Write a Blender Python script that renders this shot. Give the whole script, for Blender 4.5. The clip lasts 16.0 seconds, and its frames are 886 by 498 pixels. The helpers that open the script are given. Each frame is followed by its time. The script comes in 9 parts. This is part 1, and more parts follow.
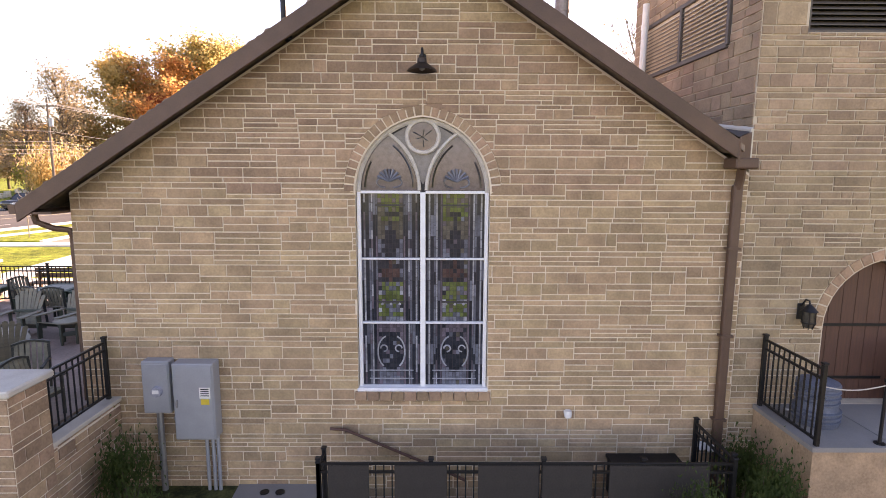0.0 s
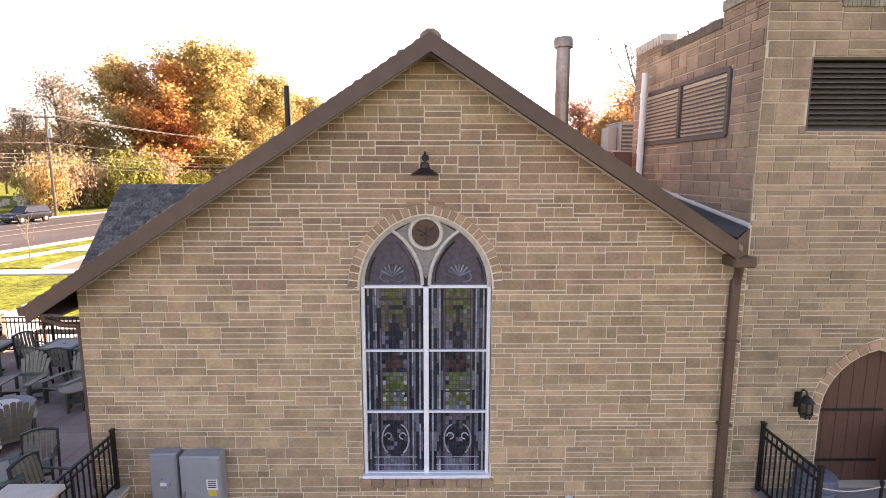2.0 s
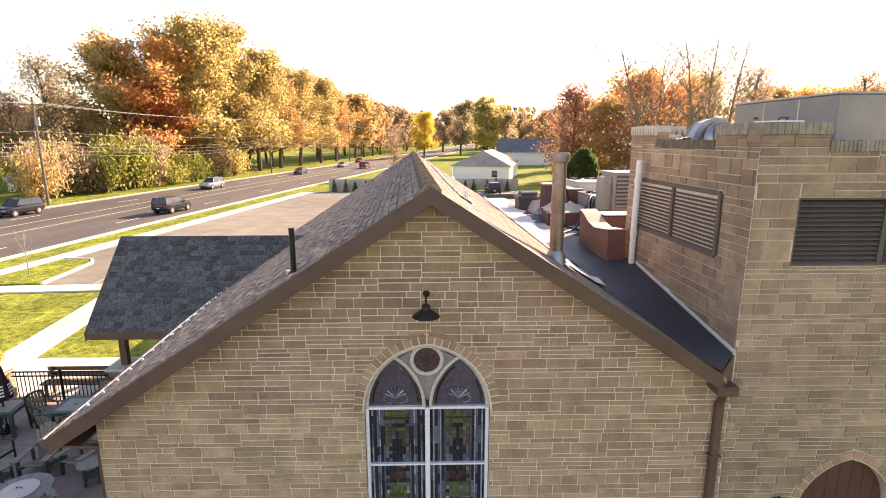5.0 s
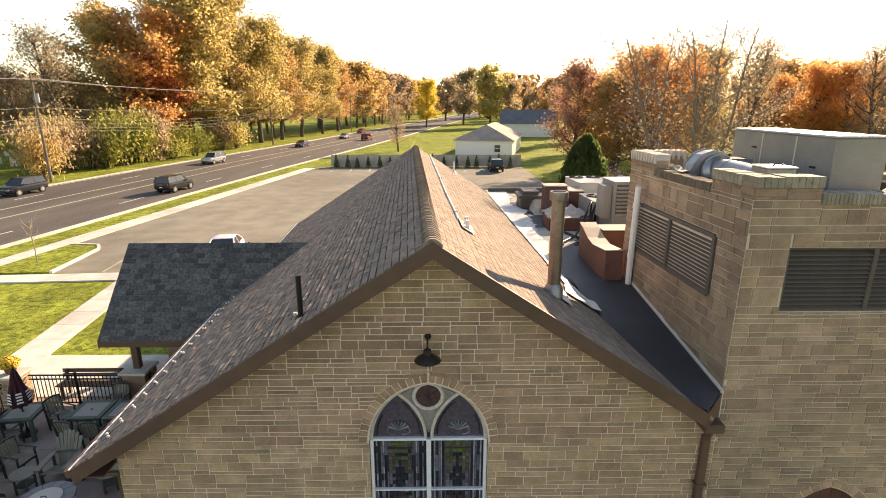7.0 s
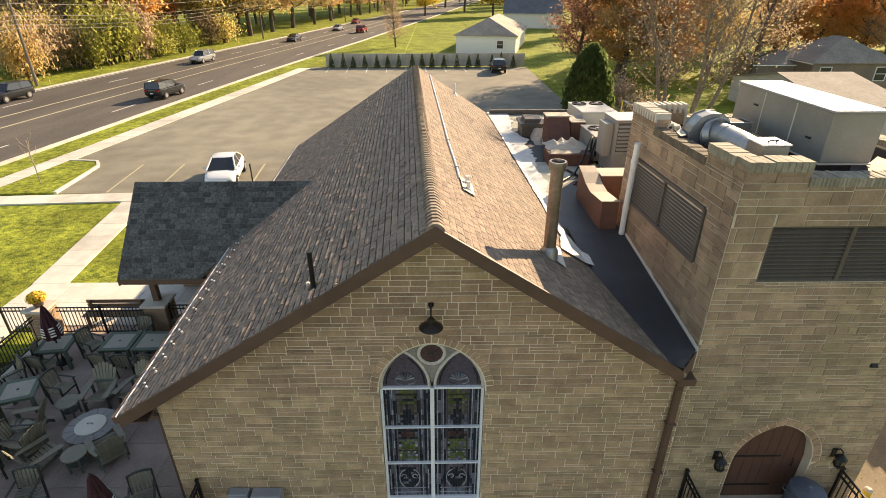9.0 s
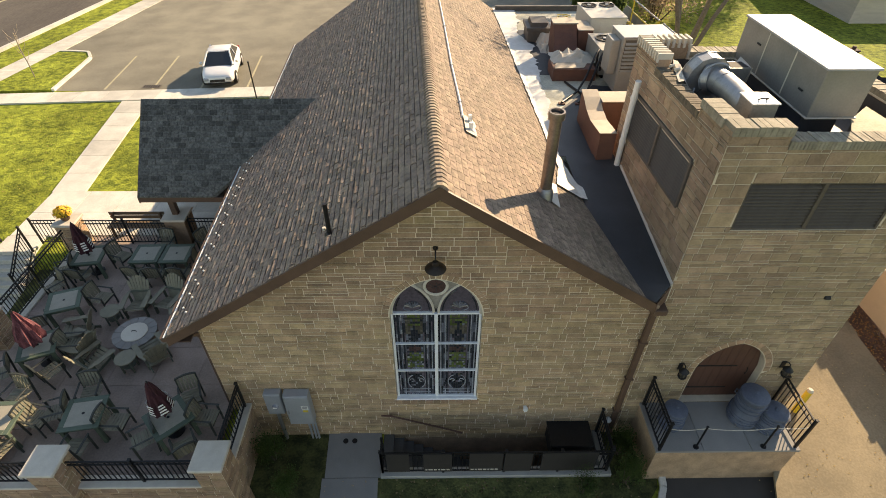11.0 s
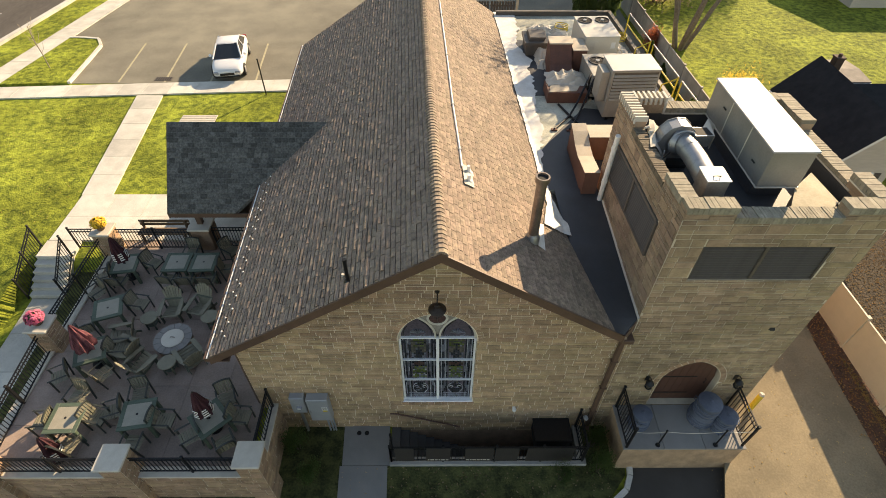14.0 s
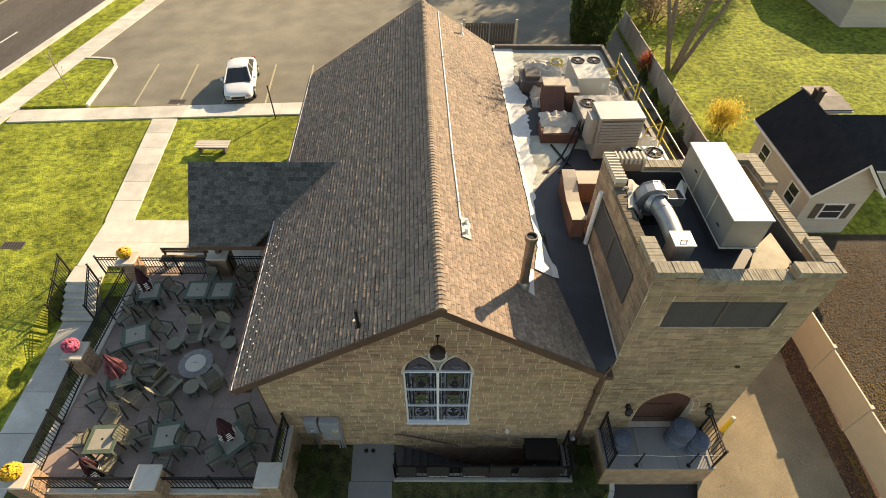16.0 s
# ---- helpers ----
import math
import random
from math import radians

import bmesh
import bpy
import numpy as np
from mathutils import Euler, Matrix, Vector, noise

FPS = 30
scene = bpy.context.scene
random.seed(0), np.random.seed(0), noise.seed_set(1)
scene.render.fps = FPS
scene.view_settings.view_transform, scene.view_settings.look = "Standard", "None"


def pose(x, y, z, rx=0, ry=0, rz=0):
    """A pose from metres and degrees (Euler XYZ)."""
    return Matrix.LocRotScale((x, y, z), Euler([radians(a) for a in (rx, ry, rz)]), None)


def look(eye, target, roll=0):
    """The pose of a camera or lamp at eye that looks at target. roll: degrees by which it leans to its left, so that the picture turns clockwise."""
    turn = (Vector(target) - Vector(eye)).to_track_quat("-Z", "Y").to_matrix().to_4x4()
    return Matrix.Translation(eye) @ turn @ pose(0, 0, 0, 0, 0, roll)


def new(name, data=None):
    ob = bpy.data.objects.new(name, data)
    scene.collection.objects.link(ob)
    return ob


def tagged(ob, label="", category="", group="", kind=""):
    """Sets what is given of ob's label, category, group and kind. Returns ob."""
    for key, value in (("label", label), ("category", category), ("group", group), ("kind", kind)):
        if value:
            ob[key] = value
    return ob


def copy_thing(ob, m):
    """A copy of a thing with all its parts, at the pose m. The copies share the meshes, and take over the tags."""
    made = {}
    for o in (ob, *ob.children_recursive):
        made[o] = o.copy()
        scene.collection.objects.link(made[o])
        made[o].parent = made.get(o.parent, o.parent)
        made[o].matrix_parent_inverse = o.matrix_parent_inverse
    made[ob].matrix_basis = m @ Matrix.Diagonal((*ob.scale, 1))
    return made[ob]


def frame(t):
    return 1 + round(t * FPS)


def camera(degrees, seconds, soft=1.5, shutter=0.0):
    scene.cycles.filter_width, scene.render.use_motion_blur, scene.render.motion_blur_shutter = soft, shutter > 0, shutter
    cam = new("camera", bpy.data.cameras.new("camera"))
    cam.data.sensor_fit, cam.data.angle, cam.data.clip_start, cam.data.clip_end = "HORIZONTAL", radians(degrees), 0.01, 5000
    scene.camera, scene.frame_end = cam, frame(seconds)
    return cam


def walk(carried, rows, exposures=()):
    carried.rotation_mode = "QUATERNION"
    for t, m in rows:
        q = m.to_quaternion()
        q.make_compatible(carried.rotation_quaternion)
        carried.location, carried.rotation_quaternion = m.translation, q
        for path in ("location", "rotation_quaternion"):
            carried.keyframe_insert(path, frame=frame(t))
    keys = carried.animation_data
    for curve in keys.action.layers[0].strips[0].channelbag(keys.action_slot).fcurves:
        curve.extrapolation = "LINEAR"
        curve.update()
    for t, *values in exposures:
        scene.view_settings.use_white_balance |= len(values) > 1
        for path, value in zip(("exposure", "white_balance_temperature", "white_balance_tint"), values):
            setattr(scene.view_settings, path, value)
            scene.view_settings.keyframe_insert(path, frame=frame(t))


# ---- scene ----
cam = camera(80.7, 16.0, soft=0.9)
PATH = [
    (0, (0.252, -8.073, 5.115), (0.268, -6.092, 4.837), 0.30),
    (0.5, (0.268, -8.028, 5.471), (0.279, -6.048, 5.188), 0.32),
    (1, (0.272, -8.012, 5.817), (0.279, -6.031, 5.538), 0.23),
    (1.5, (0.244, -8.001, 6.193), (0.254, -6.021, 5.915), 0.10),
    (2, (0.188, -7.973, 6.646), (0.208, -5.995, 6.355), 0.05),
    (2.5, (0.155, -7.941, 7.144), (0.183, -5.966, 6.832), 0.00),
    (3, (0.140, -7.930, 7.573), (0.173, -5.957, 7.252), -0.07),
    (3.5, (0.118, -7.927, 7.951), (0.156, -5.954, 7.628), -0.14),
    (4, (0.092, -7.903, 8.418), (0.137, -5.935, 8.068), -0.30),
    (6.5, (0.131, -7.820, 10.227), (0.161, -5.885, 9.725), 0.19),
    (7, (0.128, -7.841, 10.529), (0.158, -5.914, 9.992), 0.01),
    (7.5, (0.114, -7.831, 10.852), (0.144, -5.927, 10.240), -0.03),
    (8, (0.103, -7.827, 11.189), (0.133, -5.955, 10.488), -0.09),
    (8.5, (0.095, -7.826, 11.561), (0.125, -5.994, 10.760), -0.05),
    (9, (0.087, -7.834, 11.943), (0.116, -6.051, 11.038), 0.00),
    (9.5, (0.066, -7.869, 12.302), (0.093, -6.140, 11.297), 0.01),
    (10, (0.058, -7.904, 12.694), (0.080, -6.239, 11.586), 0.00),
    (12.5, (0.046, -7.881, 14.793), (0.063, -6.477, 13.368), 0.20),
    (13, (0.041, -7.877, 15.209), (0.059, -6.470, 13.787), 0.28),
    (13.5, (0.053, -7.863, 15.698), (0.068, -6.457, 14.276), 0.30),
    (14, (0.061, -7.852, 16.256), (0.073, -6.449, 14.830), 0.33),
    (14.5, (0.069, -7.847, 16.834), (0.078, -6.448, 15.405), 0.38),
    (15, (0.089, -7.847, 17.384), (0.096, -6.452, 15.950), 0.40),
    (15.5, (0.105, -7.839, 17.904), (0.111, -6.452, 16.463), 0.40),
    (16, (0.087, -7.824, 18.407), (0.094, -6.446, 16.958), 0.40),
]
EXPOSURES = [(0.0, 2.2, 8000, 38), (3.5, 2.1, 8000, 36), (4.5, 2.0, 8100, 32), (6.5, 1.52, 8500, 22), (9.0, 1.35, 8600, 15), (12.5, 1.26, 8600, 13), (16.0, 1.26, 8800, 12)]
walk(cam, [(t, look(eye, target, roll)) for t, eye, target, roll in PATH],
     exposures=EXPOSURES)

# ---- world and sun ----
SUN_AZ, SUN_EL = radians(38.5), radians(24.2)
world = bpy.data.worlds.new("sky")
scene.world = world
world.use_nodes = True
wn = world.node_tree
sky = wn.nodes.new("ShaderNodeTexSky")
sky.sky_type, sky.sun_disc = "NISHITA", False
sky.sun_elevation, sky.sun_rotation = SUN_EL, SUN_AZ
sky.air_density, sky.dust_density, sky.ozone_density = 1.0, 0.25, 1.0
wn.nodes["Background"].inputs[1].default_value = 0.105
wn.links.new(sky.outputs[0], wn.nodes["Background"].inputs[0])
sun = new("sun", bpy.data.lights.new("sun", "SUN"))
sun.data.energy, sun.data.angle, sun.data.color = 4.3, radians(0.5), (1.0, 0.86, 0.68)
to_sun = Vector((math.sin(SUN_AZ) * math.cos(SUN_EL), math.cos(SUN_AZ) * math.cos(SUN_EL), math.sin(SUN_EL)))
sun.matrix_world = look(to_sun * 50, (0, 0, 0))

# ---- materials ----
def mat(name, a, b=None, rough=0.7, metal=0.0, scale=8.0, fine=60.0, bump=0.15, rnd=0.0, island=0.0, stain=0.0, spec=0.5,
        stretch=(1, 1, 1), dist=0.01, world_space=False, crisp=0.25):
    """A surface of two mixed tones with grain, stains, relief, and tone shifts from piece to piece."""
    m = bpy.data.materials.new(name)
    m.use_nodes = True
    n, l = m.node_tree.nodes, m.node_tree.links
    p = n["Principled BSDF"]
    b = b or tuple(c * 0.75 for c in a)
    tc = n.new("ShaderNodeNewGeometry" if world_space else "ShaderNodeTexCoord")
    mp = n.new("ShaderNodeMapping")
    mp.inputs["Scale"].default_value = stretch
    l.new(tc.outputs["Position" if world_space else "Object"], mp.inputs[0])
    big, small = n.new("ShaderNodeTexNoise"), n.new("ShaderNodeTexNoise")
    big.inputs["Scale"].default_value, big.inputs["Detail"].default_value = scale, 4
    small.inputs["Scale"].default_value, small.inputs["Detail"].default_value = fine, 3
    l.new(mp.outputs[0], big.inputs[0])
    l.new(mp.outputs[0], small.inputs[0])
    add = n.new("ShaderNodeMath")
    add.operation = "MULTIPLY_ADD"
    l.new(small.outputs[0], add.inputs[0])
    add.inputs[1].default_value = 0.6
    l.new(big.outputs[0], add.inputs[2])
    ramp = n.new("ShaderNodeMapRange")
    ramp.inputs[1].default_value, ramp.inputs[2].default_value = 0.80 - crisp, 0.80 + crisp
    l.new(add.outputs[0], ramp.inputs[0])
    mix = n.new("ShaderNodeMix")
    mix.data_type = "RGBA"
    mix.inputs[6].default_value, mix.inputs[7].default_value = (*a, 1), (*b, 1)
    l.new(ramp.outputs[0], mix.inputs[0])
    col = mix.outputs[2]
    if stain:
        st = n.new("ShaderNodeTexNoise")
        st.inputs["Scale"].default_value, st.inputs["Detail"].default_value = scale * 0.13, 6
        l.new(mp.outputs[0], st.inputs[0])
        sr = n.new("ShaderNodeMapRange")
        sr.inputs[1].default_value, sr.inputs[2].default_value = 0.35, 0.68
        sr.inputs[3].default_value, sr.inputs[4].default_value = 1 - stain, 1 + stain * 0.5
        l.new(st.outputs[0], sr.inputs[0])
        hs = n.new("ShaderNodeHueSaturation")
        l.new(col, hs.inputs[4])
        l.new(sr.outputs[0], hs.inputs[2])
        col = hs.outputs[0]
    for source, amount in (("rnd", rnd), ("island", island)):
        if amount:
            src = n.new("ShaderNodeObjectInfo").outputs["Random"] if source == "rnd" else n.new("ShaderNodeNewGeometry").outputs["Random Per Island"]
            vr = n.new("ShaderNodeMapRange")
            vr.inputs[3].default_value, vr.inputs[4].default_value = 1 - amount, 1 + amount
            l.new(src, vr.inputs[0])
            hu = n.new("ShaderNodeMapRange")
            hu.inputs[3].default_value, hu.inputs[4].default_value = 0.5 - amount * 0.04, 0.5 + amount * 0.04
            fr = n.new("ShaderNodeMath")
            fr.operation = "FRACT"
            mu = n.new("ShaderNodeMath")
            mu.operation = "MULTIPLY"
            mu.inputs[1].default_value = 7.31
            l.new(src, mu.inputs[0])
            l.new(mu.outputs[0], fr.inputs[0])
            l.new(fr.outputs[0], hu.inputs[0])
            hs = n.new("ShaderNodeHueSaturation")
            l.new(col, hs.inputs[4])
            l.new(vr.outputs[0], hs.inputs[2])
            l.new(hu.outputs[0], hs.inputs[0])
            col = hs.outputs[0]
    l.new(col, p.inputs["Base Color"])
    p.inputs["Metallic"].default_value = metal
    p.inputs["Specular IOR Level"].default_value = spec
    rr = n.new("ShaderNodeMapRange")
    rr.inputs[3].default_value, rr.inputs[4].default_value = max(0.03, rough - 0.1), min(1, rough + 0.1)
    l.new(small.outputs[0], rr.inputs[0])
    l.new(rr.outputs[0], p.inputs["Roughness"])
    if bump:
        bp = n.new("ShaderNodeBump")
        bp.inputs["Strength"].default_value, bp.inputs["Distance"].default_value = bump, dist
        l.new(add.outputs[0], bp.inputs["Height"])
        l.new(bp.outputs[0], p.inputs["Normal"])
    return m


STONE = mat("sandstone_ashlar", (0.43, 0.292, 0.181), (0.275, 0.188, 0.117), 0.85, scale=3, fine=30, bump=0.8, island=0.2, rnd=0.2, stain=0.15, dist=0.02, crisp=0.2)
TOWER_STONE = mat("greyed_tower_stone", (0.40, 0.288, 0.184), (0.265, 0.191, 0.123), 0.85, scale=3, fine=30, bump=0.8, island=0.2, rnd=0.2, stain=0.22, dist=0.02, crisp=0.2)
MORTAR = mat("mortar", (0.80, 0.70, 0.555), (0.66, 0.57, 0.45), 0.9, scale=20, fine=120, bump=0.3)
MORTAR_T = mat("greyed_mortar", (0.66, 0.57, 0.44), (0.50, 0.43, 0.33), 0.9, scale=4, fine=120, bump=0.3)
BRICKCAP = mat("coping_brick", (0.33, 0.30, 0.225), (0.205, 0.185, 0.138), 0.85, scale=7, fine=40, bump=0.6, rnd=0.16, island=0.15)
SHINGLE_L = mat("grey_brown_shingle", (0.31, 0.236, 0.175), (0.15, 0.118, 0.093), 0.9, scale=9, fine=40, bump=0.5, island=0.2, rnd=0.2, world_space=True, crisp=0.22)
SHINGLE_P = mat("charcoal_shingle", (0.115, 0.116, 0.108), (0.046, 0.047, 0.044), 0.88, scale=14, fine=50, bump=0.5, island=0.42, rnd=0.42, world_space=True, crisp=0.18)
FASCIA = mat("brown_fascia_paint", (0.135, 0.078, 0.052), (0.095, 0.056, 0.038), 0.55, scale=4, fine=50, bump=0.12, stain=0.15)
WHITE = mat("white_paint", (0.80, 0.80, 0.78), (0.70, 0.70, 0.67), 0.45, scale=9, fine=70, bump=0.05)
TRACERY = mat("weathered_white_tracery", (0.62, 0.59, 0.53), (0.45, 0.42, 0.37), 0.6, scale=14, fine=60, bump=0.2)
BLACK = mat("black_iron", (0.02, 0.02, 0.021), (0.012, 0.012, 0.013), 0.45, metal=0.4, scale=20, fine=90, bump=0.08)
GRASS = mat("autumn_lawn", (0.335, 0.378, 0.055), (0.10, 0.13, 0.024), 0.95, scale=3.2, fine=13, bump=1.0, stain=0.32, dist=0.06, spec=0.1, world_space=True, crisp=0.19)
CONCRETE = mat("pale_concrete", (0.62, 0.60, 0.535), (0.47, 0.455, 0.405), 0.85, scale=1.5, fine=22, bump=0.25, stain=0.18, rnd=0.1, world_space=True, crisp=0.2)
LOT = mat("worn_lot_asphalt", (0.24, 0.226, 0.174), (0.165, 0.154, 0.121), 0.9, scale=0.6, fine=16, bump=0.35, stain=0.24, world_space=True, crisp=0.2)
ROAD = mat("road_asphalt", (0.098, 0.086, 0.073), (0.062, 0.054, 0.047), 0.85, scale=0.5, fine=10, bump=0.25, stain=0.2, world_space=True, stretch=(1, 0.2, 1), crisp=0.18)
DARK_ASPHALT = mat("dark_asphalt", (0.07, 0.063, 0.055), (0.05, 0.045, 0.04), 0.9, scale=1.2, fine=80, bump=0.4, stain=0.2, world_space=True)
DRIVE = mat("tan_drive_concrete", (0.265, 0.217, 0.138), (0.18, 0.148, 0.094), 0.88, scale=0.9, fine=18, bump=0.3, stain=0.22, world_space=True, crisp=0.18)
LINE_W = mat("white_road_line", (0.62, 0.61, 0.58), (0.42, 0.41, 0.39), 0.8, scale=5, fine=40, bump=0.05, world_space=True)
LINE_Y = mat("yellow_road_line", (0.46, 0.41, 0.25), (0.28, 0.26, 0.19), 0.8, scale=5, fine=40, bump=0.05, world_space=True)
GALV = mat("galvanised_steel", (0.40, 0.405, 0.41), (0.30, 0.305, 0.31), 0.45, metal=0.75, scale=5, fine=25, bump=0.05, stain=0.15)
SHEET = mat("painted_sheet_steel", (0.66, 0.62, 0.53), (0.57, 0.53, 0.45), 0.45, metal=0.1, scale=2, fine=40, bump=0.05, stain=0.12)
UNIT = mat("beige_unit_paint", (0.37, 0.35, 0.305), (0.29, 0.275, 0.24), 0.55, scale=3, fine=30, bump=0.06, stain=0.15)
RUST = mat("rusty_red_duct", (0.175, 0.075, 0.05), (0.11, 0.05, 0.036), 0.75, scale=4, fine=40, bump=0.2, stain=0.3)
TAN_TOP = mat("sun_bleached_tan_sheet", (0.52, 0.455, 0.36), (0.40, 0.34, 0.265), 0.75, scale=3, fine=40, bump=0.15, stain=0.2)
MEMBRANE = mat("black_roof_membrane", (0.058, 0.06, 0.066), (0.04, 0.042, 0.047), 0.6, scale=2, fine=40, bump=0.2, stain=0.3)
FLATROOF = mat("pale_flat_roof", (0.54, 0.54, 0.45), (0.33, 0.33, 0.27), 0.85, scale=1.2, fine=16, bump=0.3, stain=0.35, crisp=0.18)
WHITE_MEM = mat("white_roof_coating", (0.78, 0.77, 0.73), (0.62, 0.6, 0.55), 0.7, scale=4, fine=40, bump=0.3, stain=0.12)
LOUVER = mat("dark_louver", (0.105, 0.088, 0.072), (0.08, 0.066, 0.055), 0.6, scale=8, fine=60, bump=0.1)
# near-black: puts unlit depth into openings, and colours the cellar hood
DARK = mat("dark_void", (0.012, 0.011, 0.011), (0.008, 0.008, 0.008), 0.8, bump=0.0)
DOOR = mat("red_brown_door", (0.115, 0.052, 0.035), (0.075, 0.035, 0.025), 0.55, scale=5, fine=60, bump=0.2, stretch=(6, 6, 0.6))
INSIDE = mat("plain_plaster", (0.5, 0.48, 0.44), (0.45, 0.43, 0.4), 0.9, bump=0.05)
FLUE = mat("weathered_flue_steel", (0.36, 0.30, 0.26), (0.22, 0.18, 0.155), 0.4, metal=0.75, scale=5, fine=25, bump=0.08, stain=0.3)
CASING = mat("grey_casing_steel", (0.31, 0.30, 0.275), (0.25, 0.245, 0.225), 0.5, metal=0.3, scale=3, fine=25, bump=0.04, stain=0.15)
SPANDREL = mat("grey_weathered_panel", (0.30, 0.28, 0.25), (0.2, 0.185, 0.165), 0.7, scale=10, fine=60, bump=0.2)
BOXGREY = mat("grey_meter_enamel", (0.36, 0.38, 0.40), (0.31, 0.33, 0.35), 0.45, metal=0.2, scale=4, fine=50, bump=0.05)
PATIO = mat("stamped_patio_concrete", (0.42, 0.325, 0.275), (0.28, 0.22, 0.185), 0.85, scale=1.4, fine=20, bump=0.35, stain=0.25, rnd=0.08, world_space=True, crisp=0.2)
# thin grass, darker than the lawn: building shade is put into the colour
FRONT_GRASS = mat("thin_shade_dark_grass", (0.13, 0.135, 0.05), (0.044, 0.05, 0.022), 0.95, scale=3, fine=16, bump=1.0, stain=0.4, dist=0.05, spec=0.1, world_space=True, crisp=0.16)
# grey concrete with the shade over landing and path put into its tone
GREY_CONC = mat("shade_grey_concrete", (0.27, 0.26, 0.245), (0.21, 0.205, 0.195), 0.8, scale=1.5, fine=70, bump=0.2, stain=0.2, rnd=0.06, world_space=True)
LIMESTONE = mat("limestone_cap", (0.60, 0.56, 0.48), (0.5, 0.46, 0.39), 0.8, scale=5, fine=60, bump=0.2, stain=0.1)
FENCE_V = mat("tan_vinyl_fence", (0.60, 0.51, 0.38), (0.53, 0.45, 0.33), 0.55, scale=3, fine=40, bump=0.04, stain=0.08)
FENCE_G = mat("grey_board_fence", (0.48, 0.44, 0.38), (0.38, 0.35, 0.3), 0.8, scale=3, fine=40, bump=0.2, stain=0.2, rnd=0.1, island=0.12)
MULCH = mat("leaf_littered_mulch", (0.17, 0.085, 0.05), (0.045, 0.026, 0.02), 0.95, scale=14, fine=40, bump=1.0, dist=0.04, stain=0.3, world_space=True)
LEAFBED = mat("fallen_leaf_ground", (0.085, 0.06, 0.032), (0.03, 0.022, 0.015), 0.95, scale=12, fine=50, bump=1.0, dist=0.04, stain=0.3, world_space=True)
PALE_BARK = mat("pale_young_bark", (0.40, 0.33, 0.25), (0.3, 0.24, 0.18), 0.85, scale=10, fine=40, bump=0.3)
HATCH_BOARD = mat("stained_cream_board", (0.50, 0.45, 0.33), (0.36, 0.32, 0.225), 0.8, scale=3, fine=30, bump=0.2, stain=0.3)
# grey-brown cap brick with the air handler's shade put into its colour
SHADE_CAP = mat("shade_dark_cap_brick", (0.185, 0.15, 0.105), (0.10, 0.082, 0.06), 0.9, scale=7, fine=40, bump=0.6, rnd=0.16)
FRAME_W = mat("bluish_white_frame_paint", (0.82, 0.845, 0.87), (0.72, 0.745, 0.77), 0.45, scale=9, fine=70, bump=0.05)
PALE_TOP = mat("dull_pale_sheet", (0.44, 0.44, 0.445), (0.37, 0.37, 0.375), 0.55, scale=2, fine=40, bump=0.05, stain=0.12)
BARK = mat("bark", (0.13, 0.10, 0.075), (0.075, 0.058, 0.045), 0.9, scale=6, fine=30, bump=0.7, dist=0.03)


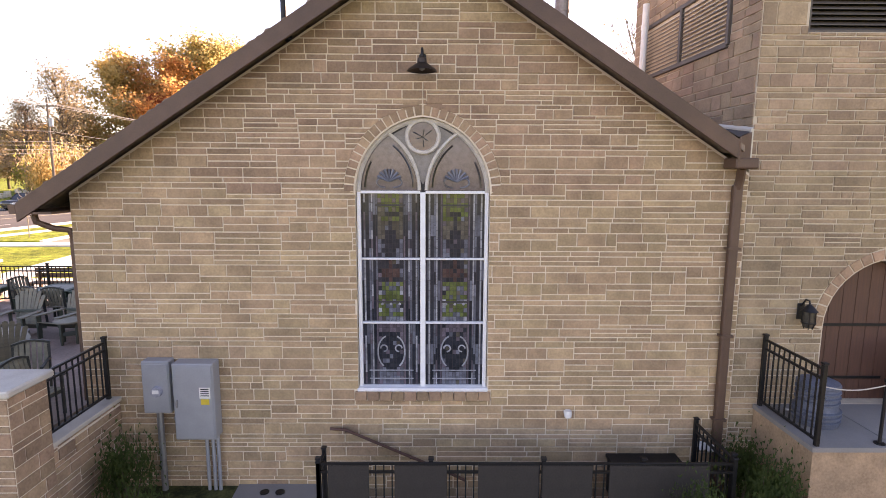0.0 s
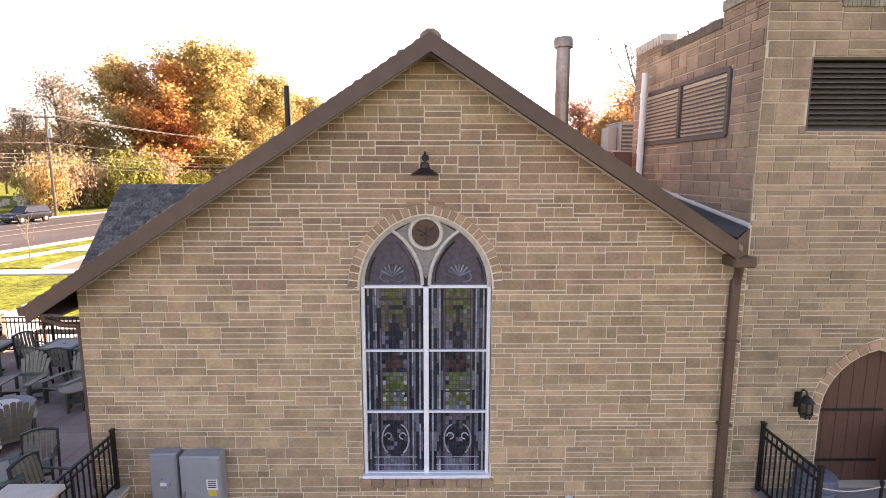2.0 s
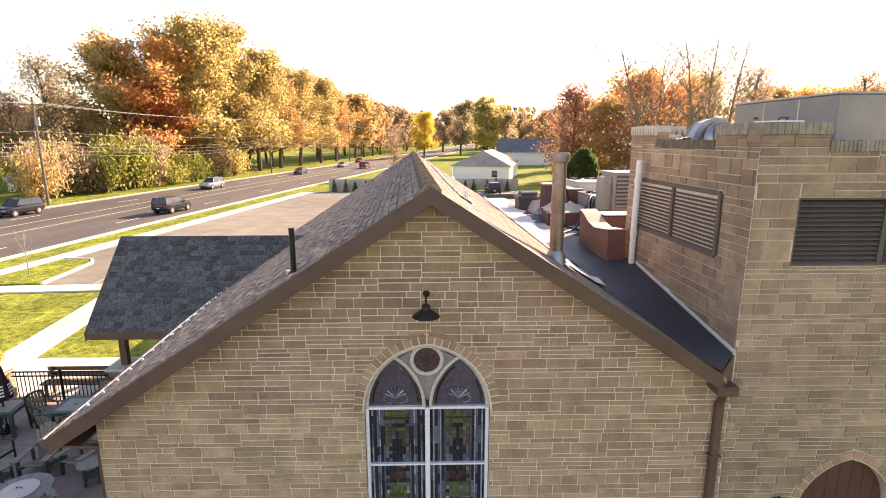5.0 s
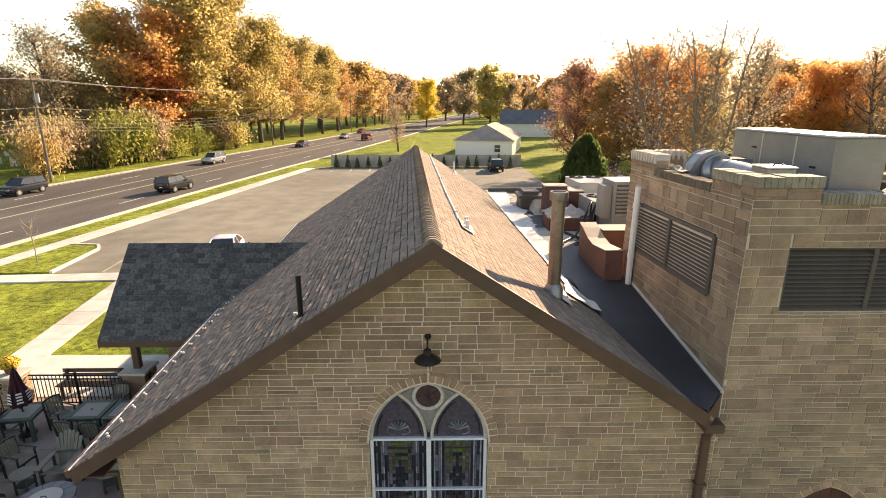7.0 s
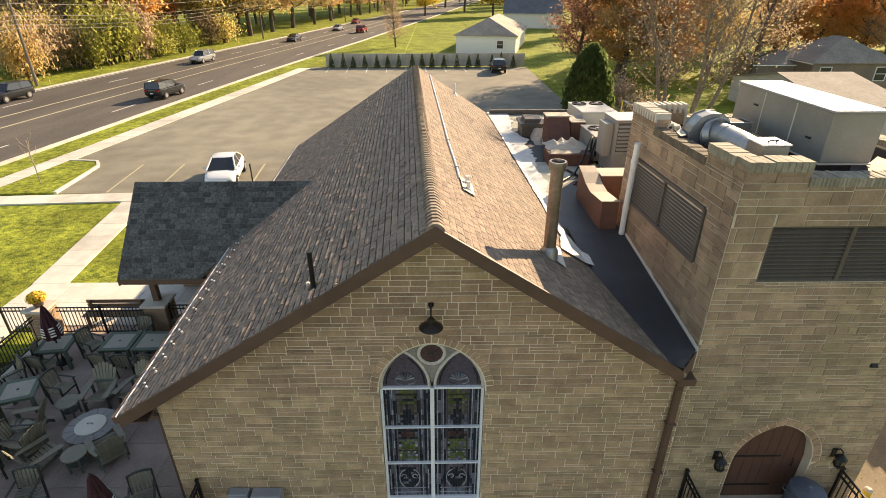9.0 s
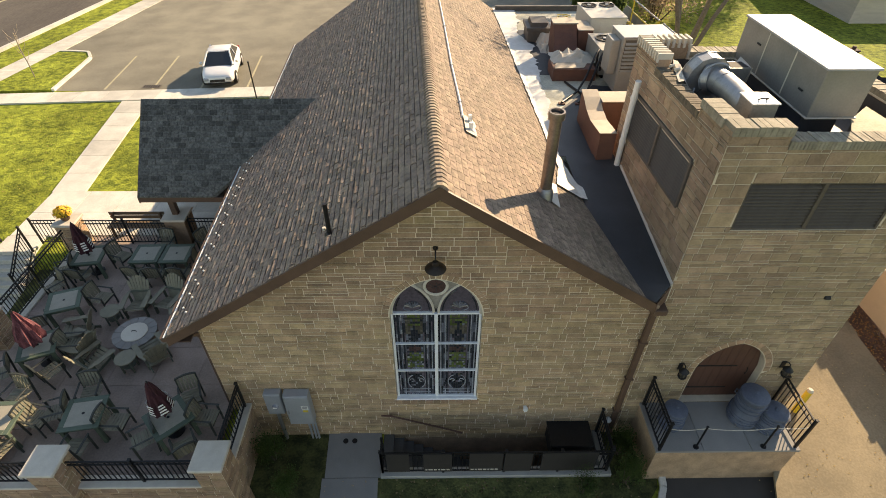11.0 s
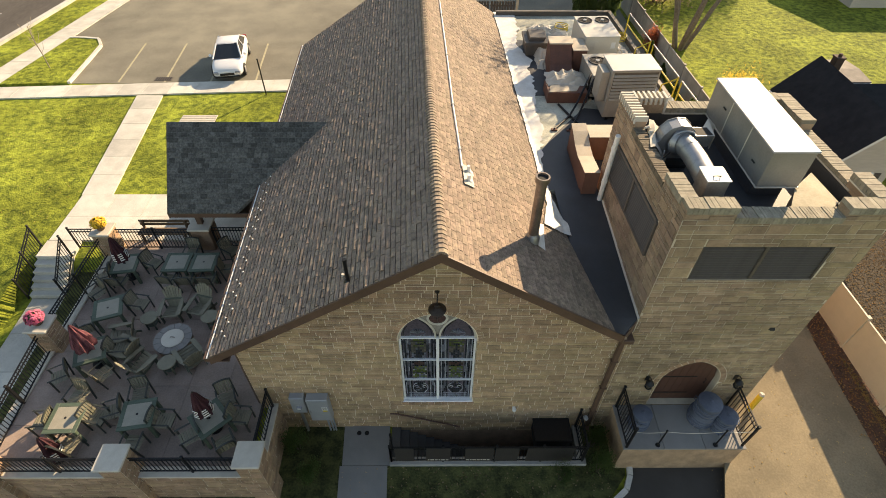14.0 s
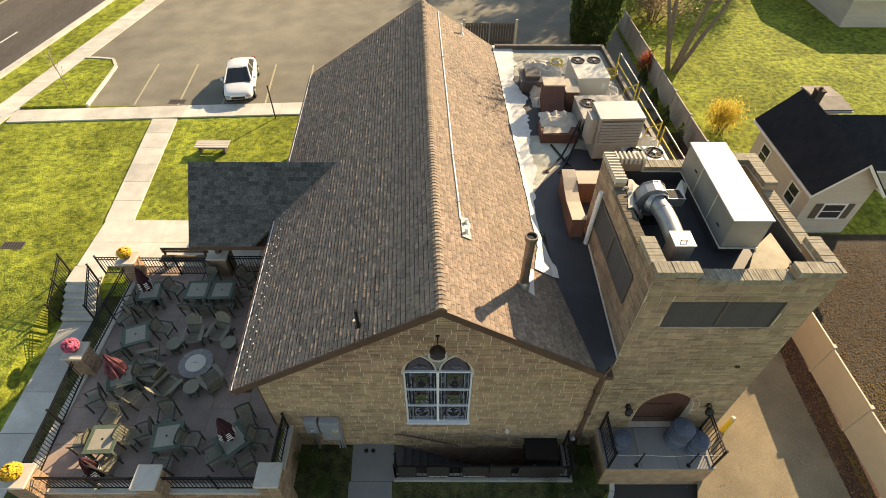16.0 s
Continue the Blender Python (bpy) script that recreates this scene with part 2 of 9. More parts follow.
# ---- geometry helpers ----
class Geo:
    """Collects faces; part() turns them into one mesh."""

    def __init__(self):
        self.v, self.f = [], []

    def face(self, pts):
        k = len(self.v)
        self.v += [tuple(p) for p in pts]
        self.f.append(tuple(range(k, k + len(pts))))
        return self

    def box(self, a, b, c=0.0, m=None):
        """A block from corner a to corner b with chamfer c, moved by m."""
        k = len(self.v)
        lo = [min(p, q) for p, q in zip(a, b)]
        hi = [max(p, q) for p, q in zip(a, b)]
        if c <= 0:
            pts = [Vector((x, y, z)) for x in (lo[0], hi[0]) for y in (lo[1], hi[1]) for z in (lo[2], hi[2])]
            fs = [(0, 1, 3, 2), (4, 6, 7, 5), (0, 4, 5, 1), (2, 3, 7, 6), (0, 2, 6, 4), (1, 5, 7, 3)]
        else:
            c = min(c, *[(h - l) * 0.45 for h, l in zip(hi, lo)])
            pts, idx = [], {}
            for sx in (0, 1):
                for sy in (0, 1):
                    for sz in (0, 1):
                        corner = [(lo, hi)[s][i] for i, s in enumerate((sx, sy, sz))]
                        inner = [corner[i] + c * (1 - 2 * s) for i, s in enumerate((sx, sy, sz))]
                        for ax in range(3):
                            p = list(inner)
                            p[ax] = corner[ax]
                            idx[(sx, sy, sz, ax)] = len(pts)
                            pts.append(Vector(p))
            fs = []
            for ax in range(3):
                o = [i for i in range(3) if i != ax]
                for s in (0, 1):
                    loop = []
                    for p, q in ((0, 0), (1, 0), (1, 1), (0, 1)):
                        key = [0, 0, 0]
                        key[ax], key[o[0]], key[o[1]] = s, p, q
                        loop.append(idx[(*key, ax)])
                    fs.append(tuple(loop))
                for p in (0, 1):
                    for q in (0, 1):
                        k0, k1 = [0, 0, 0], [0, 0, 0]
                        k0[ax], k1[ax] = 0, 1
                        k0[o[0]] = k1[o[0]] = p
                        k0[o[1]] = k1[o[1]] = q
                        fs.append((idx[(*k0, o[0])], idx[(*k1, o[0])], idx[(*k1, o[1])], idx[(*k0, o[1])]))
            for sx in (0, 1):
                for sy in (0, 1):
                    for sz in (0, 1):
                        fs.append(tuple(idx[(sx, sy, sz, ax)] for ax in range(3)))
        self.v += [tuple(m @ p) if m else tuple(p) for p in pts]
        self.f += [tuple(k + i for i in f) for f in fs]
        return self

    def cyl(self, p0, p1, r0, r1=None, n=10, caps=True):
        r1 = r0 if r1 is None else r1
        p0, p1 = Vector(p0), Vector(p1)
        q = (p1 - p0).to_track_quat("Z", "Y")
        k = len(self.v)
        for p, r in ((p0, r0), (p1, r1)):
            for i in range(n):
                a = 2 * math.pi * i / n
                self.v.append(tuple(p + q @ Vector((r * math.cos(a), r * math.sin(a), 0))))
        for i in range(n):
            j = (i + 1) % n
            self.f.append((k + i, k + j, k + n + j, k + n + i))
        if caps:
            self.f.append(tuple(k + i for i in reversed(range(n))))
            self.f.append(tuple(k + n + i for i in range(n)))
        return self

    def tube(self, pts, r, n=6):
        """One unbroken pipe through the points."""
        pts = [Vector(p) for p in pts]
        dirs = [(b - a).normalized() for a, b in zip(pts, pts[1:])]
        side = dirs[0].orthogonal().normalized()
        k = len(self.v)
        for i, p in enumerate(pts):
            d = (dirs[max(0, i - 1)] + dirs[min(i, len(dirs) - 1)])
            d = d.normalized() if d.length > 1e-6 else dirs[min(i, len(dirs) - 1)]
            side = (side - d * side.dot(d)).normalized()
            up = d.cross(side)
            self.v += [tuple(p + (side * math.cos(2 * math.pi * j / n) + up * math.sin(2 * math.pi * j / n)) * r) for j in range(n)]
        for i in range(len(pts) - 1):
            for j in range(n):
                q = (j + 1) % n
                self.f.append((k + i * n + j, k + i * n + q, k + (i + 1) * n + q, k + (i + 1) * n + j))
        self.f.append(tuple(k + j for j in reversed(range(n))))
        self.f.append(tuple(k + (len(pts) - 1) * n + j for j in range(n)))
        return self

    def lathe(self, profile, n=20, at=(0, 0, 0)):
        """Turns rows of (radius, height) round the upright axis at that place."""
        k = len(self.v)
        for r, z in profile:
            for i in range(n):
                a = 2 * math.pi * i / n
                self.v.append((at[0] + r * math.cos(a), at[1] + r * math.sin(a), at[2] + z))
        for s in range(len(profile) - 1):
            for i in range(n):
                j = (i + 1) % n
                self.f.append((k + s * n + i, k + s * n + j, k + (s + 1) * n + j, k + (s + 1) * n + i))
        self.f.append(tuple(k + i for i in reversed(range(n))))
        self.f.append(tuple(k + (len(profile) - 1) * n + i for i in range(n)))
        return self

    def slab(self, pts, depth):
        """A flat polygon thickened by the vector depth."""
        d = Vector(depth)
        k, n = len(self.v), len(pts)
        self.v += [tuple(p) for p in pts] + [tuple(Vector(p) + d) for p in pts]
        self.f.append(tuple(k + i for i in range(n)))
        self.f.append(tuple(k + n + i for i in reversed(range(n))))
        for i in range(n):
            j = (i + 1) % n
            self.f.append((k + j, k + i, k + n + i, k + n + j))
        return self


def mesh_of(geo, name, material, smooth=False):
    me = bpy.data.meshes.new(name)
    me.from_pydata(geo.v, [], geo.f)
    bm = bmesh.new()
    bm.from_mesh(me)
    bmesh.ops.recalc_face_normals(bm, faces=bm.faces)
    bm.to_mesh(me)
    bm.free()
    if smooth:
        me.shade_smooth()
        me.set_sharp_from_angle(angle=radians(40))
    me.materials.append(material)
    return me


def part(name, geo, material, parent=None, label="", smooth=False, at=None):
    """One mesh object, a part of parent if one is given."""
    ob = new(name, geo if isinstance(geo, bpy.types.Mesh) else mesh_of(geo, name, material, smooth))
    if parent:
        ob.parent = parent
    if at is not None:
        ob.matrix_basis = at if isinstance(at, Matrix) else Matrix.Translation(at)
    if label:
        tagged(ob, label=label)
    return ob


def thing(name, label, category, group="", at=(0, 0, 0), turn=0.0, kind=""):
    ob = new(name)
    ob.empty_display_size = 0.2
    ob.matrix_basis = pose(*at, 0, 0, turn)
    return tagged(ob, label, category, group, kind)


def structure(name, geo, material, label, category, smooth=False):
    return tagged(part(name, geo, material, smooth=smooth), label, category, kind="structure")


SHEAR = 0.049


def bx(u, v):
    """The world x of a place u metres across the building and v metres behind its front."""
    return u - SHEAR * v


def plate(outer, holes, thick, name, material):
    """A wall in the xz plane from y = 0 to y = thick, with openings right through it."""
    bm = bmesh.new()
    edges = []
    for loop in (outer, *holes):
        vs = [bm.verts.new((x, 0, z)) for x, z in loop]
        edges += [bm.edges.new((a, b)) for a, b in zip(vs, vs[1:] + vs[:1])]
    bmesh.ops.triangle_fill(bm, use_beauty=True, edges=edges)
    ext = bmesh.ops.extrude_face_region(bm, geom=bm.faces[:])
    bmesh.ops.translate(bm, vec=(0, thick, 0), verts=[g for g in ext["geom"] if isinstance(g, bmesh.types.BMVert)])
    bmesh.ops.recalc_face_normals(bm, faces=bm.faces)
    me = bpy.data.meshes.new(name)
    bm.to_mesh(me)
    bm.free()
    me.materials.append(material)
    return me


def arch(cx, half, spring, rise, n=12, grow=0.0):
    """The points of a pointed arch from its left springing over the apex to its right."""
    r = (half * half + rise * rise) / (2 * half)
    top = math.acos((r - half) / r)
    pts = []
    for i in range(n + 1):
        a = top * i / n
        pts.append((cx + (r - half) - (r + grow) * math.cos(a), spring + (r + grow) * math.sin(a)))
    if grow:
        pts[-1] = (cx, spring + math.sqrt((r + grow) ** 2 - (r - half) ** 2))
    return pts + [(2 * cx - x, z) for x, z in reversed(pts[:-1])]


def arch_half(z, half, spring, rise, grow):
    """Half the width of a pointed opening, with its surround, at the height z."""
    r = (half * half + rise * rise) / (2 * half)
    if z <= spring:
        return half + grow
    h = z - spring
    return max(0.0, math.sqrt(max(0.0, (r + grow) ** 2 - h * h)) - (r - half)) if h < r + grow else 0.0


def clip(poly, a, b, c):
    """Keeps the part of a polygon where a x + b z <= c."""
    out = []
    for p, q in zip(poly, poly[1:] + poly[:1]):
        dp, dq = a * p[0] + b * p[1] - c, a * q[0] + b * q[1] - c
        if dp <= 0:
            out.append(p)
        if (dp < 0 < dq) or (dq < 0 < dp):
            s = dp / (dp - dq)
            out.append((p[0] + s * (q[0] - p[0]), p[1] + s * (q[1] - p[1])))
    return out


def ashlar(x0, x1, z0, z1, rng, band=0.255, big=1.0):
    """Rectangles of random coursed stone: bands cut into blocks, each of one to three layers."""
    rects, z = [], z0
    cut_sets = ([0, 0.64, 1], [0, 0.36, 1], [0, 0.33, 0.67, 1], [0, 0.5, 1], [0, 0.28, 1], [0, 0.70, 1])
    while z < z1 - 0.02:
        h = min(band * rng.uniform(0.8, 1.15) * big, z1 - z)
        x = x0 - rng.uniform(0, 0.4)
        while x < x1:
            w = rng.uniform(0.5, 1.35) * big
            cuts = rng.choices(cut_sets, (30, 24, 14, 10, 10, 12))[0]
            for c0, c1 in zip(cuts, cuts[1:]):
                p = x
                while p < x + w - 0.05:
                    e = min(p + rng.uniform(0.26, 0.6) * big * (1.25 if c1 - c0 < 0.4 else 0.9), x + w)
                    if x + w - e < 0.16:
                        e = x + w
                    rects.append((max(p, x0), z + h * c0, min(e, x1), z + h * c1))
                    p = e
            x += w
        z += h
    return [r for r in rects if r[2] - r[0] > 0.05 and r[3] - r[1] > 0.025]


def stone_geo(poly, geo, frame_of, rng, joint=0.0095):
    """One block with eased edges, standing a little proud of the mortar."""
    n = len(poly)
    cx, cz = sum(p[0] for p in poly) / n, sum(p[1] for p in poly) / n
    w, h = max(p[0] for p in poly) - min(p[0] for p in poly), max(p[1] for p in poly) - min(p[1] for p in poly)
    if w < 0.04 or h < 0.03:
        return False
    d = rng.uniform(0.010, 0.019)

    def ring(inset, depth):
        fx, fz = max(0.0, 1 - 2 * inset / w), max(0.0, 1 - 2 * inset / h)
        return [frame_of(cx + (x - cx) * fx, cz + (z - cz) * fz, depth) for x, z in poly]

    k = len(geo.v)
    geo.v += ring(joint, -0.004) + ring(joint, d - 0.004) + ring(joint + 0.006, d)
    for s in (0, n):
        for i in range(n):
            j = (i + 1) % n
            geo.f.append((k + s + i, k + s + j, k + s + n + j, k + s + n + i))
    geo.f.append(tuple(k + 2 * n + i for i in range(n)))
    return True


def stonework(parent, rects, cutters, frame_of, rng, near=None, limit=300, name="stone", surface=None):
    """Lays the blocks: those that near() picks as parts of their own, the rest joined."""
    rest, made = Geo(), 0
    for r in rects:
        poly = [(r[0], r[1]), (r[2], r[1]), (r[2], r[3]), (r[0], r[3])]
        for cut in cutters:
            poly = cut(poly) if poly else poly
        if not poly or len(poly) < 3:
            continue
        mid = (sum(p[0] for p in poly) / len(poly), sum(p[1] for p in poly) / len(poly))
        if near and made < limit and near(*mid):
            g = Geo()
            if stone_geo(poly, g, frame_of, rng):
                part(name, g, surface or STONE, parent)
                made += 1
        else:
            stone_geo(poly, rest, frame_of, rng)
    if rest.f:
        tagged(part("stones", rest, surface or STONE, parent, "coursed tan stone blocks"), kind="stuff")


def around_arch(cx, half, spring, rise, grow, base):
    """A cutter that keeps stone out of a pointed opening and its ring of wedge stones."""
    def cut(poly):
        zs = [p[1] for p in poly]
        lo, hi = min(zs), max(zs)
        if hi <= base + 0.001:
            return poly
        a, b = arch_half(max(lo, base), half, spring, rise, grow if lo >= spring - 0.01 else 0.0), arch_half(hi, half, spring, rise, grow if hi > spring + 0.01 else 0.0)
        xs = [p[0] for p in poly]
        if min(xs) >= cx + max(a, b) or max(xs) <= cx - max(a, b):
            return poly
        if max(a, b) <= 0.0:
            return poly
        mid = (min(xs) + max(xs)) / 2
        dz = hi - lo
        if mid < cx:
            return clip(poly, dz, b - a, dz * (cx - a) + (b - a) * lo)
        return clip(poly, -dz, b - a, -dz * (cx + a) + (b - a) * lo)
    return cut


def levels(rects, z, x0, x1):
    """Splits blocks that straddle the level z between two uprights."""
    out = []
    for r in rects:
        out += [(r[0], r[1], r[2], z), (r[0], z, r[2], r[3])] if r[1] < z < r[3] and r[2] > x0 and r[0] < x1 else [r]
    return out


def round_opening(rects, x0, x1, z0, z1):
    """Cuts the coursing along the four sides of a square opening and leaves the opening free."""
    for x in (x0, x1):
        rects = halves(rects, x, z0, z1)
    for z in (z0, z1):
        rects = levels(rects, z, x0, x1)
    return [r for r in rects if not (r[0] >= x0 - 1e-6 and r[2] <= x1 + 1e-6 and r[1] >= z0 - 1e-6 and r[3] <= z1 + 1e-6)]


def halves(rects, x, z0, z1):
    """Splits blocks that straddle the upright line x between two heights."""
    out = []
    for r in rects:
        out += [(r[0], r[1], x, r[3]), (x, r[1], r[2], r[3])] if r[0] < x < r[2] and r[3] > z0 and r[1] < z1 else [r]
    return out


# ---- ground ----
def ground_z(x, y):
    """The lie of the land: a high lawn and lot, a low front yard, a sloping side drive."""
    if x > 9.3:
        z = 0.1 + 1.25 * min(1, max(0, (y + 6) / 31))
    elif x > -5.0:
        z = 0.0 if y < 17 else 1.3
    elif x > -12.95:
        z = 0.0 if y < -2.1 else 1.3 if y < 7 else 1.42
    else:
        z = 1.42 - 0.13 * max(0, min(11, 7.2 - y))
        if x > -16.2 and y < 7.2:
            z = min(z, 0.44 - 0.02 * max(0, min(11, 5.0 - y)) if y < 6.3 else 1.42)
    far = max(0, math.hypot(x, y - 20) - 60)
    return z + min(far * 0.0, 1)


def ground_sheet():
    xs = [-4000, -1500, -600, -300, -180, -120, -90, -70, -55, -45, -36, -30, -26, -22, -19, -17, -16.3, -16.1, -15, -14.2, -13.0, -12.9, -11, -8, -5.05, -4.95,
          -3, 0, 3, 6, 9.25, 9.35, 11, 13, 15, 18, 22, 28, 36, 48, 65, 90, 130, 200, 400, 1000, 4000]
    ys = [-3000, -800, -200, -80, -40, -20, -12, -8, -6, -5, -4, -3, -2.12, -2.05, -1, 0, 1, 2, 3, 4, 5, 5.6, 6.4, 7.2, 9, 12, 16.9, 17.1, 19, 22, 25, 30, 38, 48,
          60, 80, 110, 150, 220, 350, 600, 1200, 3000, 6000]
    g = Geo()
    nx = len(xs)
    g.v = [(x, y, ground_z(x, y) - 0.03) for y in ys for x in xs]
    g.f = [(j * nx + i, j * nx + i + 1, (j + 1) * nx + i + 1, (j + 1) * nx + i) for j in range(len(ys) - 1) for i in range(nx - 1)
           if not (xs[i] >= -3 and xs[i + 1] <= 6 and ys[j] >= -1 and ys[j + 1] <= 0)]
    # lawn left round the sunken stair
    for a, b in (((-3, -1), (-1.5, 0)), ((4.35, -1), (6, 0))):
        g.face([(a[0], a[1], -0.03), (b[0], a[1], -0.03), (b[0], b[1], -0.03), (a[0], b[1], -0.03)])
    return structure("ground", g, GRASS, "autumn grass with bare patches round the church", "ground")


ground_sheet()


def road_x(y):
    """The road's centre line, which bends slowly to the right."""
    ks = [(-200, -66), (-60, -50.5), (0, -42.2), (28, -38.2), (45, -35.9), (55, -34.4), (70, -32.1), (85, -29.5), (108, -25.3), (202, -10), (438, 27), (900, 95)]
    for (y0, x0), (y1, x1) in zip(ks, ks[1:]):
        if y <= y1:
            return x0 + (x1 - x0) * (y - y0) / (y1 - y0)
    return ks[-1][1]


def ribbon(f0, f1, ys, z, z1=None):
    """A flat strip between two curves, with a little depth."""
    g = Geo()
    for y0, y1 in zip(ys, ys[1:]):
        g.slab([(f0(y0), y0, z), (f1(y0), y0, z), (f1(y1), y1, z), (f0(y1), y1, z)], (0, 0, -0.02 if z1 is None else z1))
    return g


ys_road = [-200, -60, -20, 0, 14, 28, 36, 45, 55, 62, 70, 85, 108, 140, 170, 202, 260, 340, 438, 600, 900]
structure("road", ribbon(lambda y: road_x(y) - 9.4, lambda y: road_x(y) + 10.1, ys_road, 1.42), ROAD, "wide dark asphalt road with lane lines", "road")
for off, w, m in ((-9.0, 0.14, LINE_W), (9.7, 0.16, LINE_W), (-1.85, 0.26, LINE_Y), (1.55, 0.26, LINE_Y)):
    structure("road_line", ribbon(lambda y: road_x(y) + off, lambda y: road_x(y) + off + w, ys_road, 1.426, -0.004), m,
              "painted edge line on the road" if m is LINE_W else "yellow centre lane line on the road", "road marking")
for off, y in ((-5.2, -28.5), (6.6, -30.7)):
    while y < 230:
        structure("lane_dash", ribbon(lambda t: road_x(t) + off, lambda t: road_x(t) + off + 0.16, [y, y + 3.4], 1.426, -0.004), LINE_W, "white lane dash on the road", "road marking")
        y += 14.4
structure("kerb_far", ribbon(lambda y: road_x(y) - 9.75, lambda y: road_x(y) - 9.4, ys_road, 1.55, -0.2), CONCRETE, "low concrete kerb along the road", "kerb")
structure("kerb_near", ribbon(lambda y: road_x(y) + 10.1, lambda y: road_x(y) + 10.4, ys_road, 1.55, -0.2), CONCRETE, "low concrete kerb along the road", "kerb")


# parking lot, walks, drive
def sidewalk_x(y):
    return -25.4 + 0.158 * (y - 28)


def lot():
    ys = [70.5, 58, 46, 34, 26]
    edge = [(sidewalk_x(y) + 1.45, y, 1.40) for y in ys]
    g = Geo().slab([(-22.4, 20.2, 1.40), (13.2, 20.2, 1.40), (13.2, 70.5, 1.40)] + edge, (0, 0, -0.06))
    return structure("parking_lot", g, LOT, "worn grey-brown asphalt parking lot", "parking lot")


lot()


def pavers(name, rows, label, material=CONCRETE, gap=0.012, z1=0.12, category="pavement"):
    """A walk of concrete squares: each square is a piece of its own."""
    base = Geo()
    holder = tagged(new(name), label, category, kind="structure")
    for a, b, c, d in rows:
        mid = [sum(p[i] for p in (a, b, c, d)) / 4 for i in range(3)]
        sh = lambda p: tuple(mid[i] + (p[i] - mid[i]) * (1 - gap / max(0.4, math.dist(p[:2], mid[:2]))) for i in range(3))
        g = Geo().slab([sh(p) for p in (a, b, c, d)], (0, 0, -z1))
        part("slab", g, material, holder)
    return holder


def strip_squares(f0, f1, ys, z):
    return [((f0(a), a, z(a)), (f1(a), a, z(a)), (f1(b), b, z(b)), (f0(b), b, z(b))) for a, b in zip(ys, ys[1:])]


flat = lambda y: 1.47
pavers("road_walk", strip_squares(sidewalk_x, lambda y: sidewalk_x(y) + 1.5, [-30 + 1.6 * i for i in range(63)], flat), "pale concrete sidewalk along the road")
cross = []
for i in range(1, 14):
    x0, x1 = -26.6 + 1.42 * i, -26.6 + 1.42 * (i + 1)
    y0, y1 = 18.3 + 0.06 * (x0 + 25.4), 18.3 + 0.06 * (x1 + 25.4)
    cross.append(((x0, y0, 1.47), (x1, y1, 1.47), (x1, y1 + 1.3, 1.47), (x0, y0 + 1.3, 1.47)))
pavers("lot_walk", cross, "pale concrete walk along the parking lot")
pavers("lawn_walk", strip_squares(lambda y: -16.85 + 0.126 * (18.8 - y), lambda y: -15.4 + 0.115 * (18.8 - y), [18.75 - 1.45 * i for i in range(7)], flat),
       "pale concrete walk across the lawn")
plaza = []
for i in range(6):
    for j in range(2):
        x0, y0 = -15.7 + 1.55 * i, 7.2 + 1.45 * j
        plaza.append(((x0, y0, 1.468), (x0 + 1.55, y0, 1.468), (x0 + 1.55, y0 + 1.45, 1.468), (x0, y0 + 1.45, 1.468)))
pavers("porch_walk", plaza, "pale concrete apron before the porch")
pavers("side_walk", strip_squares(lambda y: -15.7 + 0.02 * (5 - y), lambda y: -14.42 + 0.06 * (5 - y), [5.0 - 1.6 * i for i in range(9)], lambda y: 0.47 - 0.02 * max(0, 5 - y)),
       "concrete walk in shade beside the patio")
steps = tagged(new("walk_steps"), "concrete steps down from the apron to the side walk", "steps", kind="structure")
for i in range(5):
    part("step", Geo().box((-15.75, 6.3 - 0.25 * (i + 1) - 0.03, 0.2), (-14.4, 6.3 - 0.25 * i, 1.468 - 0.167 * (i + 1)), 0.008), CONCRETE, steps)
part("landing_slab", Geo().box((-15.75, 6.3, 0.9), (-14.35, 7.195, 1.468), 0.01), CONCRETE, steps)

isl = [(sidewalk_x(19.9) + 1.5, 19.9), (-21.4, 20.15), (-21.6, 23.2), (-21.75, 25.0), (-22.3, 25.9), (-23.2, 26.05), (sidewalk_x(26.1) + 1.5, 26.1)]
structure("lawn_island", Geo().slab([(x, y, 1.50) for x, y in isl], (0, 0, -0.12)), GRASS, "kerbed grass island at the lot's corner", "lawn")
kerb = tagged(new("island_kerb"), "rounded pale concrete kerb of the grass island", "kerb", kind="structure")
for (x0, y0), (x1, y1) in zip(isl[1:-1], isl[2:]):
    d = Vector((x1 - x0, y1 - y0, 0)).normalized()
    n = Vector((d.y, -d.x, 0)) * 0.17
    part("kerb_stone", Geo().slab([(x0, y0, 1.545), (x0 + n.x, y0 + n.y, 1.545), (x1 + n.x, y1 + n.y, 1.545), (x1, y1, 1.545)], (0, 0, -0.2)), CONCRETE, kerb)
for i, x in enumerate((-18.64, -15.98, -13.32, -10.72, -8.2)):
    structure("stall_line", Geo().slab([(x, 20.35, 1.405), (x + 0.11, 20.35, 1.405), (x - 0.33, 25.5, 1.405), (x - 0.44, 25.5, 1.405)], (0, 0, -0.004)), LINE_Y, "faded yellow parking stall line", "road marking")
for i in range(10):
    x = -14.5 + 2.7 * i
    structure("stall_line", Geo().slab([(x, 65.5, 1.405), (x + 0.12, 65.5, 1.405), (x - 0.2, 70.2, 1.405), (x - 0.32, 70.2, 1.405)], (0, 0, -0.004)), LINE_W, "white parking stall line", "road marking")

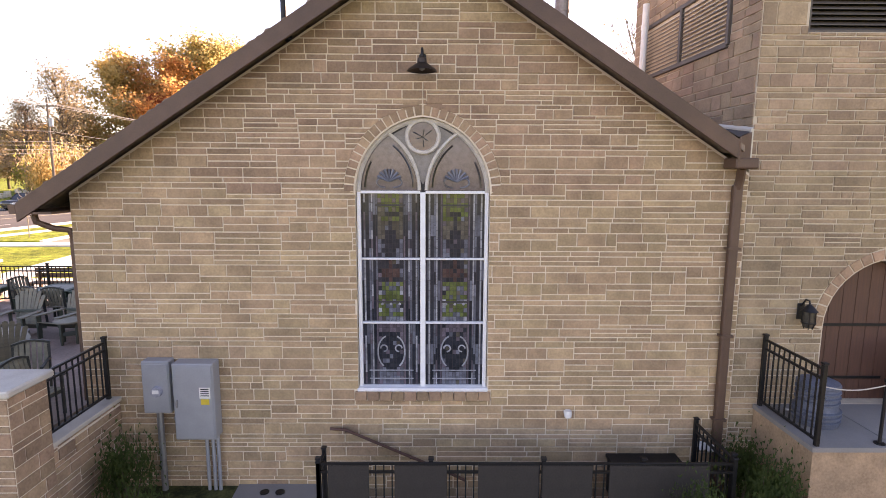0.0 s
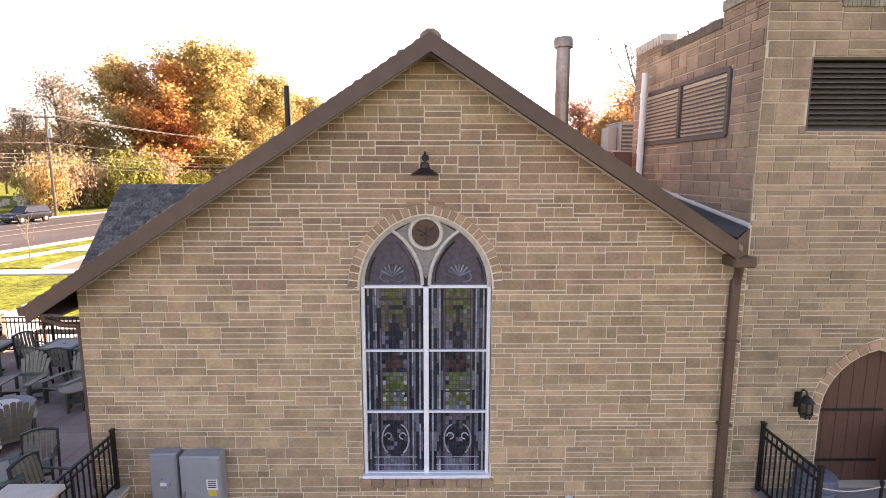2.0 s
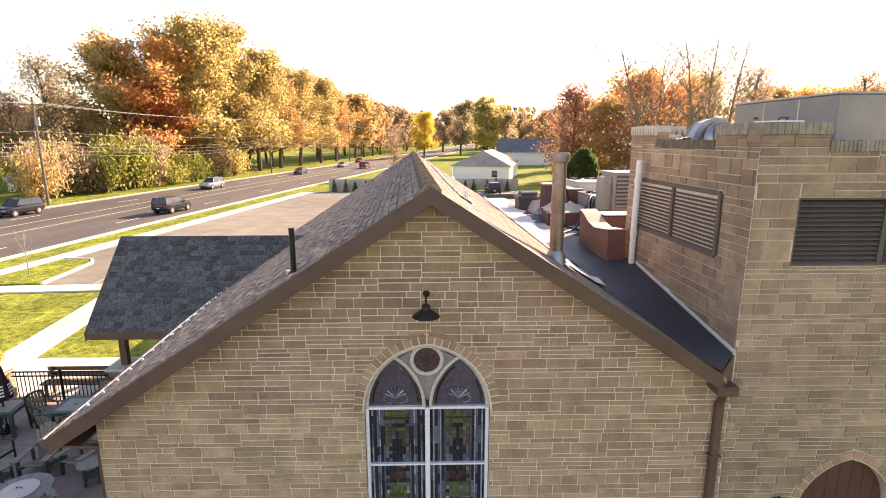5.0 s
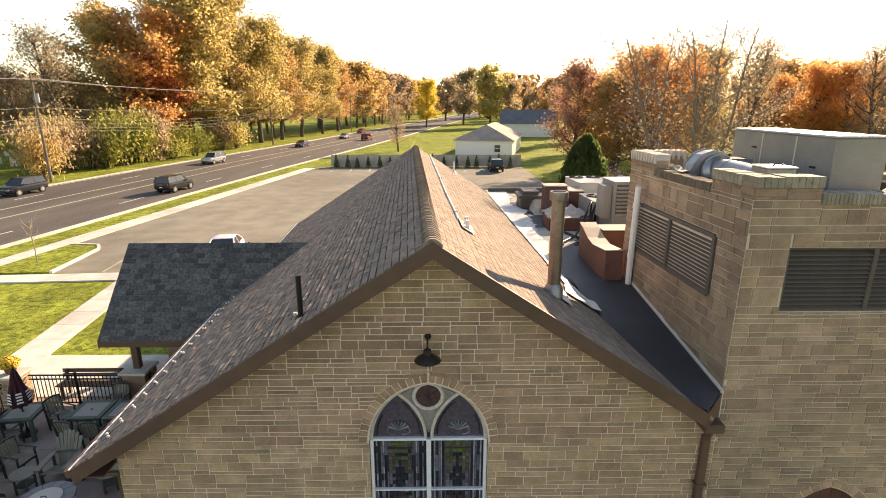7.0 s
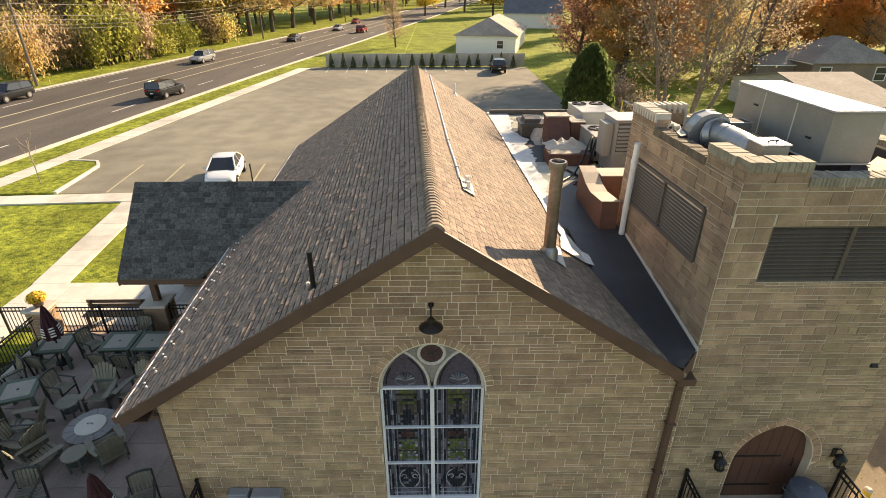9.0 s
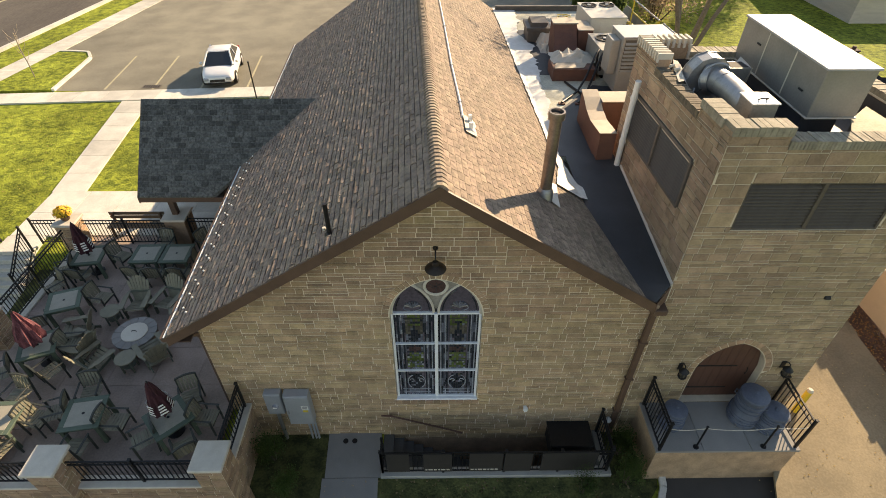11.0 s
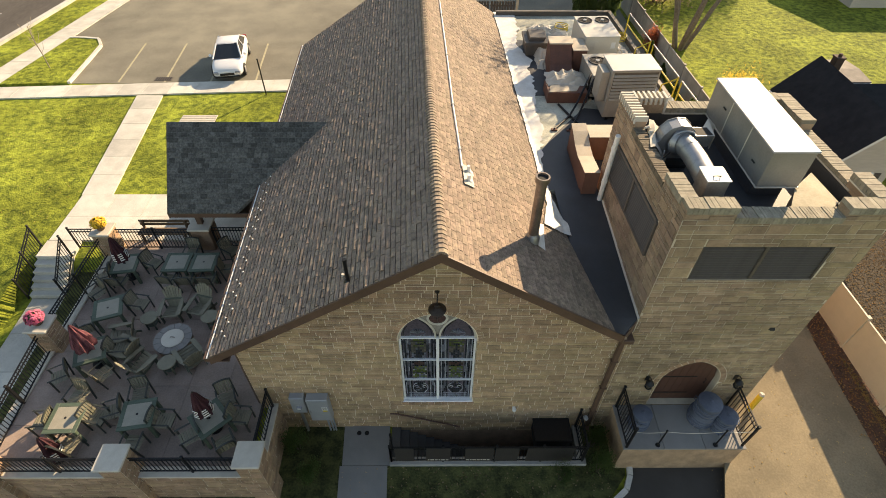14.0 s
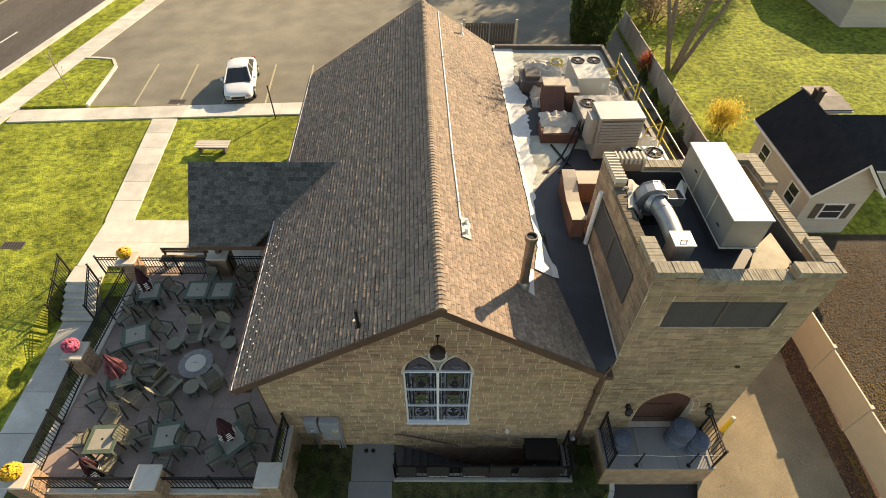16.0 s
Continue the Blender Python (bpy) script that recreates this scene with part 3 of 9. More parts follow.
# drive on the tower's side, front asphalt
drive = tagged(new("driveway"), "tan concrete driveway with scattered leaves", "driveway", kind="structure")
for y0, y1 in zip([-6, -3, -1, 0, 2, 5, 9, 14, 20], [-3, -1, 0, 2, 5, 9, 14, 20, 26]):
    zl = lambda y: 0.13 + 1.25 * min(1, max(0, (y + 6) / 31)) + 0.02
    left = lambda y: 8.2 + 0.35 * (y + 3.0) if y < 0.2 else 9.35 - 0.049 * y
    part("slab", Geo().slab([(left(y0), y0, zl(y0)), (13.75 - 0.03 * y0, y0, zl(y0)), (13.75 - 0.03 * y1, y1, zl(y1)), (left(y1), y1, zl(y1))], (0, 0, -0.08)), DRIVE, drive)
structure("front_asphalt", Geo().slab([(-30, -60, 0.0), (30, -60, 0.0), (30, -6, 0.0), (9.0, -1.25, 0.02), (5.95, -1.3, 0.0), (5.85, -1.7, 0.0), (5.3, -2.5, 0.0), (-30, -2.78, 0.0)], (0, 0, -0.05)),
          DARK_ASPHALT, "dark asphalt lane before the church", "road")
fk = tagged(new("front_kerb"), "pale concrete kerb round the front lawn", "kerb", kind="structure")
line = [(-13, -2.62), (-10.5, -2.62), (-8, -2.6), (-5.5, -2.6), (-2.9, -2.6), (-0.5, -2.58), (2.0, -2.5), (4.6, -2.42), (5.2, -2.3), (5.6, -2.0), (5.8, -1.6), (5.85, -1.3)]
for (x0, y0), (x1, y1) in zip(line, line[1:]):
    d = Vector((x1 - x0, y1 - y0, 0)).normalized()
    n = Vector((d.y, -d.x, 0)) * 0.16
    part("kerb_stone", Geo().slab([(x0, y0, 0.10), (x0 + n.x, y0 + n.y, 0.10), (x1 + n.x, y1 + n.y, 0.10), (x1, y1, 0.10)], (0, 0, -0.2)), CONCRETE, fk)
structure("gravel_bed", Geo().slab([(13.75, -8, 0.12), (14.95, -8, 0.12), (14.5, 6, 0.62), (14.0, 18, 1.15), (13.1, 18, 1.15), (13.55, 6, 0.62)], (0, 0, -0.1)), MULCH, "reddish mulch strip littered with leaves", "gravel")
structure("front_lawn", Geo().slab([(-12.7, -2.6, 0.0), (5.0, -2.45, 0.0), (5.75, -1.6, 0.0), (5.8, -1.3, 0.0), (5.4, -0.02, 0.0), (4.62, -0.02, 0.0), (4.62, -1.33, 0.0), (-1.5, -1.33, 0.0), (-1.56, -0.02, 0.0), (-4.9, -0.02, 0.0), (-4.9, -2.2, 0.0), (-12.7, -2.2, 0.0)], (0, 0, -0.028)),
          FRONT_GRASS, "thin dark grass before the church, shade put into its colour", "lawn")
pavers("front_path", [((-3.05, y0, 0.03), (-1.56, y0, 0.03), (-1.5, y0 - 1.3, 0.03), (-2.98, y0 - 1.3, 0.03)) for y0 in (0.0, -1.3)], "grey concrete path to the church wall", GREY_CONC)


# ---- church: front wall ----
RIDGE_U, RIDGE_Z, PITCH = 0.07, 8.55, 0.648
roof_z = lambda u: RIDGE_Z - PITCH * abs(u - RIDGE_U)
W_HALF, W_SPRING, W_RISE, W_BASE = 1.04, 4.86, 1.14, 1.66
win_hole = [(-W_HALF, W_BASE)] + arch(0, W_HALF, W_SPRING, W_RISE, 10) + [(W_HALF, W_BASE)]
WALL_L, WALL_R = -5.42, 5.02
outline = [(WALL_L, -0.3), (WALL_R, -0.3), (WALL_R, roof_z(WALL_R) - 0.16), (RIDGE_U, RIDGE_Z - 0.16), (WALL_L, roof_z(WALL_L) - 0.16)]
wall_front = tagged(new("wall_front", plate(outline, [win_hole], 0.32, "wall_front", MORTAR)), "gabled front wall of coursed tan stone with pale mortar", "wall", kind="structure")
rng = random.Random(11)
rects = halves(ashlar(WALL_L, WALL_R, -0.29, 8.4, rng), 0.0, 1.5, 6.5)
for x in (-1.1, 1.1):
    rects = halves(rects, x, W_BASE - 0.16, W_BASE)
rakes = [lambda p: clip(p, PITCH, 1, RIDGE_Z - 0.2 + PITCH * RIDGE_U), lambda p: clip(p, -PITCH, 1, RIDGE_Z - 0.2 - PITCH * RIDGE_U)]
sill_cut = lambda p: p if not (max(q[1] for q in p) > W_BASE - 0.16 and min(q[1] for q in p) < W_BASE and max(q[0] for q in p) > -1.09 and min(q[0] for q in p) < 1.09) else clip(p, 0, 1, W_BASE - 0.17)
WALL_STONES = (wall_front, rects, [around_arch(0, W_HALF - 0.008, W_SPRING, W_RISE, 0.176, W_BASE), sill_cut] + rakes,
               lambda x, z, d: (x, -d, z), rng, lambda x, z: -3.6 < x < 3.4 and 4.9 < z < 7.6)


def wedge_ring(parent, cx, half, spring, rise, count, deep=0.17, frame_of=lambda x, z, d: (x, -d, z)):
    """The wedge stones round a pointed arch."""
    inner, outer = arch(cx, half, spring, rise, count, 0.012), arch(cx, half, spring, rise, count, deep + 0.012)
    for k in range(len(inner) - 1):
        a, b, c, d = inner[k], inner[k + 1], outer[k + 1], outer[k]
        g = Geo()
        stone_geo([a, b, c, d], g, frame_of, rng, 0.015)
        part("wedge_stone", g, STONE, parent)


wedge_ring(wall_front, 0, W_HALF, W_SPRING, W_RISE, 15)
for s in (-1, 1):
    g = Geo()
    stone_geo([(s * 0.005, 6.195), (s * 0.30, 6.075), (s * 0.30, 6.19), (s * 0.005, 6.235)], g, lambda x, z, d: (x, -d, z), rng, 0.008)
    part("wedge_stone", g, STONE, wall_front)
# brick sill below the window
for i in range(11):
    x = -1.1 + 0.2 * i
    part("sill_brick", Geo().box((x + 0.006, -0.05, W_BASE - 0.16), (x + 0.194, 0.1, W_BASE - 0.012), 0.008), STONE, wall_front)

# other walls of the nave, plain
lw = Geo()
lw.slab([(bx(WALL_L, 0.32), 0.32, -0.3), (bx(WALL_L, 17.5), 17.5, -0.3), (bx(WALL_L, 17.5), 17.5, roof_z(WALL_L) - 0.16), (bx(WALL_L, 0.32), 0.32, roof_z(WALL_L) - 0.16)], (0.3, 0, 0))
structure("wall_side", lw, STONE, "tan stone side wall of the nave under the eave", "wall")
rwall = Geo().slab([(bx(WALL_L, 17.5), 17.5, -0.3), (bx(8.9, 17.5), 17.5, -0.3), (bx(8.9, 17.5), 17.5, 6.3), (bx(3.5, 17.5), 17.5, 6.3), (bx(RIDGE_U, 17.5), 17.5, RIDGE_Z - 0.16), (bx(WALL_L, 17.5), 17.5, roof_z(WALL_L) - 0.16)], (0, -0.3, 0))
structure("wall_rear", rwall, STONE, "tan stone rear wall of the church", "wall")
structure("wall_annex", Geo().slab([(bx(8.9, 4.6), 4.6, -0.3), (bx(8.9, 17.5), 17.5, -0.3), (bx(8.9, 17.5), 17.5, 6.3), (bx(8.9, 4.6), 4.6, 6.3)], (-0.3, 0, 0)), STONE, "tan stone wall of the flat-roofed annex", "wall")
structure("floor_nave", Geo().slab([(bx(WALL_L, 0.3), 0.3, 0.6), (8.8, 0.3, 0.6), (bx(8.8, 17.4), 17.4, 0.6), (bx(WALL_L, 17.4), 17.4, 0.6)], (0, 0, -0.2)), INSIDE, "plain dark floor inside the church", "floor")


# ---- roofs ----
def slope_point(u, v, side, lift=0.0):
    return Vector((bx(u, v), v, roof_z(u) + lift * 0.84))


V0, V1 = -0.42, 17.95
EAVE_L, EAVE_R = -5.93, 4.66
for nm, e in (("roof_left", EAVE_L), ("roof_right", EAVE_R)):
    pts = [slope_point(RIDGE_U, V0, 0), slope_point(e, V0, 0), slope_point(e, V1, 0), slope_point(RIDGE_U, V1, 0)]
    structure(nm, Geo().slab(pts, (0, 0, -0.09)), SHINGLE_L, "shingled roof slope of the nave, weathered grey-brown" if e < 0 else "shingled roof slope of the nave, sunlit tan", "roof")


def shingle_field(roof, u0, u1, v0, v1, material, exposure=0.135, width=0.30, near=None, limit=300, lay=None, holes=None, seed=3, thick=1.0, curl=0.0, gap=0.01):
    """Courses of overlapping, slightly cupped tabs: pieces near the front singly, the rest joined."""
    rg = random.Random(seed)
    rest, made = Geo(), 0
    sgn = 1 if u1 > u0 else -1
    run = abs(u1 - u0)
    rows = int(run / (exposure * 0.84)) + 1
    for r in range(rows):
        ua, ub = u0 + sgn * r * exposure * 0.84, u0 + sgn * min(run, (r + 1) * exposure * 0.84)
        v = v0 - width * (0.5 * (r % 2) + rg.uniform(0, 0.25))
        while v < v1:
            w = width * rg.uniform(0.88, 1.1)
            a, b = max(v, v0) + gap, min(v + w, v1) - gap
            v += w
            if b - a < 0.04 or (holes and holes((ua + ub) / 2, (a + b) / 2)):
                continue
            lift = rg.uniform(0.9, 1.12) * thick
            drop = rg.uniform(-0.012, 0.014) + curl * rg.uniform(-0.06, 0.16)
            bow, lip = 0.034 + curl * rg.uniform(-0.012, 0.008), 0.016 + curl * rg.uniform(-0.014, 0.024)
            tilt = rg.uniform(-0.006, 0.006) * thick
            pick = near and made < limit and near((ua + ub) / 2, (a + b) / 2)
            g = Geo() if pick else rest
            k = len(g.v)
            for f, h in ((0.0, -0.018), (0.17, 0.022), (0.72, bow), (1.0 + drop, lip), (1.0 + drop, -0.012)):
                u = ua + (ub - ua) * f
                h = h * lift if h > 0 else h
                g.v += [tuple(lay(u, a, h - tilt)), tuple(lay(u, b, h + tilt))]
            g.f += [(k + 2 * i, k + 2 * i + 1, k + 2 * i + 3, k + 2 * i + 2) for i in range(4)]
            g.f += [(k, k + 2, k + 4, k + 6, k + 8), (k + 9, k + 7, k + 5, k + 3, k + 1)]
            if pick:
                part("shingle", g, material, roof)
                made += 1
    if rest.f:
        tagged(part("shingles", rest, material, roof, "overlapping weathered shingles"), kind="stuff")


mem_u = lambda v: max(3.74, 4.36 - 0.21 * (v + 0.4))
lay_main = lambda u, v, h: slope_point(u, v, 0, h)
SHINGLES = [(bpy.data.objects["roof_left"], RIDGE_U, -5.93, V0 + 0.01, V1 - 0.01, SHINGLE_L, 0.145, 0.26, lambda u, v: v < 2.6 and -4.2 < u, 300, lay_main, None, 3, 1.7, 0.75, 0.0035),
            (bpy.data.objects["roof_right"], RIDGE_U, 4.42, V0 + 0.01, V1 - 0.01, SHINGLE_L, 0.145, 0.31, lambda u, v: v < 3.2, 300, lay_main, lambda u, v: u > mem_u(v), 5, 0.4, 0.25)]

# ridge caps
ridge = tagged(new("ridge"), "row of overlapping ridge cap shingles", "roof ridge", kind="structure")
cap = Geo()
arc = [(0.15, -0.10), (0.11, -0.055), (0.045, -0.012), (-0.045, -0.012), (-0.11, -0.055), (-0.15, -0.10)]
for (a0, h0), (a1, h1) in zip(arc, arc[1:]):
    cap.slab([(a0, 0, 0.062 + h0), (a1, 0, 0.062 + h1), (a1, 0.2, 0.03 + h1), (a0, 0.2, 0.03 + h0)], (0, 0, -0.03))
cap_mesh = mesh_of(cap, "ridge_cap", SHINGLE_L)
for i in range(130):
    v = V0 + 0.01 + 0.14 * i
    part("ridge_cap", cap_mesh, SHINGLE_L, ridge, at=(bx(RIDGE_U, v), v, RIDGE_Z + 0.012))

part("ridge_end", Geo().slab([(bx(RIDGE_U, V0) + a, V0 + 0.005, RIDGE_Z + 0.05 + h) for a, h in arc] + [(bx(RIDGE_U, V0) - 0.15, V0 + 0.005, RIDGE_Z - 0.14), (bx(RIDGE_U, V0) + 0.15, V0 + 0.005, RIDGE_Z - 0.14)], (0, 0.04, 0)), SHINGLE_L, ridge)

# rakes: fascia boards under the overhang, front and rear
def rake(u_end, v, name, deep=0.265):
    g = Geo()
    top = 0.075
    a, b = (RIDGE_U, RIDGE_Z + 0.02), (u_end, roof_z(u_end) + 0.02)
    for (y0, y1, d0) in ((v, v + 0.045, deep), (v + 0.047, v + 0.42, 0.10)):
        off = 0.0 if d0 == deep else 0.085
        g.slab([(bx(a[0], y0), y0, a[1] - off + 0.0), (bx(b[0], y0), y0, b[1] - off), (bx(b[0], y0), y0, b[1] - off - (d0 if off == 0 else 0.03)), (bx(a[0], y0), y0, a[1] - off - (d0 if off == 0 else 0.03))], (0, y1 - y0, 0))
    return structure(name, g, FASCIA, "dark brown rake board along the gable", "trim")


rake(EAVE_L, V0 - 0.02, "trim_rake_left")
rake(4.58, V0 - 0.02, "trim_rake_right")
rake(EAVE_L, V1 - 0.02, "trim_rake_rear")
# eave on the left: gutter, white edge, soffit
ev = Geo()
ev.slab([(bx(EAVE_L - 0.02, V0), V0, roof_z(EAVE_L) + 0.03), (bx(EAVE_L - 0.055, V0), V0, roof_z(EAVE_L) + 0.03), (bx(EAVE_L - 0.055, V1), V1, roof_z(EAVE_L) + 0.03), (bx(EAVE_L - 0.02, V1), V1, roof_z(EAVE_L) + 0.03)], (0, 0, -0.02))
structure("trim_eave_edge", ev, WHITE, "pale metal drip edge along the eave", "trim")
gt = Geo()
gt.slab([(bx(EAVE_L - 0.02, V0), V0, 4.66), (bx(EAVE_L - 0.13, V0), V0, 4.66), (bx(EAVE_L - 0.11, V0), V0, 4.53), (bx(EAVE_L - 0.02, V0), V0, 4.53)], (-SHEAR * (V1 - V0), V1 - V0, 0))
structure("gutter", gt, FASCIA, "brown metal gutter along the eave", "gutter")
structure("soffit", Geo().slab([(bx(EAVE_L, V0), V0, 4.56), (bx(WALL_L, V0), V0, 4.56), (bx(WALL_L, V1), V1, 4.56), (bx(EAVE_L, V1), V1, 4.56)], (0, 0, -0.03)), FASCIA, "brown boarded soffit under the eave", "soffit")

# front saddle of black membrane between nave roof and tower
mem = Geo()
FLAT = 6.33


def saddle_edge(v):
    """Where the membrane meets the tower: place across the building and height."""
    if v < 0:
        f = (v + 0.42) / 0.42
        return 4.56 + 0.43 * f, roof_z(4.56) + 0.03 + (5.78 - roof_z(4.56) - 0.03) * f
    return 5.0, 5.78 + 0.59 * min(1, v / 3.8)


def saddle_z(u, v):
    """The membrane's height: it rises from the shingles' edge to the tower and to the flat roof behind."""
    a, (b, zb) = mem_u(v), saddle_edge(v)
    za = roof_z(a) + (FLAT + 0.01 - roof_z(a)) * min(1, max(0, (v - 2.6) / 1.6))
    return 0.025 + za + (zb - za) * min(1, max(0, (u - a) / (b - a))) if u > a else max(roof_z(u) + 0.01, za if v > 2.6 else 0)


vs_mem = [-0.42, -0.21, 0.0, 0.4, 0.8, 1.2, 1.6, 2.0, 2.4, 2.8, 3.2, 3.6, 4.0, 4.45]
for v0_, v1_ in zip(vs_mem, vs_mem[1:]):
    for i in range(6):
        at_ = lambda v, f: mem_u(v) - 0.03 + (saddle_edge(v)[0] - mem_u(v) + 0.03) * f
        q = [(at_(v0_, i / 6), v0_), (at_(v0_, (i + 1) / 6), v0_), (at_(v1_, (i + 1) / 6), v1_), (at_(v1_, i / 6), v1_)]
        mem.face([(bx(u, v), v, saddle_z(u, v)) for u, v in q])
structure("roof_saddle", mem, MEMBRANE, "black membrane saddle between shingles and tower", "roof", smooth=True)
structure("trim_saddle_end", Geo().slab([(bx(4.56, -0.44), -0.44, 5.69), (4.985, -0.03, 5.80), (4.985, -0.03, 5.36), (bx(4.56, -0.44), -0.44, 5.36)], (0.012, -0.012, 0)), FASCIA, "brown board closing the roof's end at the tower", "trim")
fl = Geo()
fl.slab([(4.965, -0.05, 5.34), (5.01, -0.05, 5.34), (5.01, -0.05, 5.84), (4.965, -0.05, 5.84)], (0, 0.035, 0))
fl.slab([(bx(4.975, -0.03), -0.03, 5.80), (bx(5.01, -0.03), -0.03, 5.84), (bx(5.01, 3.8), 3.8, 6.43), (bx(4.975, 3.8), 3.8, 6.39)], (0, 0, 0.03))
structure("trim_flashing", fl, SHEET, "pale metal flashing where roof meets tower", "trim")

# flat roof of the annex
structure("roof_flat", Geo().slab([(bx(3.45, 4.4), 4.4, FLAT), (bx(4.95, 4.4), 4.4, FLAT), (bx(4.95, 4.5), 4.5, FLAT), (bx(9.0, 4.5), 4.5, FLAT), (bx(9.0, 17.6), 17.6, FLAT), (bx(3.45, 17.6), 17.6, FLAT)], (0, 0, -0.25)),
          FLATROOF, "pale weathered flat roof of the annex", "roof")
# the packaged unit's shadow, put in as a black patch
patch = [(3.3, 4.4), (4.74, 4.42), (4.76, 4.6), (8.9, 4.65), (8.55, 8.5), (5.3, 9.1), (3.93, 7.33), (3.32, 6.3)]
structure("roof_patch", Geo().slab([(x, y, FLAT + 0.012) for x, y in patch], (0, 0, -0.01)), MEMBRANE, "black membrane patch that puts cast shadow on the flat roof", "roof")
# second black patch: membrane and the exhaust fan's shadow in one
structure("roof_patch", Geo().slab([(x, y, FLAT + 0.012) for x, y in ((3.15, 10.0), (5.35, 10.0), (5.4, 12.4), (4.6, 14.6), (3.3, 14.9), (2.95, 12.5))], (0, 0, -0.01)), MEMBRANE, "black membrane patch that puts cast shadow on the flat roof", "roof")
COAT = [(2.5, 3.84), (2.8, 3.84), (3.3, 3.70), (4.0, 3.57), (5.0, 3.54), (6.1, 3.60), (7.3, 3.9), (9.0, 4.0), (10.4, 4.2), (12.2, 4.25), (12.6, 4.45), (14.5, 4.1), (15.9, 4.4), (18.0, 4.5)]
wm = Geo()
rg = random.Random(8)
coat_z = lambda u, v: 0.05 + (saddle_z(u, v) if v < 4.3 else max(roof_z(u), FLAT))
prev = None
for i in range(100):
    v = 2.52 + 0.155 * i
    edge = next(b0 + (b1 - b0) * (v - v0) / (v1 - v0) for (v0, b0), (v1, b1) in zip(COAT, COAT[1:]) if v0 <= v <= v1)
    a, b = (3.02 + 0.27 * (v - 2.5) if v < 3.5 else min(3.5, 3.27 + 0.015 * v)) + rg.uniform(-0.02, 0.02), edge + rg.choice((0, 0, 0.03, -0.04, 0.1, -0.07)) * (0.25 if v < 6 else 1.0)
    row = [a + (b - a) * k / 4 for k in range(5)]
    if prev:
        for k in range(4):
            wm.face([(bx(u, w), w, coat_z(u, w)) for u, w in ((prev[0][k], prev[1]), (prev[0][k + 1], prev[1]), (row[k + 1], v), (row[k], v))])
    prev = (row, v)
structure("roof_coating", wm, WHITE_MEM, "ragged white roof coating along the shingle edge", "roof")
structure("roof_coating", Geo().slab([slope_point(u, v, 0, 0.06) for u, v in ((2.62, 1.42), (2.80, 1.36), (2.86, 1.8), (2.98, 2.45), (2.86, 2.4), (2.72, 1.9))], (0, 0, 0.01)), WHITE_MEM, "white sealing strip beside the flue", "roof")
ed = Geo()
for a, b in (((3.6, 17.5), (9.0, 17.5)), ((8.9, 4.6), (8.9, 17.6))):
    (u0, w0), (u1, w1) = a, b
    dx, dy = (0, 0.16) if w0 == w1 else (0.16, 0)
    ed.slab([(bx(u0, w0), w0, FLAT), (bx(u0, w0) + dx, w0 + dy, FLAT), (bx(u1, w1) + dx, w1 + dy, FLAT), (bx(u1, w1), w1, FLAT)], (0, 0, 0.22))
structure("trim_parapet_edge", ed, LOUVER, "dark metal edge round the flat roof", "trim")


# ---- tower ----
TU0, TU1, TV1, TOP, LOW = 5.02, 9.35, 4.55, 9.46, 9.10
D_CX, D_HALF, D_SPRING, D_RISE, D_BASE = 7.28, 0.86, 2.75, 1.08, 1.45
door_hole = [(D_CX - D_HALF, D_BASE)] + arch(D_CX, D_HALF, D_SPRING, D_RISE, 9) + [(D_CX + D_HALF, D_BASE)]
LV = (5.72, 7.26, 8.58, 8.34)
louver_hole = [(LV[0], LV[1]), (LV[2], LV[1]), (LV[2], LV[3]), (LV[0], LV[3])]
t_out = [(TU0, -0.3), (TU1, -0.3), (TU1, LOW), (TU0, LOW)]
wall_tower = tagged(new("wall_tower_front", plate(t_out, [door_hole, louver_hole], 0.3, "wall_tower_front", MORTAR_T)), "front of the square stone bell tower", "wall", kind="structure")
wall_tower_side = tagged(new("wall_tower_side", mesh_of(Geo().slab([(bx(TU0, 0.3), 0.3, -0.3), (bx(TU0, TV1), TV1, -0.3), (bx(TU0, TV1), TV1, LOW), (bx(TU0, 0.3), 0.3, LOW)], (0.3, 0, 0)), "wall_tower_side", MORTAR_T)),
                         "side of the square stone bell tower above the roof", "wall", kind="structure")
structure("wall_tower_right", Geo().slab([(bx(TU1, 0.3), 0.3, -0.3), (bx(TU1, TV1), TV1, -0.3), (bx(TU1, TV1), TV1, LOW), (bx(TU1, 0.3), 0.3, LOW)], (-0.3, 0, 0)), TOWER_STONE, "sunlit side of the stone tower", "wall")
structure("wall_tower_rear", Geo().slab([(bx(TU0 + 0.3, TV1), TV1, -0.3), (bx(TU1 - 0.3, TV1), TV1, -0.3), (bx(TU1 - 0.3, TV1), TV1, LOW), (bx(TU0 + 0.3, TV1), TV1, LOW)], (0, -0.3, 0)), TOWER_STONE, "rear of the stone tower", "wall")
structure("roof_tower", Geo().slab([(bx(TU0 + 0.3, 0.3), 0.3, 8.62), (bx(TU1 - 0.3, 0.3), 0.3, 8.62), (bx(TU1 - 0.3, TV1 - 0.3), TV1 - 0.3, 8.62), (bx(TU0 + 0.3, TV1 - 0.3), TV1 - 0.3, 8.62)], (0, 0, -0.15)), MEMBRANE, "black membrane roof inside the tower's parapet", "roof")
ob = thing("roof_hatch", "low black curb under a stained cream board on the tower roof", "hatch", at=(0, 0, 8.62))
hatch = [(7.42, 0.34), (8.25, 0.34), (8.64, 0.70), (8.57, 1.74), (7.93, 1.18)]
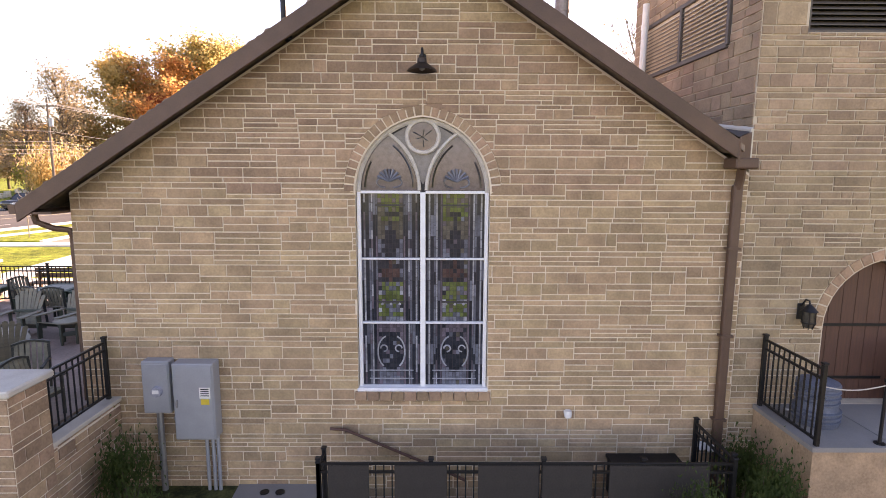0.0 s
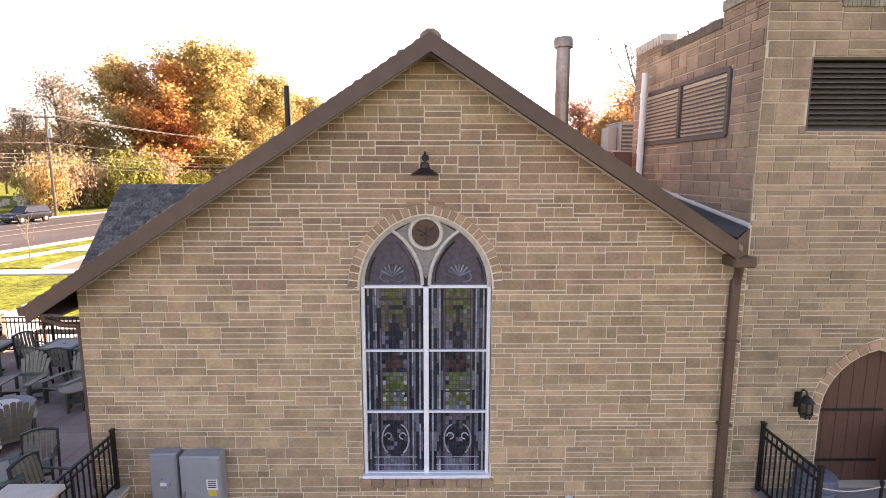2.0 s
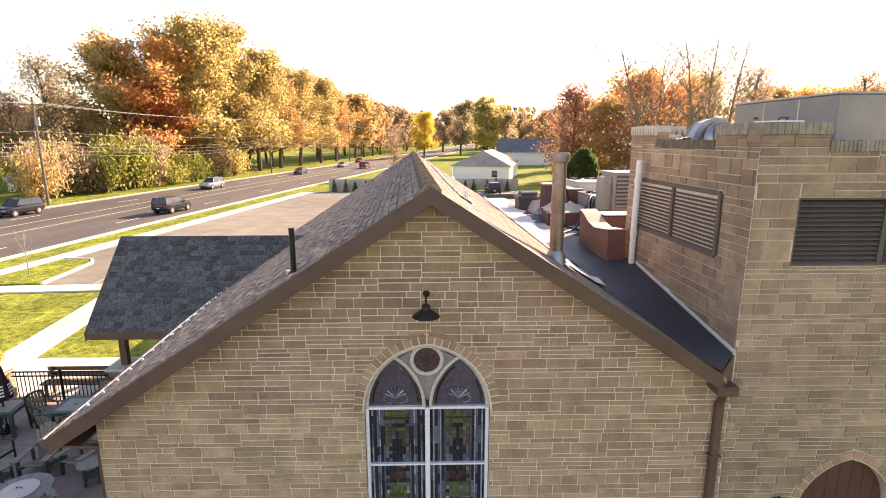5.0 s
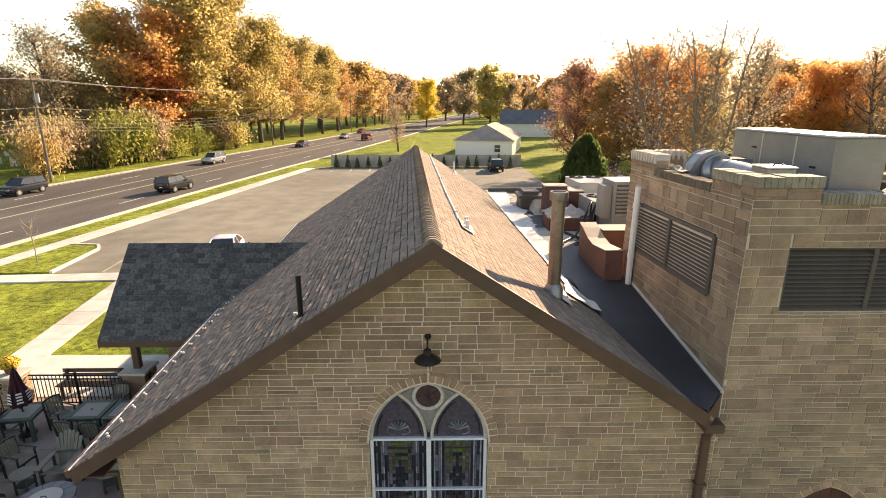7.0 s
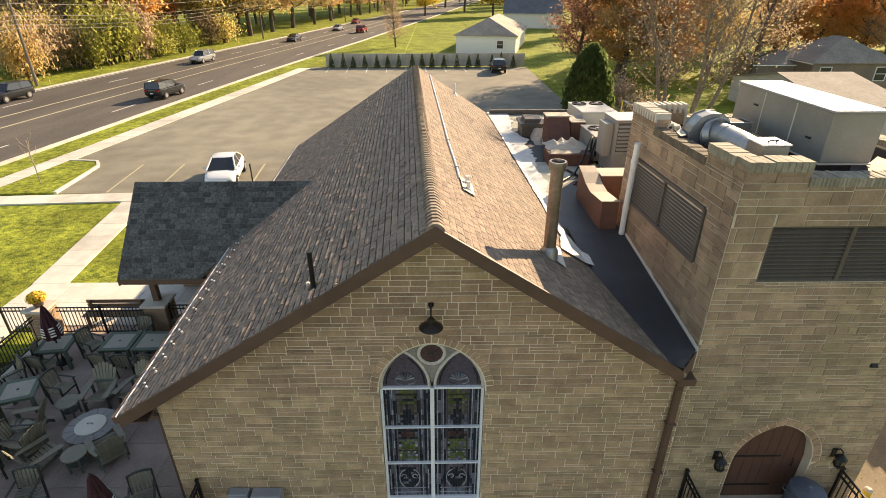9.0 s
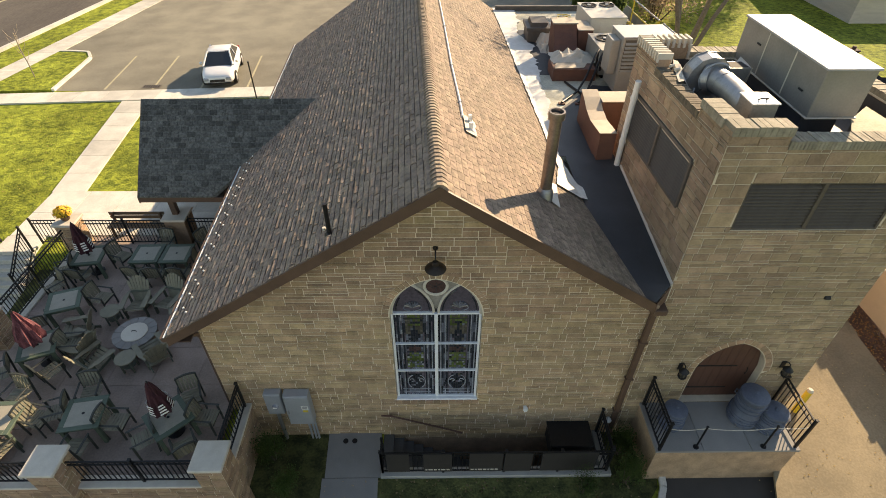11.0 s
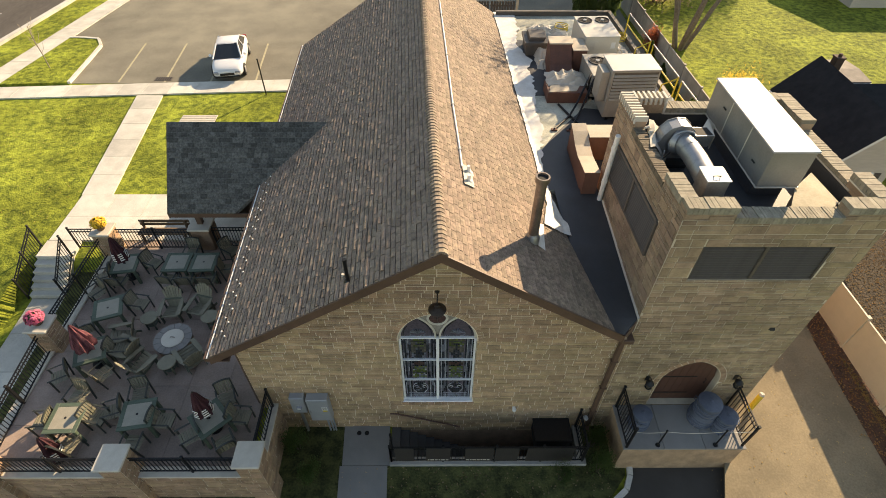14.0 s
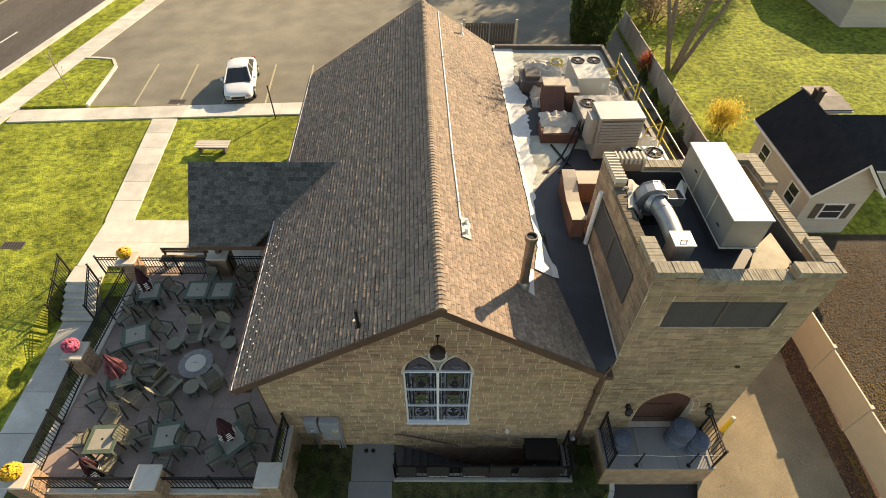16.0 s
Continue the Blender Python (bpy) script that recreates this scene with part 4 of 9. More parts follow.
part("curb", Geo().slab([(8.05 + (x - 8.05) * 0.9, 0.85 + (y - 0.85) * 0.9, 0) for x, y in hatch], (0, 0, 0.36)), MEMBRANE, ob)
part("board", Geo().slab([(x, y, 0.36) for x, y in hatch], (0, 0, 0.025)), HATCH_BOARD, ob)

ln = Geo()
for (u0, v0), (u1, v1), off in (((TU0 + 0.302, 0.3), (TU0 + 0.302, TV1 - 0.3), (0.015, 0, 0)), ((TU1 - 0.302, 0.3), (TU1 - 0.302, TV1 - 0.3), (-0.015, 0, 0)), ((TU0 + 0.32, TV1 - 0.302), (TU1 - 0.32, TV1 - 0.302), (0, -0.015, 0)), ((TU0 + 0.32, 0.302), (TU1 - 0.32, 0.302), (0, 0.015, 0))):
    ln.slab([(bx(u0, v0), v0, 8.62), (bx(u1, v1), v1, 8.62), (bx(u1, v1), v1, LOW - 0.07), (bx(u0, v0), v0, LOW - 0.07)], off)
structure("roof_upstand", ln, MEMBRANE, "black membrane turned up inside the tower's parapet", "roof")

# merlons at the corners with brick copings
def block_uv(u0, u1, v0, v1, z0, z1):
    return Geo().slab([(bx(u0, v0), v0, z0), (bx(u1, v0), v0, z0), (bx(u1, v1), v1, z0), (bx(u0, v1), v1, z0)], (0, 0, z1 - z0))


CAP_RUNS = []
MERLONS = ((TU0, TU0 + 1.05, 0, 0.3), (TU0, TU0 + 0.3, 0.3, 1.15), (TU1 - 1.05, TU1, 0, 0.3), (TU1 - 0.3, TU1, 0.3, 1.15), (TU0, TU0 + 0.27, 3.3, TV1), (TU0 + 0.27, TU0 + 1.1, TV1 - 0.3, TV1),
                       (TU1 - 0.3, TU1, 3.2, TV1), (TU1 - 1.1, TU1 - 0.3, TV1 - 0.3, TV1))
for u0, u1, v0, v1 in MERLONS:
    structure("merlon", block_uv(u0, u1, v0, v1, LOW, TOP - 0.1), TOWER_STONE, "raised stone corner of the tower's parapet", "parapet")
    CAP_RUNS.append((u0, u1, v0, v1, TOP - 0.17, 0.17))
for u0, u1, v0, v1 in ((TU0 + 1.05, TU1 - 1.05, 0, 0.3), (TU0, TU0 + 0.22, 1.15, 3.3), (TU1 - 0.28, TU1, 1.15, 3.2), (TU0 + 1.1, TU1 - 1.1, TV1 - 0.3, TV1)):
    CAP_RUNS.append((u0, u1, v0, v1, LOW - 0.06, 0.16))


# pale flashing strips under the copings, on the inner faces of the parapet
fs = Geo()
for u0, u1, v0, v1, z in ((TU1 - 0.325, TU1 - 0.30, 1.0, 3.2, LOW - 0.05), (TU1 - 0.345, TU1 - 0.30, 0.3, 1.15, TOP - 0.20), (TU1 - 0.345, TU1 - 0.30, 3.2, TV1 - 0.3, TOP - 0.20), (TU1 - 1.1, TU1 - 0.345, TV1 - 0.34, TV1 - 0.30, TOP - 0.20),
                          (TU0 + 1.1, TU1 - 1.1, TV1 - 0.36, TV1 - 0.31, LOW - 0.07), (TU1 - 1.05, TU1 - 0.345, 0.30, 0.335, TOP - 0.20)):
    q = [(u0, v0), (u1, v0), (u1, v1), (u0, v1)]
    fs.slab([(bx(u, v), v, z) for u, v in q], (0, 0, 0.035))
q = [(TU0 + 1.06, TV1 - 0.345), (TU0 + 1.11, TV1 - 0.345), (TU0 + 1.11, TV1 - 0.302), (TU0 + 1.06, TV1 - 0.302)]
fs.slab([(bx(u, v), v, LOW - 0.07) for u, v in q], (0, 0, 0.34))
structure("trim_parapet_flashing", fs, SHEET, "pale metal flashing under the parapet's copings", "trim")


def copings():
    """Soldier bricks laid across the parapet's top."""
    hold = tagged(new("parapet_coping"), "soldier-course brick coping on the tower's parapet", "coping", kind="structure")
    for u0, u1, v0, v1, z, h in CAP_RUNS:
        along_u = (u1 - u0) > (v1 - v0)
        length = (u1 - u0) if along_u else (v1 - v0)
        toothed = z > 9.2 and v0 > 3.25 and u1 < 6.5
        plain = z < 9.2 and u1 < 6
        n = max(1, round(length / (0.066 if toothed or z < 9.2 else 0.1)))
        for i in range(n):
            if toothed and i % 2:
                continue
            a, b = length * i / n + 0.0045, length * (i + 1) / n - 0.0045
            r = rng.uniform(-0.008, 0.008) + (0.03 if toothed else 0)
            g = block_uv(u0 + a, u0 + b, v0 - 0.035, v1 + 0.02, z, z + h + r) if along_u else block_uv(u0 - 0.035, u1 + 0.02, v0 + a, v0 + b, z, z + h + r)
            # toothed bricks get limestone's pale tone to paint in their sunlit tops
            if toothed or plain:
                part("coping_brick", g, LIMESTONE if toothed else SHADE_CAP, hold)
                continue
            part("coping_brick", g, BRICKCAP, hold)


def louver(name, w, h, at, turn, bays=2):
    """A louvred bell opening: frame, mullion and sloping slats."""
    ob = thing(name, "dark brown louvred vent in the tower wall", "louver", "tower louvers", at, turn)
    for i in range(bays + 1):
        x = w * i / bays
        part("mullion", Geo().box((x - 0.04, -0.02, 0), (x + 0.04, 0.12, h), 0.008), LOUVER, ob)
    for z in (0, h):
        part("rail", Geo().box((0, -0.015, z - 0.04), (w, 0.12, z + 0.04), 0.008), LOUVER, ob)
    # near-black sheet in place of the unlit space behind the slats
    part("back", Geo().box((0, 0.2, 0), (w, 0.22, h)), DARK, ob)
    n = 13
    slat = mesh_of(Geo().slab([(0, 0, 0), (w, 0, 0), (w, 0.10, 0.075), (0, 0.10, 0.075)], (0, 0, 0.012)), "slat", LOUVER)
    for i in range(n):
        part("slat", slat, LOUVER, ob, at=(0, 0.0, 0.03 + (h - 0.1) * i / n))
    return ob


louver("tower_louver", LV[2] - LV[0], LV[3] - LV[1], (LV[0], 0.03, LV[1]), 0)
louver("tower_louver", 3.15, 1.06, (bx(TU0, 3.95) - 0.035, 3.95, 7.26), -90 + math.degrees(math.atan(SHEAR)))

t_rng = random.Random(23)
t_rects = halves([r for r in ashlar(TU0, TU1, 0.02, 7.35, t_rng)] + [r for r in ashlar(TU0, TU1, 7.35, LOW, t_rng, 0.40, 1.2)], D_CX, 1.3, 4.3)
t_rects = round_opening(t_rects, *[LV[i] for i in (0, 2, 1, 3)])


TOWER_STONES = (wall_tower, t_rects, [around_arch(D_CX, D_HALF + 0.015, D_SPRING, D_RISE, 0.172, D_BASE)], lambda x, z, d: (x, -d, z), t_rng,
                lambda x, z: x < 7.4 and 5.2 < z < 9.2)
s_rng = random.Random(31)
s_rects = round_opening(ashlar(0, TV1, 5.6, LOW, s_rng, 0.36, 1.05), 0.77, 3.98, 7.22, 8.37)


SIDE_STONES = (wall_tower_side, s_rects, [], lambda x, z, d: (bx(TU0, x) - d, x, z), s_rng, lambda x, z: x < 1.6)
wedge_ring(wall_tower, D_CX, D_HALF, D_SPRING, D_RISE, 9)


# ---- the stained glass window ----
GLASS = []
for nm, c, r in (("blue_grey_glass", (0.15, 0.165, 0.205), 0.10), ("smoky_glass", (0.035, 0.039, 0.05), 0.08), ("pale_glass", (0.34, 0.36, 0.40), 0.15), ("green_glass", (0.115, 0.15, 0.05), 0.12),
                 ("amber_glass", (0.12, 0.11, 0.09), 0.12), ("ruby_glass", (0.10, 0.06, 0.055), 0.12), ("violet_glass", (0.145, 0.125, 0.155), 0.12)):
    GLASS.append(mat(nm, c, tuple(v * 0.6 for v in c), r, scale=14, fine=50, bump=0.12, rnd=0.3, spec=0.6))
LEAD = mat("lead_came", (0.05, 0.05, 0.055), (0.03, 0.03, 0.033), 0.5, metal=0.5, bump=0.05)
BLUE_G, SMOKY, PALE_G, GREEN_G, AMBER_G, RUBY_G, VIOLET_G = GLASS


def window():
    ob = tagged(new("window_1"), "tall pointed stained glass window with white storm frames", "window", kind="structure")
    ob.matrix_basis = pose(0, 0, 0)
    base, top = W_BASE, W_SPRING
    rows = [base + 0.03, 2.77, 3.81, top]
    # white storm frames
    for x0, x1 in ((-W_HALF + 0.012, -W_HALF + 0.07), (-0.042, 0.042), (W_HALF - 0.07, W_HALF - 0.012)):
        part("upright", Geo().box((x0, 0.06, base), (x1, 0.16, top), 0.008), FRAME_W, ob, "white painted frame upright")
    for i, z in enumerate(rows):
        t = 0.028 if 0 < i < 3 else 0.045
        for s in (-1, 1):
            part("bar", Geo().box((s * 0.042, 0.065, z - t / 2), (s * (W_HALF - 0.07), 0.15, z + t / 2), 0.006), FRAME_W, ob, "white painted glazing bar")
    part("sill", Geo().box((-W_HALF - 0.015, -0.03, base - 0.012), (W_HALF + 0.015, 0.16, base + 0.045), 0.01), FRAME_W, ob, "white painted sill")
    # each light: striped borders, a figure among green glass, scrolls at the foot
    borders = [(0.00, 0.03, SMOKY), (0.034, 0.062, PALE_G), (0.066, 0.115, SMOKY), (0.119, 0.15, BLUE_G), (0.154, 0.178, PALE_G), (0.182, 0.222, SMOKY), (0.226, 0.25, VIOLET_G)]
    width = W_HALF - 0.07 - 0.055
    rg = random.Random(4)
    for s in (-1, 1):
        xa = 0.055 if s > 0 else -0.055 - width
        for r in range(3):
            z0, z1 = rows[r] + 0.02, rows[r + 1] - 0.02
            cells = []
            for a, b, m in borders:
                n = rg.choice((5, 6, 7)) if m in (BLUE_G, PALE_G) else 3
                for k in range(n):
                    zz = (z0 + (z1 - z0) * k / n + 0.003, z0 + (z1 - z0) * (k + 1) / n - 0.003)
                    mm = rg.choice((BLUE_G, VIOLET_G, SMOKY)) if rg.random() < 0.22 else m
                    cells.append((xa + a, xa + b, *zz, mm))
                    cells.append((xa + width - b, xa + width - a, *zz, mm))
            x0, x1 = xa + 0.258, xa + width - 0.258
            nx, nz = 7, 14
            for i in range(nx):
                side = abs(i - 3)
                for k in range(nz):
                    f = (k + 0.5) / nz
                    if r == 2:
                        figure = side < 1.5 + 1.2 * math.sin(f * 9.0)
                        m = SMOKY if figure and f < 0.72 else GREEN_G if f > 0.55 and rg.random() < 0.7 else AMBER_G if f > 0.3 else BLUE_G
                    elif r == 1:
                        cross = f > 0.66 and (side < 1 or abs(f - 0.8) < 0.06)
                        m = RUBY_G if cross else GREEN_G if 0.08 < f < 0.62 and rg.random() < 0.75 else SMOKY if f >= 0.62 else PALE_G if side == 3 else BLUE_G
                    else:
                        shield = (side / 3.4) ** 2 + ((f - 0.55) / 0.34) ** 2 < 1
                        m = SMOKY if shield else BLUE_G if f < 0.3 else VIOLET_G
                    if rg.random() < 0.14:
                        m = rg.choice((SMOKY, BLUE_G, VIOLET_G, AMBER_G))
                    cells.append((x0 + (x1 - x0) * i / nx, x0 + (x1 - x0) * (i + 1) / nx - 0.003, z0 + (z1 - z0) * k / nz + 0.002, z0 + (z1 - z0) * (k + 1) / nz - 0.002, m))
            for ca, cb, cz0, cz1, m in cells:
                part("glass", Geo().box((ca + 0.001, 0.122, cz0), (cb - 0.001, 0.13, cz1)), m, ob)
            part("lead", Geo().box((xa, 0.131, z0 - 0.02), (xa + width, 0.14, z1 + 0.02)), LEAD, ob, "dark lead net between the glass")
            cx = xa + width / 2
            if r == 0:
                for q in (-1, 1):
                    outer = [(cx + q * (0.05 + 0.17 * math.sin(a)), 0.118, z0 + 0.56 + 0.27 * math.cos(a)) for a in [0.25 + i * 0.3 for i in range(9)]]
                    curl = [(cx + q * (0.12 + 0.055 * math.cos(a)), 0.118, z0 + 0.62 + 0.055 * math.sin(a)) for a in [i * 0.6 for i in range(9)]]
                    part("scroll", Geo().tube(outer, 0.014, 5), PALE_G, ob, "pale scroll ornament in the glass")
                    part("scroll", Geo().tube(curl, 0.013, 5), PALE_G, ob, "pale scroll ornament in the glass")
                for z in (z0 + 0.10, z0 + 0.24):
                    part("band", Geo().box((xa + 0.10, 0.116, z), (xa + width - 0.10, 0.121, z + 0.016)), PALE_G, ob, "pale band across the glass")
            elif r == 1:
                part("band", Geo().box((xa + 0.24, 0.116, z0 + 0.30), (xa + width - 0.24, 0.121, z0 + 0.33)), LEAD, ob, "dark bar across the glass")
                for q in (-1, 0, 1):
                    part("roundel", Geo().cyl((cx + 0.14 * q, 0.114, z0 + 0.28), (cx + 0.14 * q, 0.121, z0 + 0.28), 0.022, 0.022, 10), PALE_G, ob, "small pale roundel")
            else:
                part("band", Geo().box((xa + 0.22, 0.116, z1 - 0.2), (xa + width - 0.22, 0.121, z1 - 0.17)), LEAD, ob, "dark bar across the glass")
    # the pointed head
    head = arch(0, W_HALF, W_SPRING, W_RISE, 12)
    part("head_lead", Geo().slab([(x, 0.135, z) for x, z in head], (0, 0.01, 0)), LEAD, ob)
    ring = arch(0, W_HALF - 0.03, W_SPRING, W_RISE - 0.035, 12)
    part("head_frame", Geo().tube([(x, 0.1, z) for x, z in ring], 0.042, 6), TRACERY, ob, "weathered white arch frame", smooth=True)
    # two lancet heads and the round eye
    for s in (-1, 1):
        cx = s * 0.525
        lan = arch(cx, 0.47, W_SPRING + 0.03, 0.86, 10)
        inner = [(x, z) for x, z in lan if abs(x) <= arch_half(z, W_HALF, W_SPRING, W_RISE, -0.05) + 0.02]
        part("lancet_glass", Geo().slab([(x, 0.128, z) for x, z in lan if abs(x) < arch_half(z, W_HALF, W_SPRING, W_RISE, 0) + 0.01], (0, 0.006, 0)), VIOLET_G, ob, "violet-grey glass")
        arc = [p for p in (lan[:11] if s > 0 else lan[10:])]
        part("tracery", Geo().tube([(x, 0.095, z) for x, z in arc], 0.03, 6), TRACERY, ob, "weathered white tracery bar", smooth=True)
        # fan of pale petals above a scroll
        for k in range(7):
            a = radians(25 + 130 * k / 6)
            p0, p1 = Vector((cx, 0.116, W_SPRING + 0.16)), Vector((cx + 0.2 * math.cos(a), 0.116, W_SPRING + 0.16 + 0.2 * math.sin(a)))
            part("petal", Geo().cyl(p0, p1, 0.012, 0.03, 6), BLUE_G, ob)
        for q in (-1, 1):
            pts = [(cx + q * (0.06 + 0.14 * math.sin(a)), 0.118, W_SPRING + 0.15 - 0.08 * math.cos(a)) for a in [i * 0.45 for i in range(7)]]
            rim = [(cx + (x - cx) * 0.80, 0.119, W_SPRING + 0.05 + (z - W_SPRING) * 0.80) for x, z in (lan[:11] if q < 0 else lan[10:]) if abs(cx + (x - cx) * 0.8) < arch_half(z, W_HALF, W_SPRING, W_RISE, -0.1)]
            part("rim_band", Geo().tube(rim, 0.014, 5), SMOKY, ob, "dark band round the lancet")
            part("scroll", Geo().tube(pts, 0.013, 5), BLUE_G, ob, "blue-grey scroll in the glass")
    tri = [(0.0, W_SPRING + 0.12), (0.46, W_SPRING + 0.88), (0.25, W_SPRING + 1.0), (0, W_SPRING + 1.12), (-0.25, W_SPRING + 1.0), (-0.46, W_SPRING + 0.88)]
    part("spandrel", Geo().slab([(x, 0.11, z) for x, z in tri], (0, 0.012, 0)), SPANDREL, ob, "weathered panel round the eye")
    part("eye", Geo().cyl((0, 0.085, 5.71), (0, 0.112, 5.71), 0.22, 0.22, 24), RUBY_G, ob, "dark round glass eye")
    for k in range(3):
        part("eye_leaf", Geo().tube([(0.16 * math.cos(2.1 * k + 0.6), 0.083, 5.71 + 0.16 * math.sin(2.1 * k + 0.6)), (0, 0.083, 5.70), (0.10 * math.cos(2.1 * k + 1.4), 0.083, 5.71 + 0.10 * math.sin(2.1 * k + 1.4))], 0.01, 5), LEAD, ob, "dark lead line in the eye")
    pts = [(0.245 * math.cos(2 * math.pi * i / 28), 0.088, 5.71 + 0.245 * math.sin(2 * math.pi * i / 28)) for i in range(29)]
    part("eye_ring", Geo().tube(pts, 0.035, 6), TRACERY, ob, "weathered white ring", smooth=True)
    # near-black sheet added for the unlit inside behind the glass
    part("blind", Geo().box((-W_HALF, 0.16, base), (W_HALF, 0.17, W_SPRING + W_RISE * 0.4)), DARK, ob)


window()


# ---- porch roof over the side entrance ----
PR_V, PR_Z, PR_U0 = 8.25, 6.28, -9.15
E_F, E_B, PE_Z = 6.0, 10.5, 3.98
pr = Geo()
xl = bx(PR_U0, PR_V)
u_at = lambda z: RIDGE_U - (RIDGE_Z - z) / PITCH
for ve in (E_F, E_B):
    pr.slab([(xl, PR_V, PR_Z), (xl, ve, PE_Z), (bx(u_at(PE_Z) + 0.1, ve), ve, PE_Z), (bx(u_at(PR_Z) + 0.1, PR_V), PR_V, PR_Z)], (0, 0, -0.12))
structure("porch_roof", pr, SHINGLE_P, "charcoal shingled porch roof over the side entrance", "roof")


def porch_lay(u, v, h):
    f = (PR_V - u) / (PR_V - E_F)
    z = PR_Z + (PE_Z - PR_Z) * f
    return Vector((v, u, z + h))


SHINGLES.append((bpy.data.objects["porch_roof"], PR_V, E_F, xl, bx(u_at(PR_Z), PR_V) + 0.1, SHINGLE_P, 0.15, 0.25, lambda u, v: True, 300, porch_lay,
                 lambda y, x: x > bx(u_at(PR_Z + (PE_Z - PR_Z) * (PR_V - y) / (PR_V - E_F)), y) - 0.02, 9, 0.7, 0.2))
pf = Geo()
pf.slab([(xl - 0.02, PR_V, PR_Z - 0.02), (xl - 0.02, E_F, PE_Z - 0.02), (xl - 0.02, E_F, PE_Z - 0.24), (xl - 0.02, PR_V, PR_Z - 0.24)], (0.05, 0, 0))
pf.slab([(xl - 0.02, PR_V, PR_Z - 0.02), (xl - 0.02, E_B, PE_Z - 0.02), (xl - 0.02, E_B, PE_Z - 0.24), (xl - 0.02, PR_V, PR_Z - 0.24)], (0.05, 0, 0))
pf.box((xl, E_F - 0.01, PE_Z - 0.2), (bx(-6.2, E_F), E_F + 0.05, PE_Z - 0.03))
structure("trim_porch", pf, FASCIA, "dark brown fascia of the porch", "trim")
structure("porch_ceiling", Geo().slab([(xl + 0.05, E_F + 0.06, PE_Z - 0.2), (bx(-6, E_F), E_F + 0.06, PE_Z - 0.2), (bx(-6, E_B), E_B, PE_Z - 0.2), (xl + 0.05, E_B, PE_Z - 0.2)], (0, 0, -0.04)), FASCIA, "brown boarded porch ceiling", "ceiling")
for px, py in ((-9.15, 7.0), (-9.35, 10.1)):
    ob = thing("porch_post", "dark wooden porch post on a stone base", "post", "porch posts", (px, py, 1.46))
    part("base", Geo().box((-0.36, -0.36, 0), (0.36, 0.36, 1.05), 0.02), STONE, ob, "square stone base")
    part("base_cap", Geo().box((-0.42, -0.42, 1.05), (0.42, 0.42, 1.14), 0.015), LIMESTONE, ob, "pale limestone cap")
    part("post", Geo().box((-0.1, -0.1, 1.14), (0.1, 0.1, PE_Z - 0.2 - 1.46), 0.012), FASCIA, ob)


# ---- things on the front wall ----
def barn_lamp():
    ob = thing("wall_lamp", "dark bronze barn-style lamp on a gooseneck arm", "lamp", at=(0, 0, 6.60))
    part("mount", Geo().cyl((0, 0, 0.26), (0, -0.03, 0.26), 0.06, 0.05, 14), BLACK, ob)
    pts = [(0, -0.03 - 0.15 * (1 - math.cos(a)), 0.26 + 0.08 * math.sin(a)) for a in [i * math.pi / 10 for i in range(11)]] + [(0, -0.33, 0.16)]
    part("arm", Geo().tube(pts, 0.016, 8), BLACK, ob, smooth=True)
    part("shade", Geo().lathe([(0.045, 0.19), (0.065, 0.17), (0.07, 0.11), (0.115, 0.08), (0.195, 0.025), (0.215, 0.0), (0.205, 0.0), (0.175, 0.025), (0.055, 0.09)], 24, (0, -0.33, 0.0)), BRONZE, ob, "dark bronze metal shade", smooth=True)
    part("bulb", Geo().lathe([(0.03, 0.1), (0.05, 0.06), (0.04, 0.02), (0.01, 0.0)], 12, (0, -0.33, 0.0)), PALE_G, ob, smooth=True)


BRONZE = mat("dark_bronze", (0.055, 0.042, 0.035), (0.035, 0.027, 0.022), 0.45, metal=0.6, scale=10, fine=60, bump=0.05)
YELLOW = mat("yellow_paint", (0.70, 0.52, 0.05), (0.55, 0.4, 0.04), 0.5, bump=0.03)
barn_lamp()


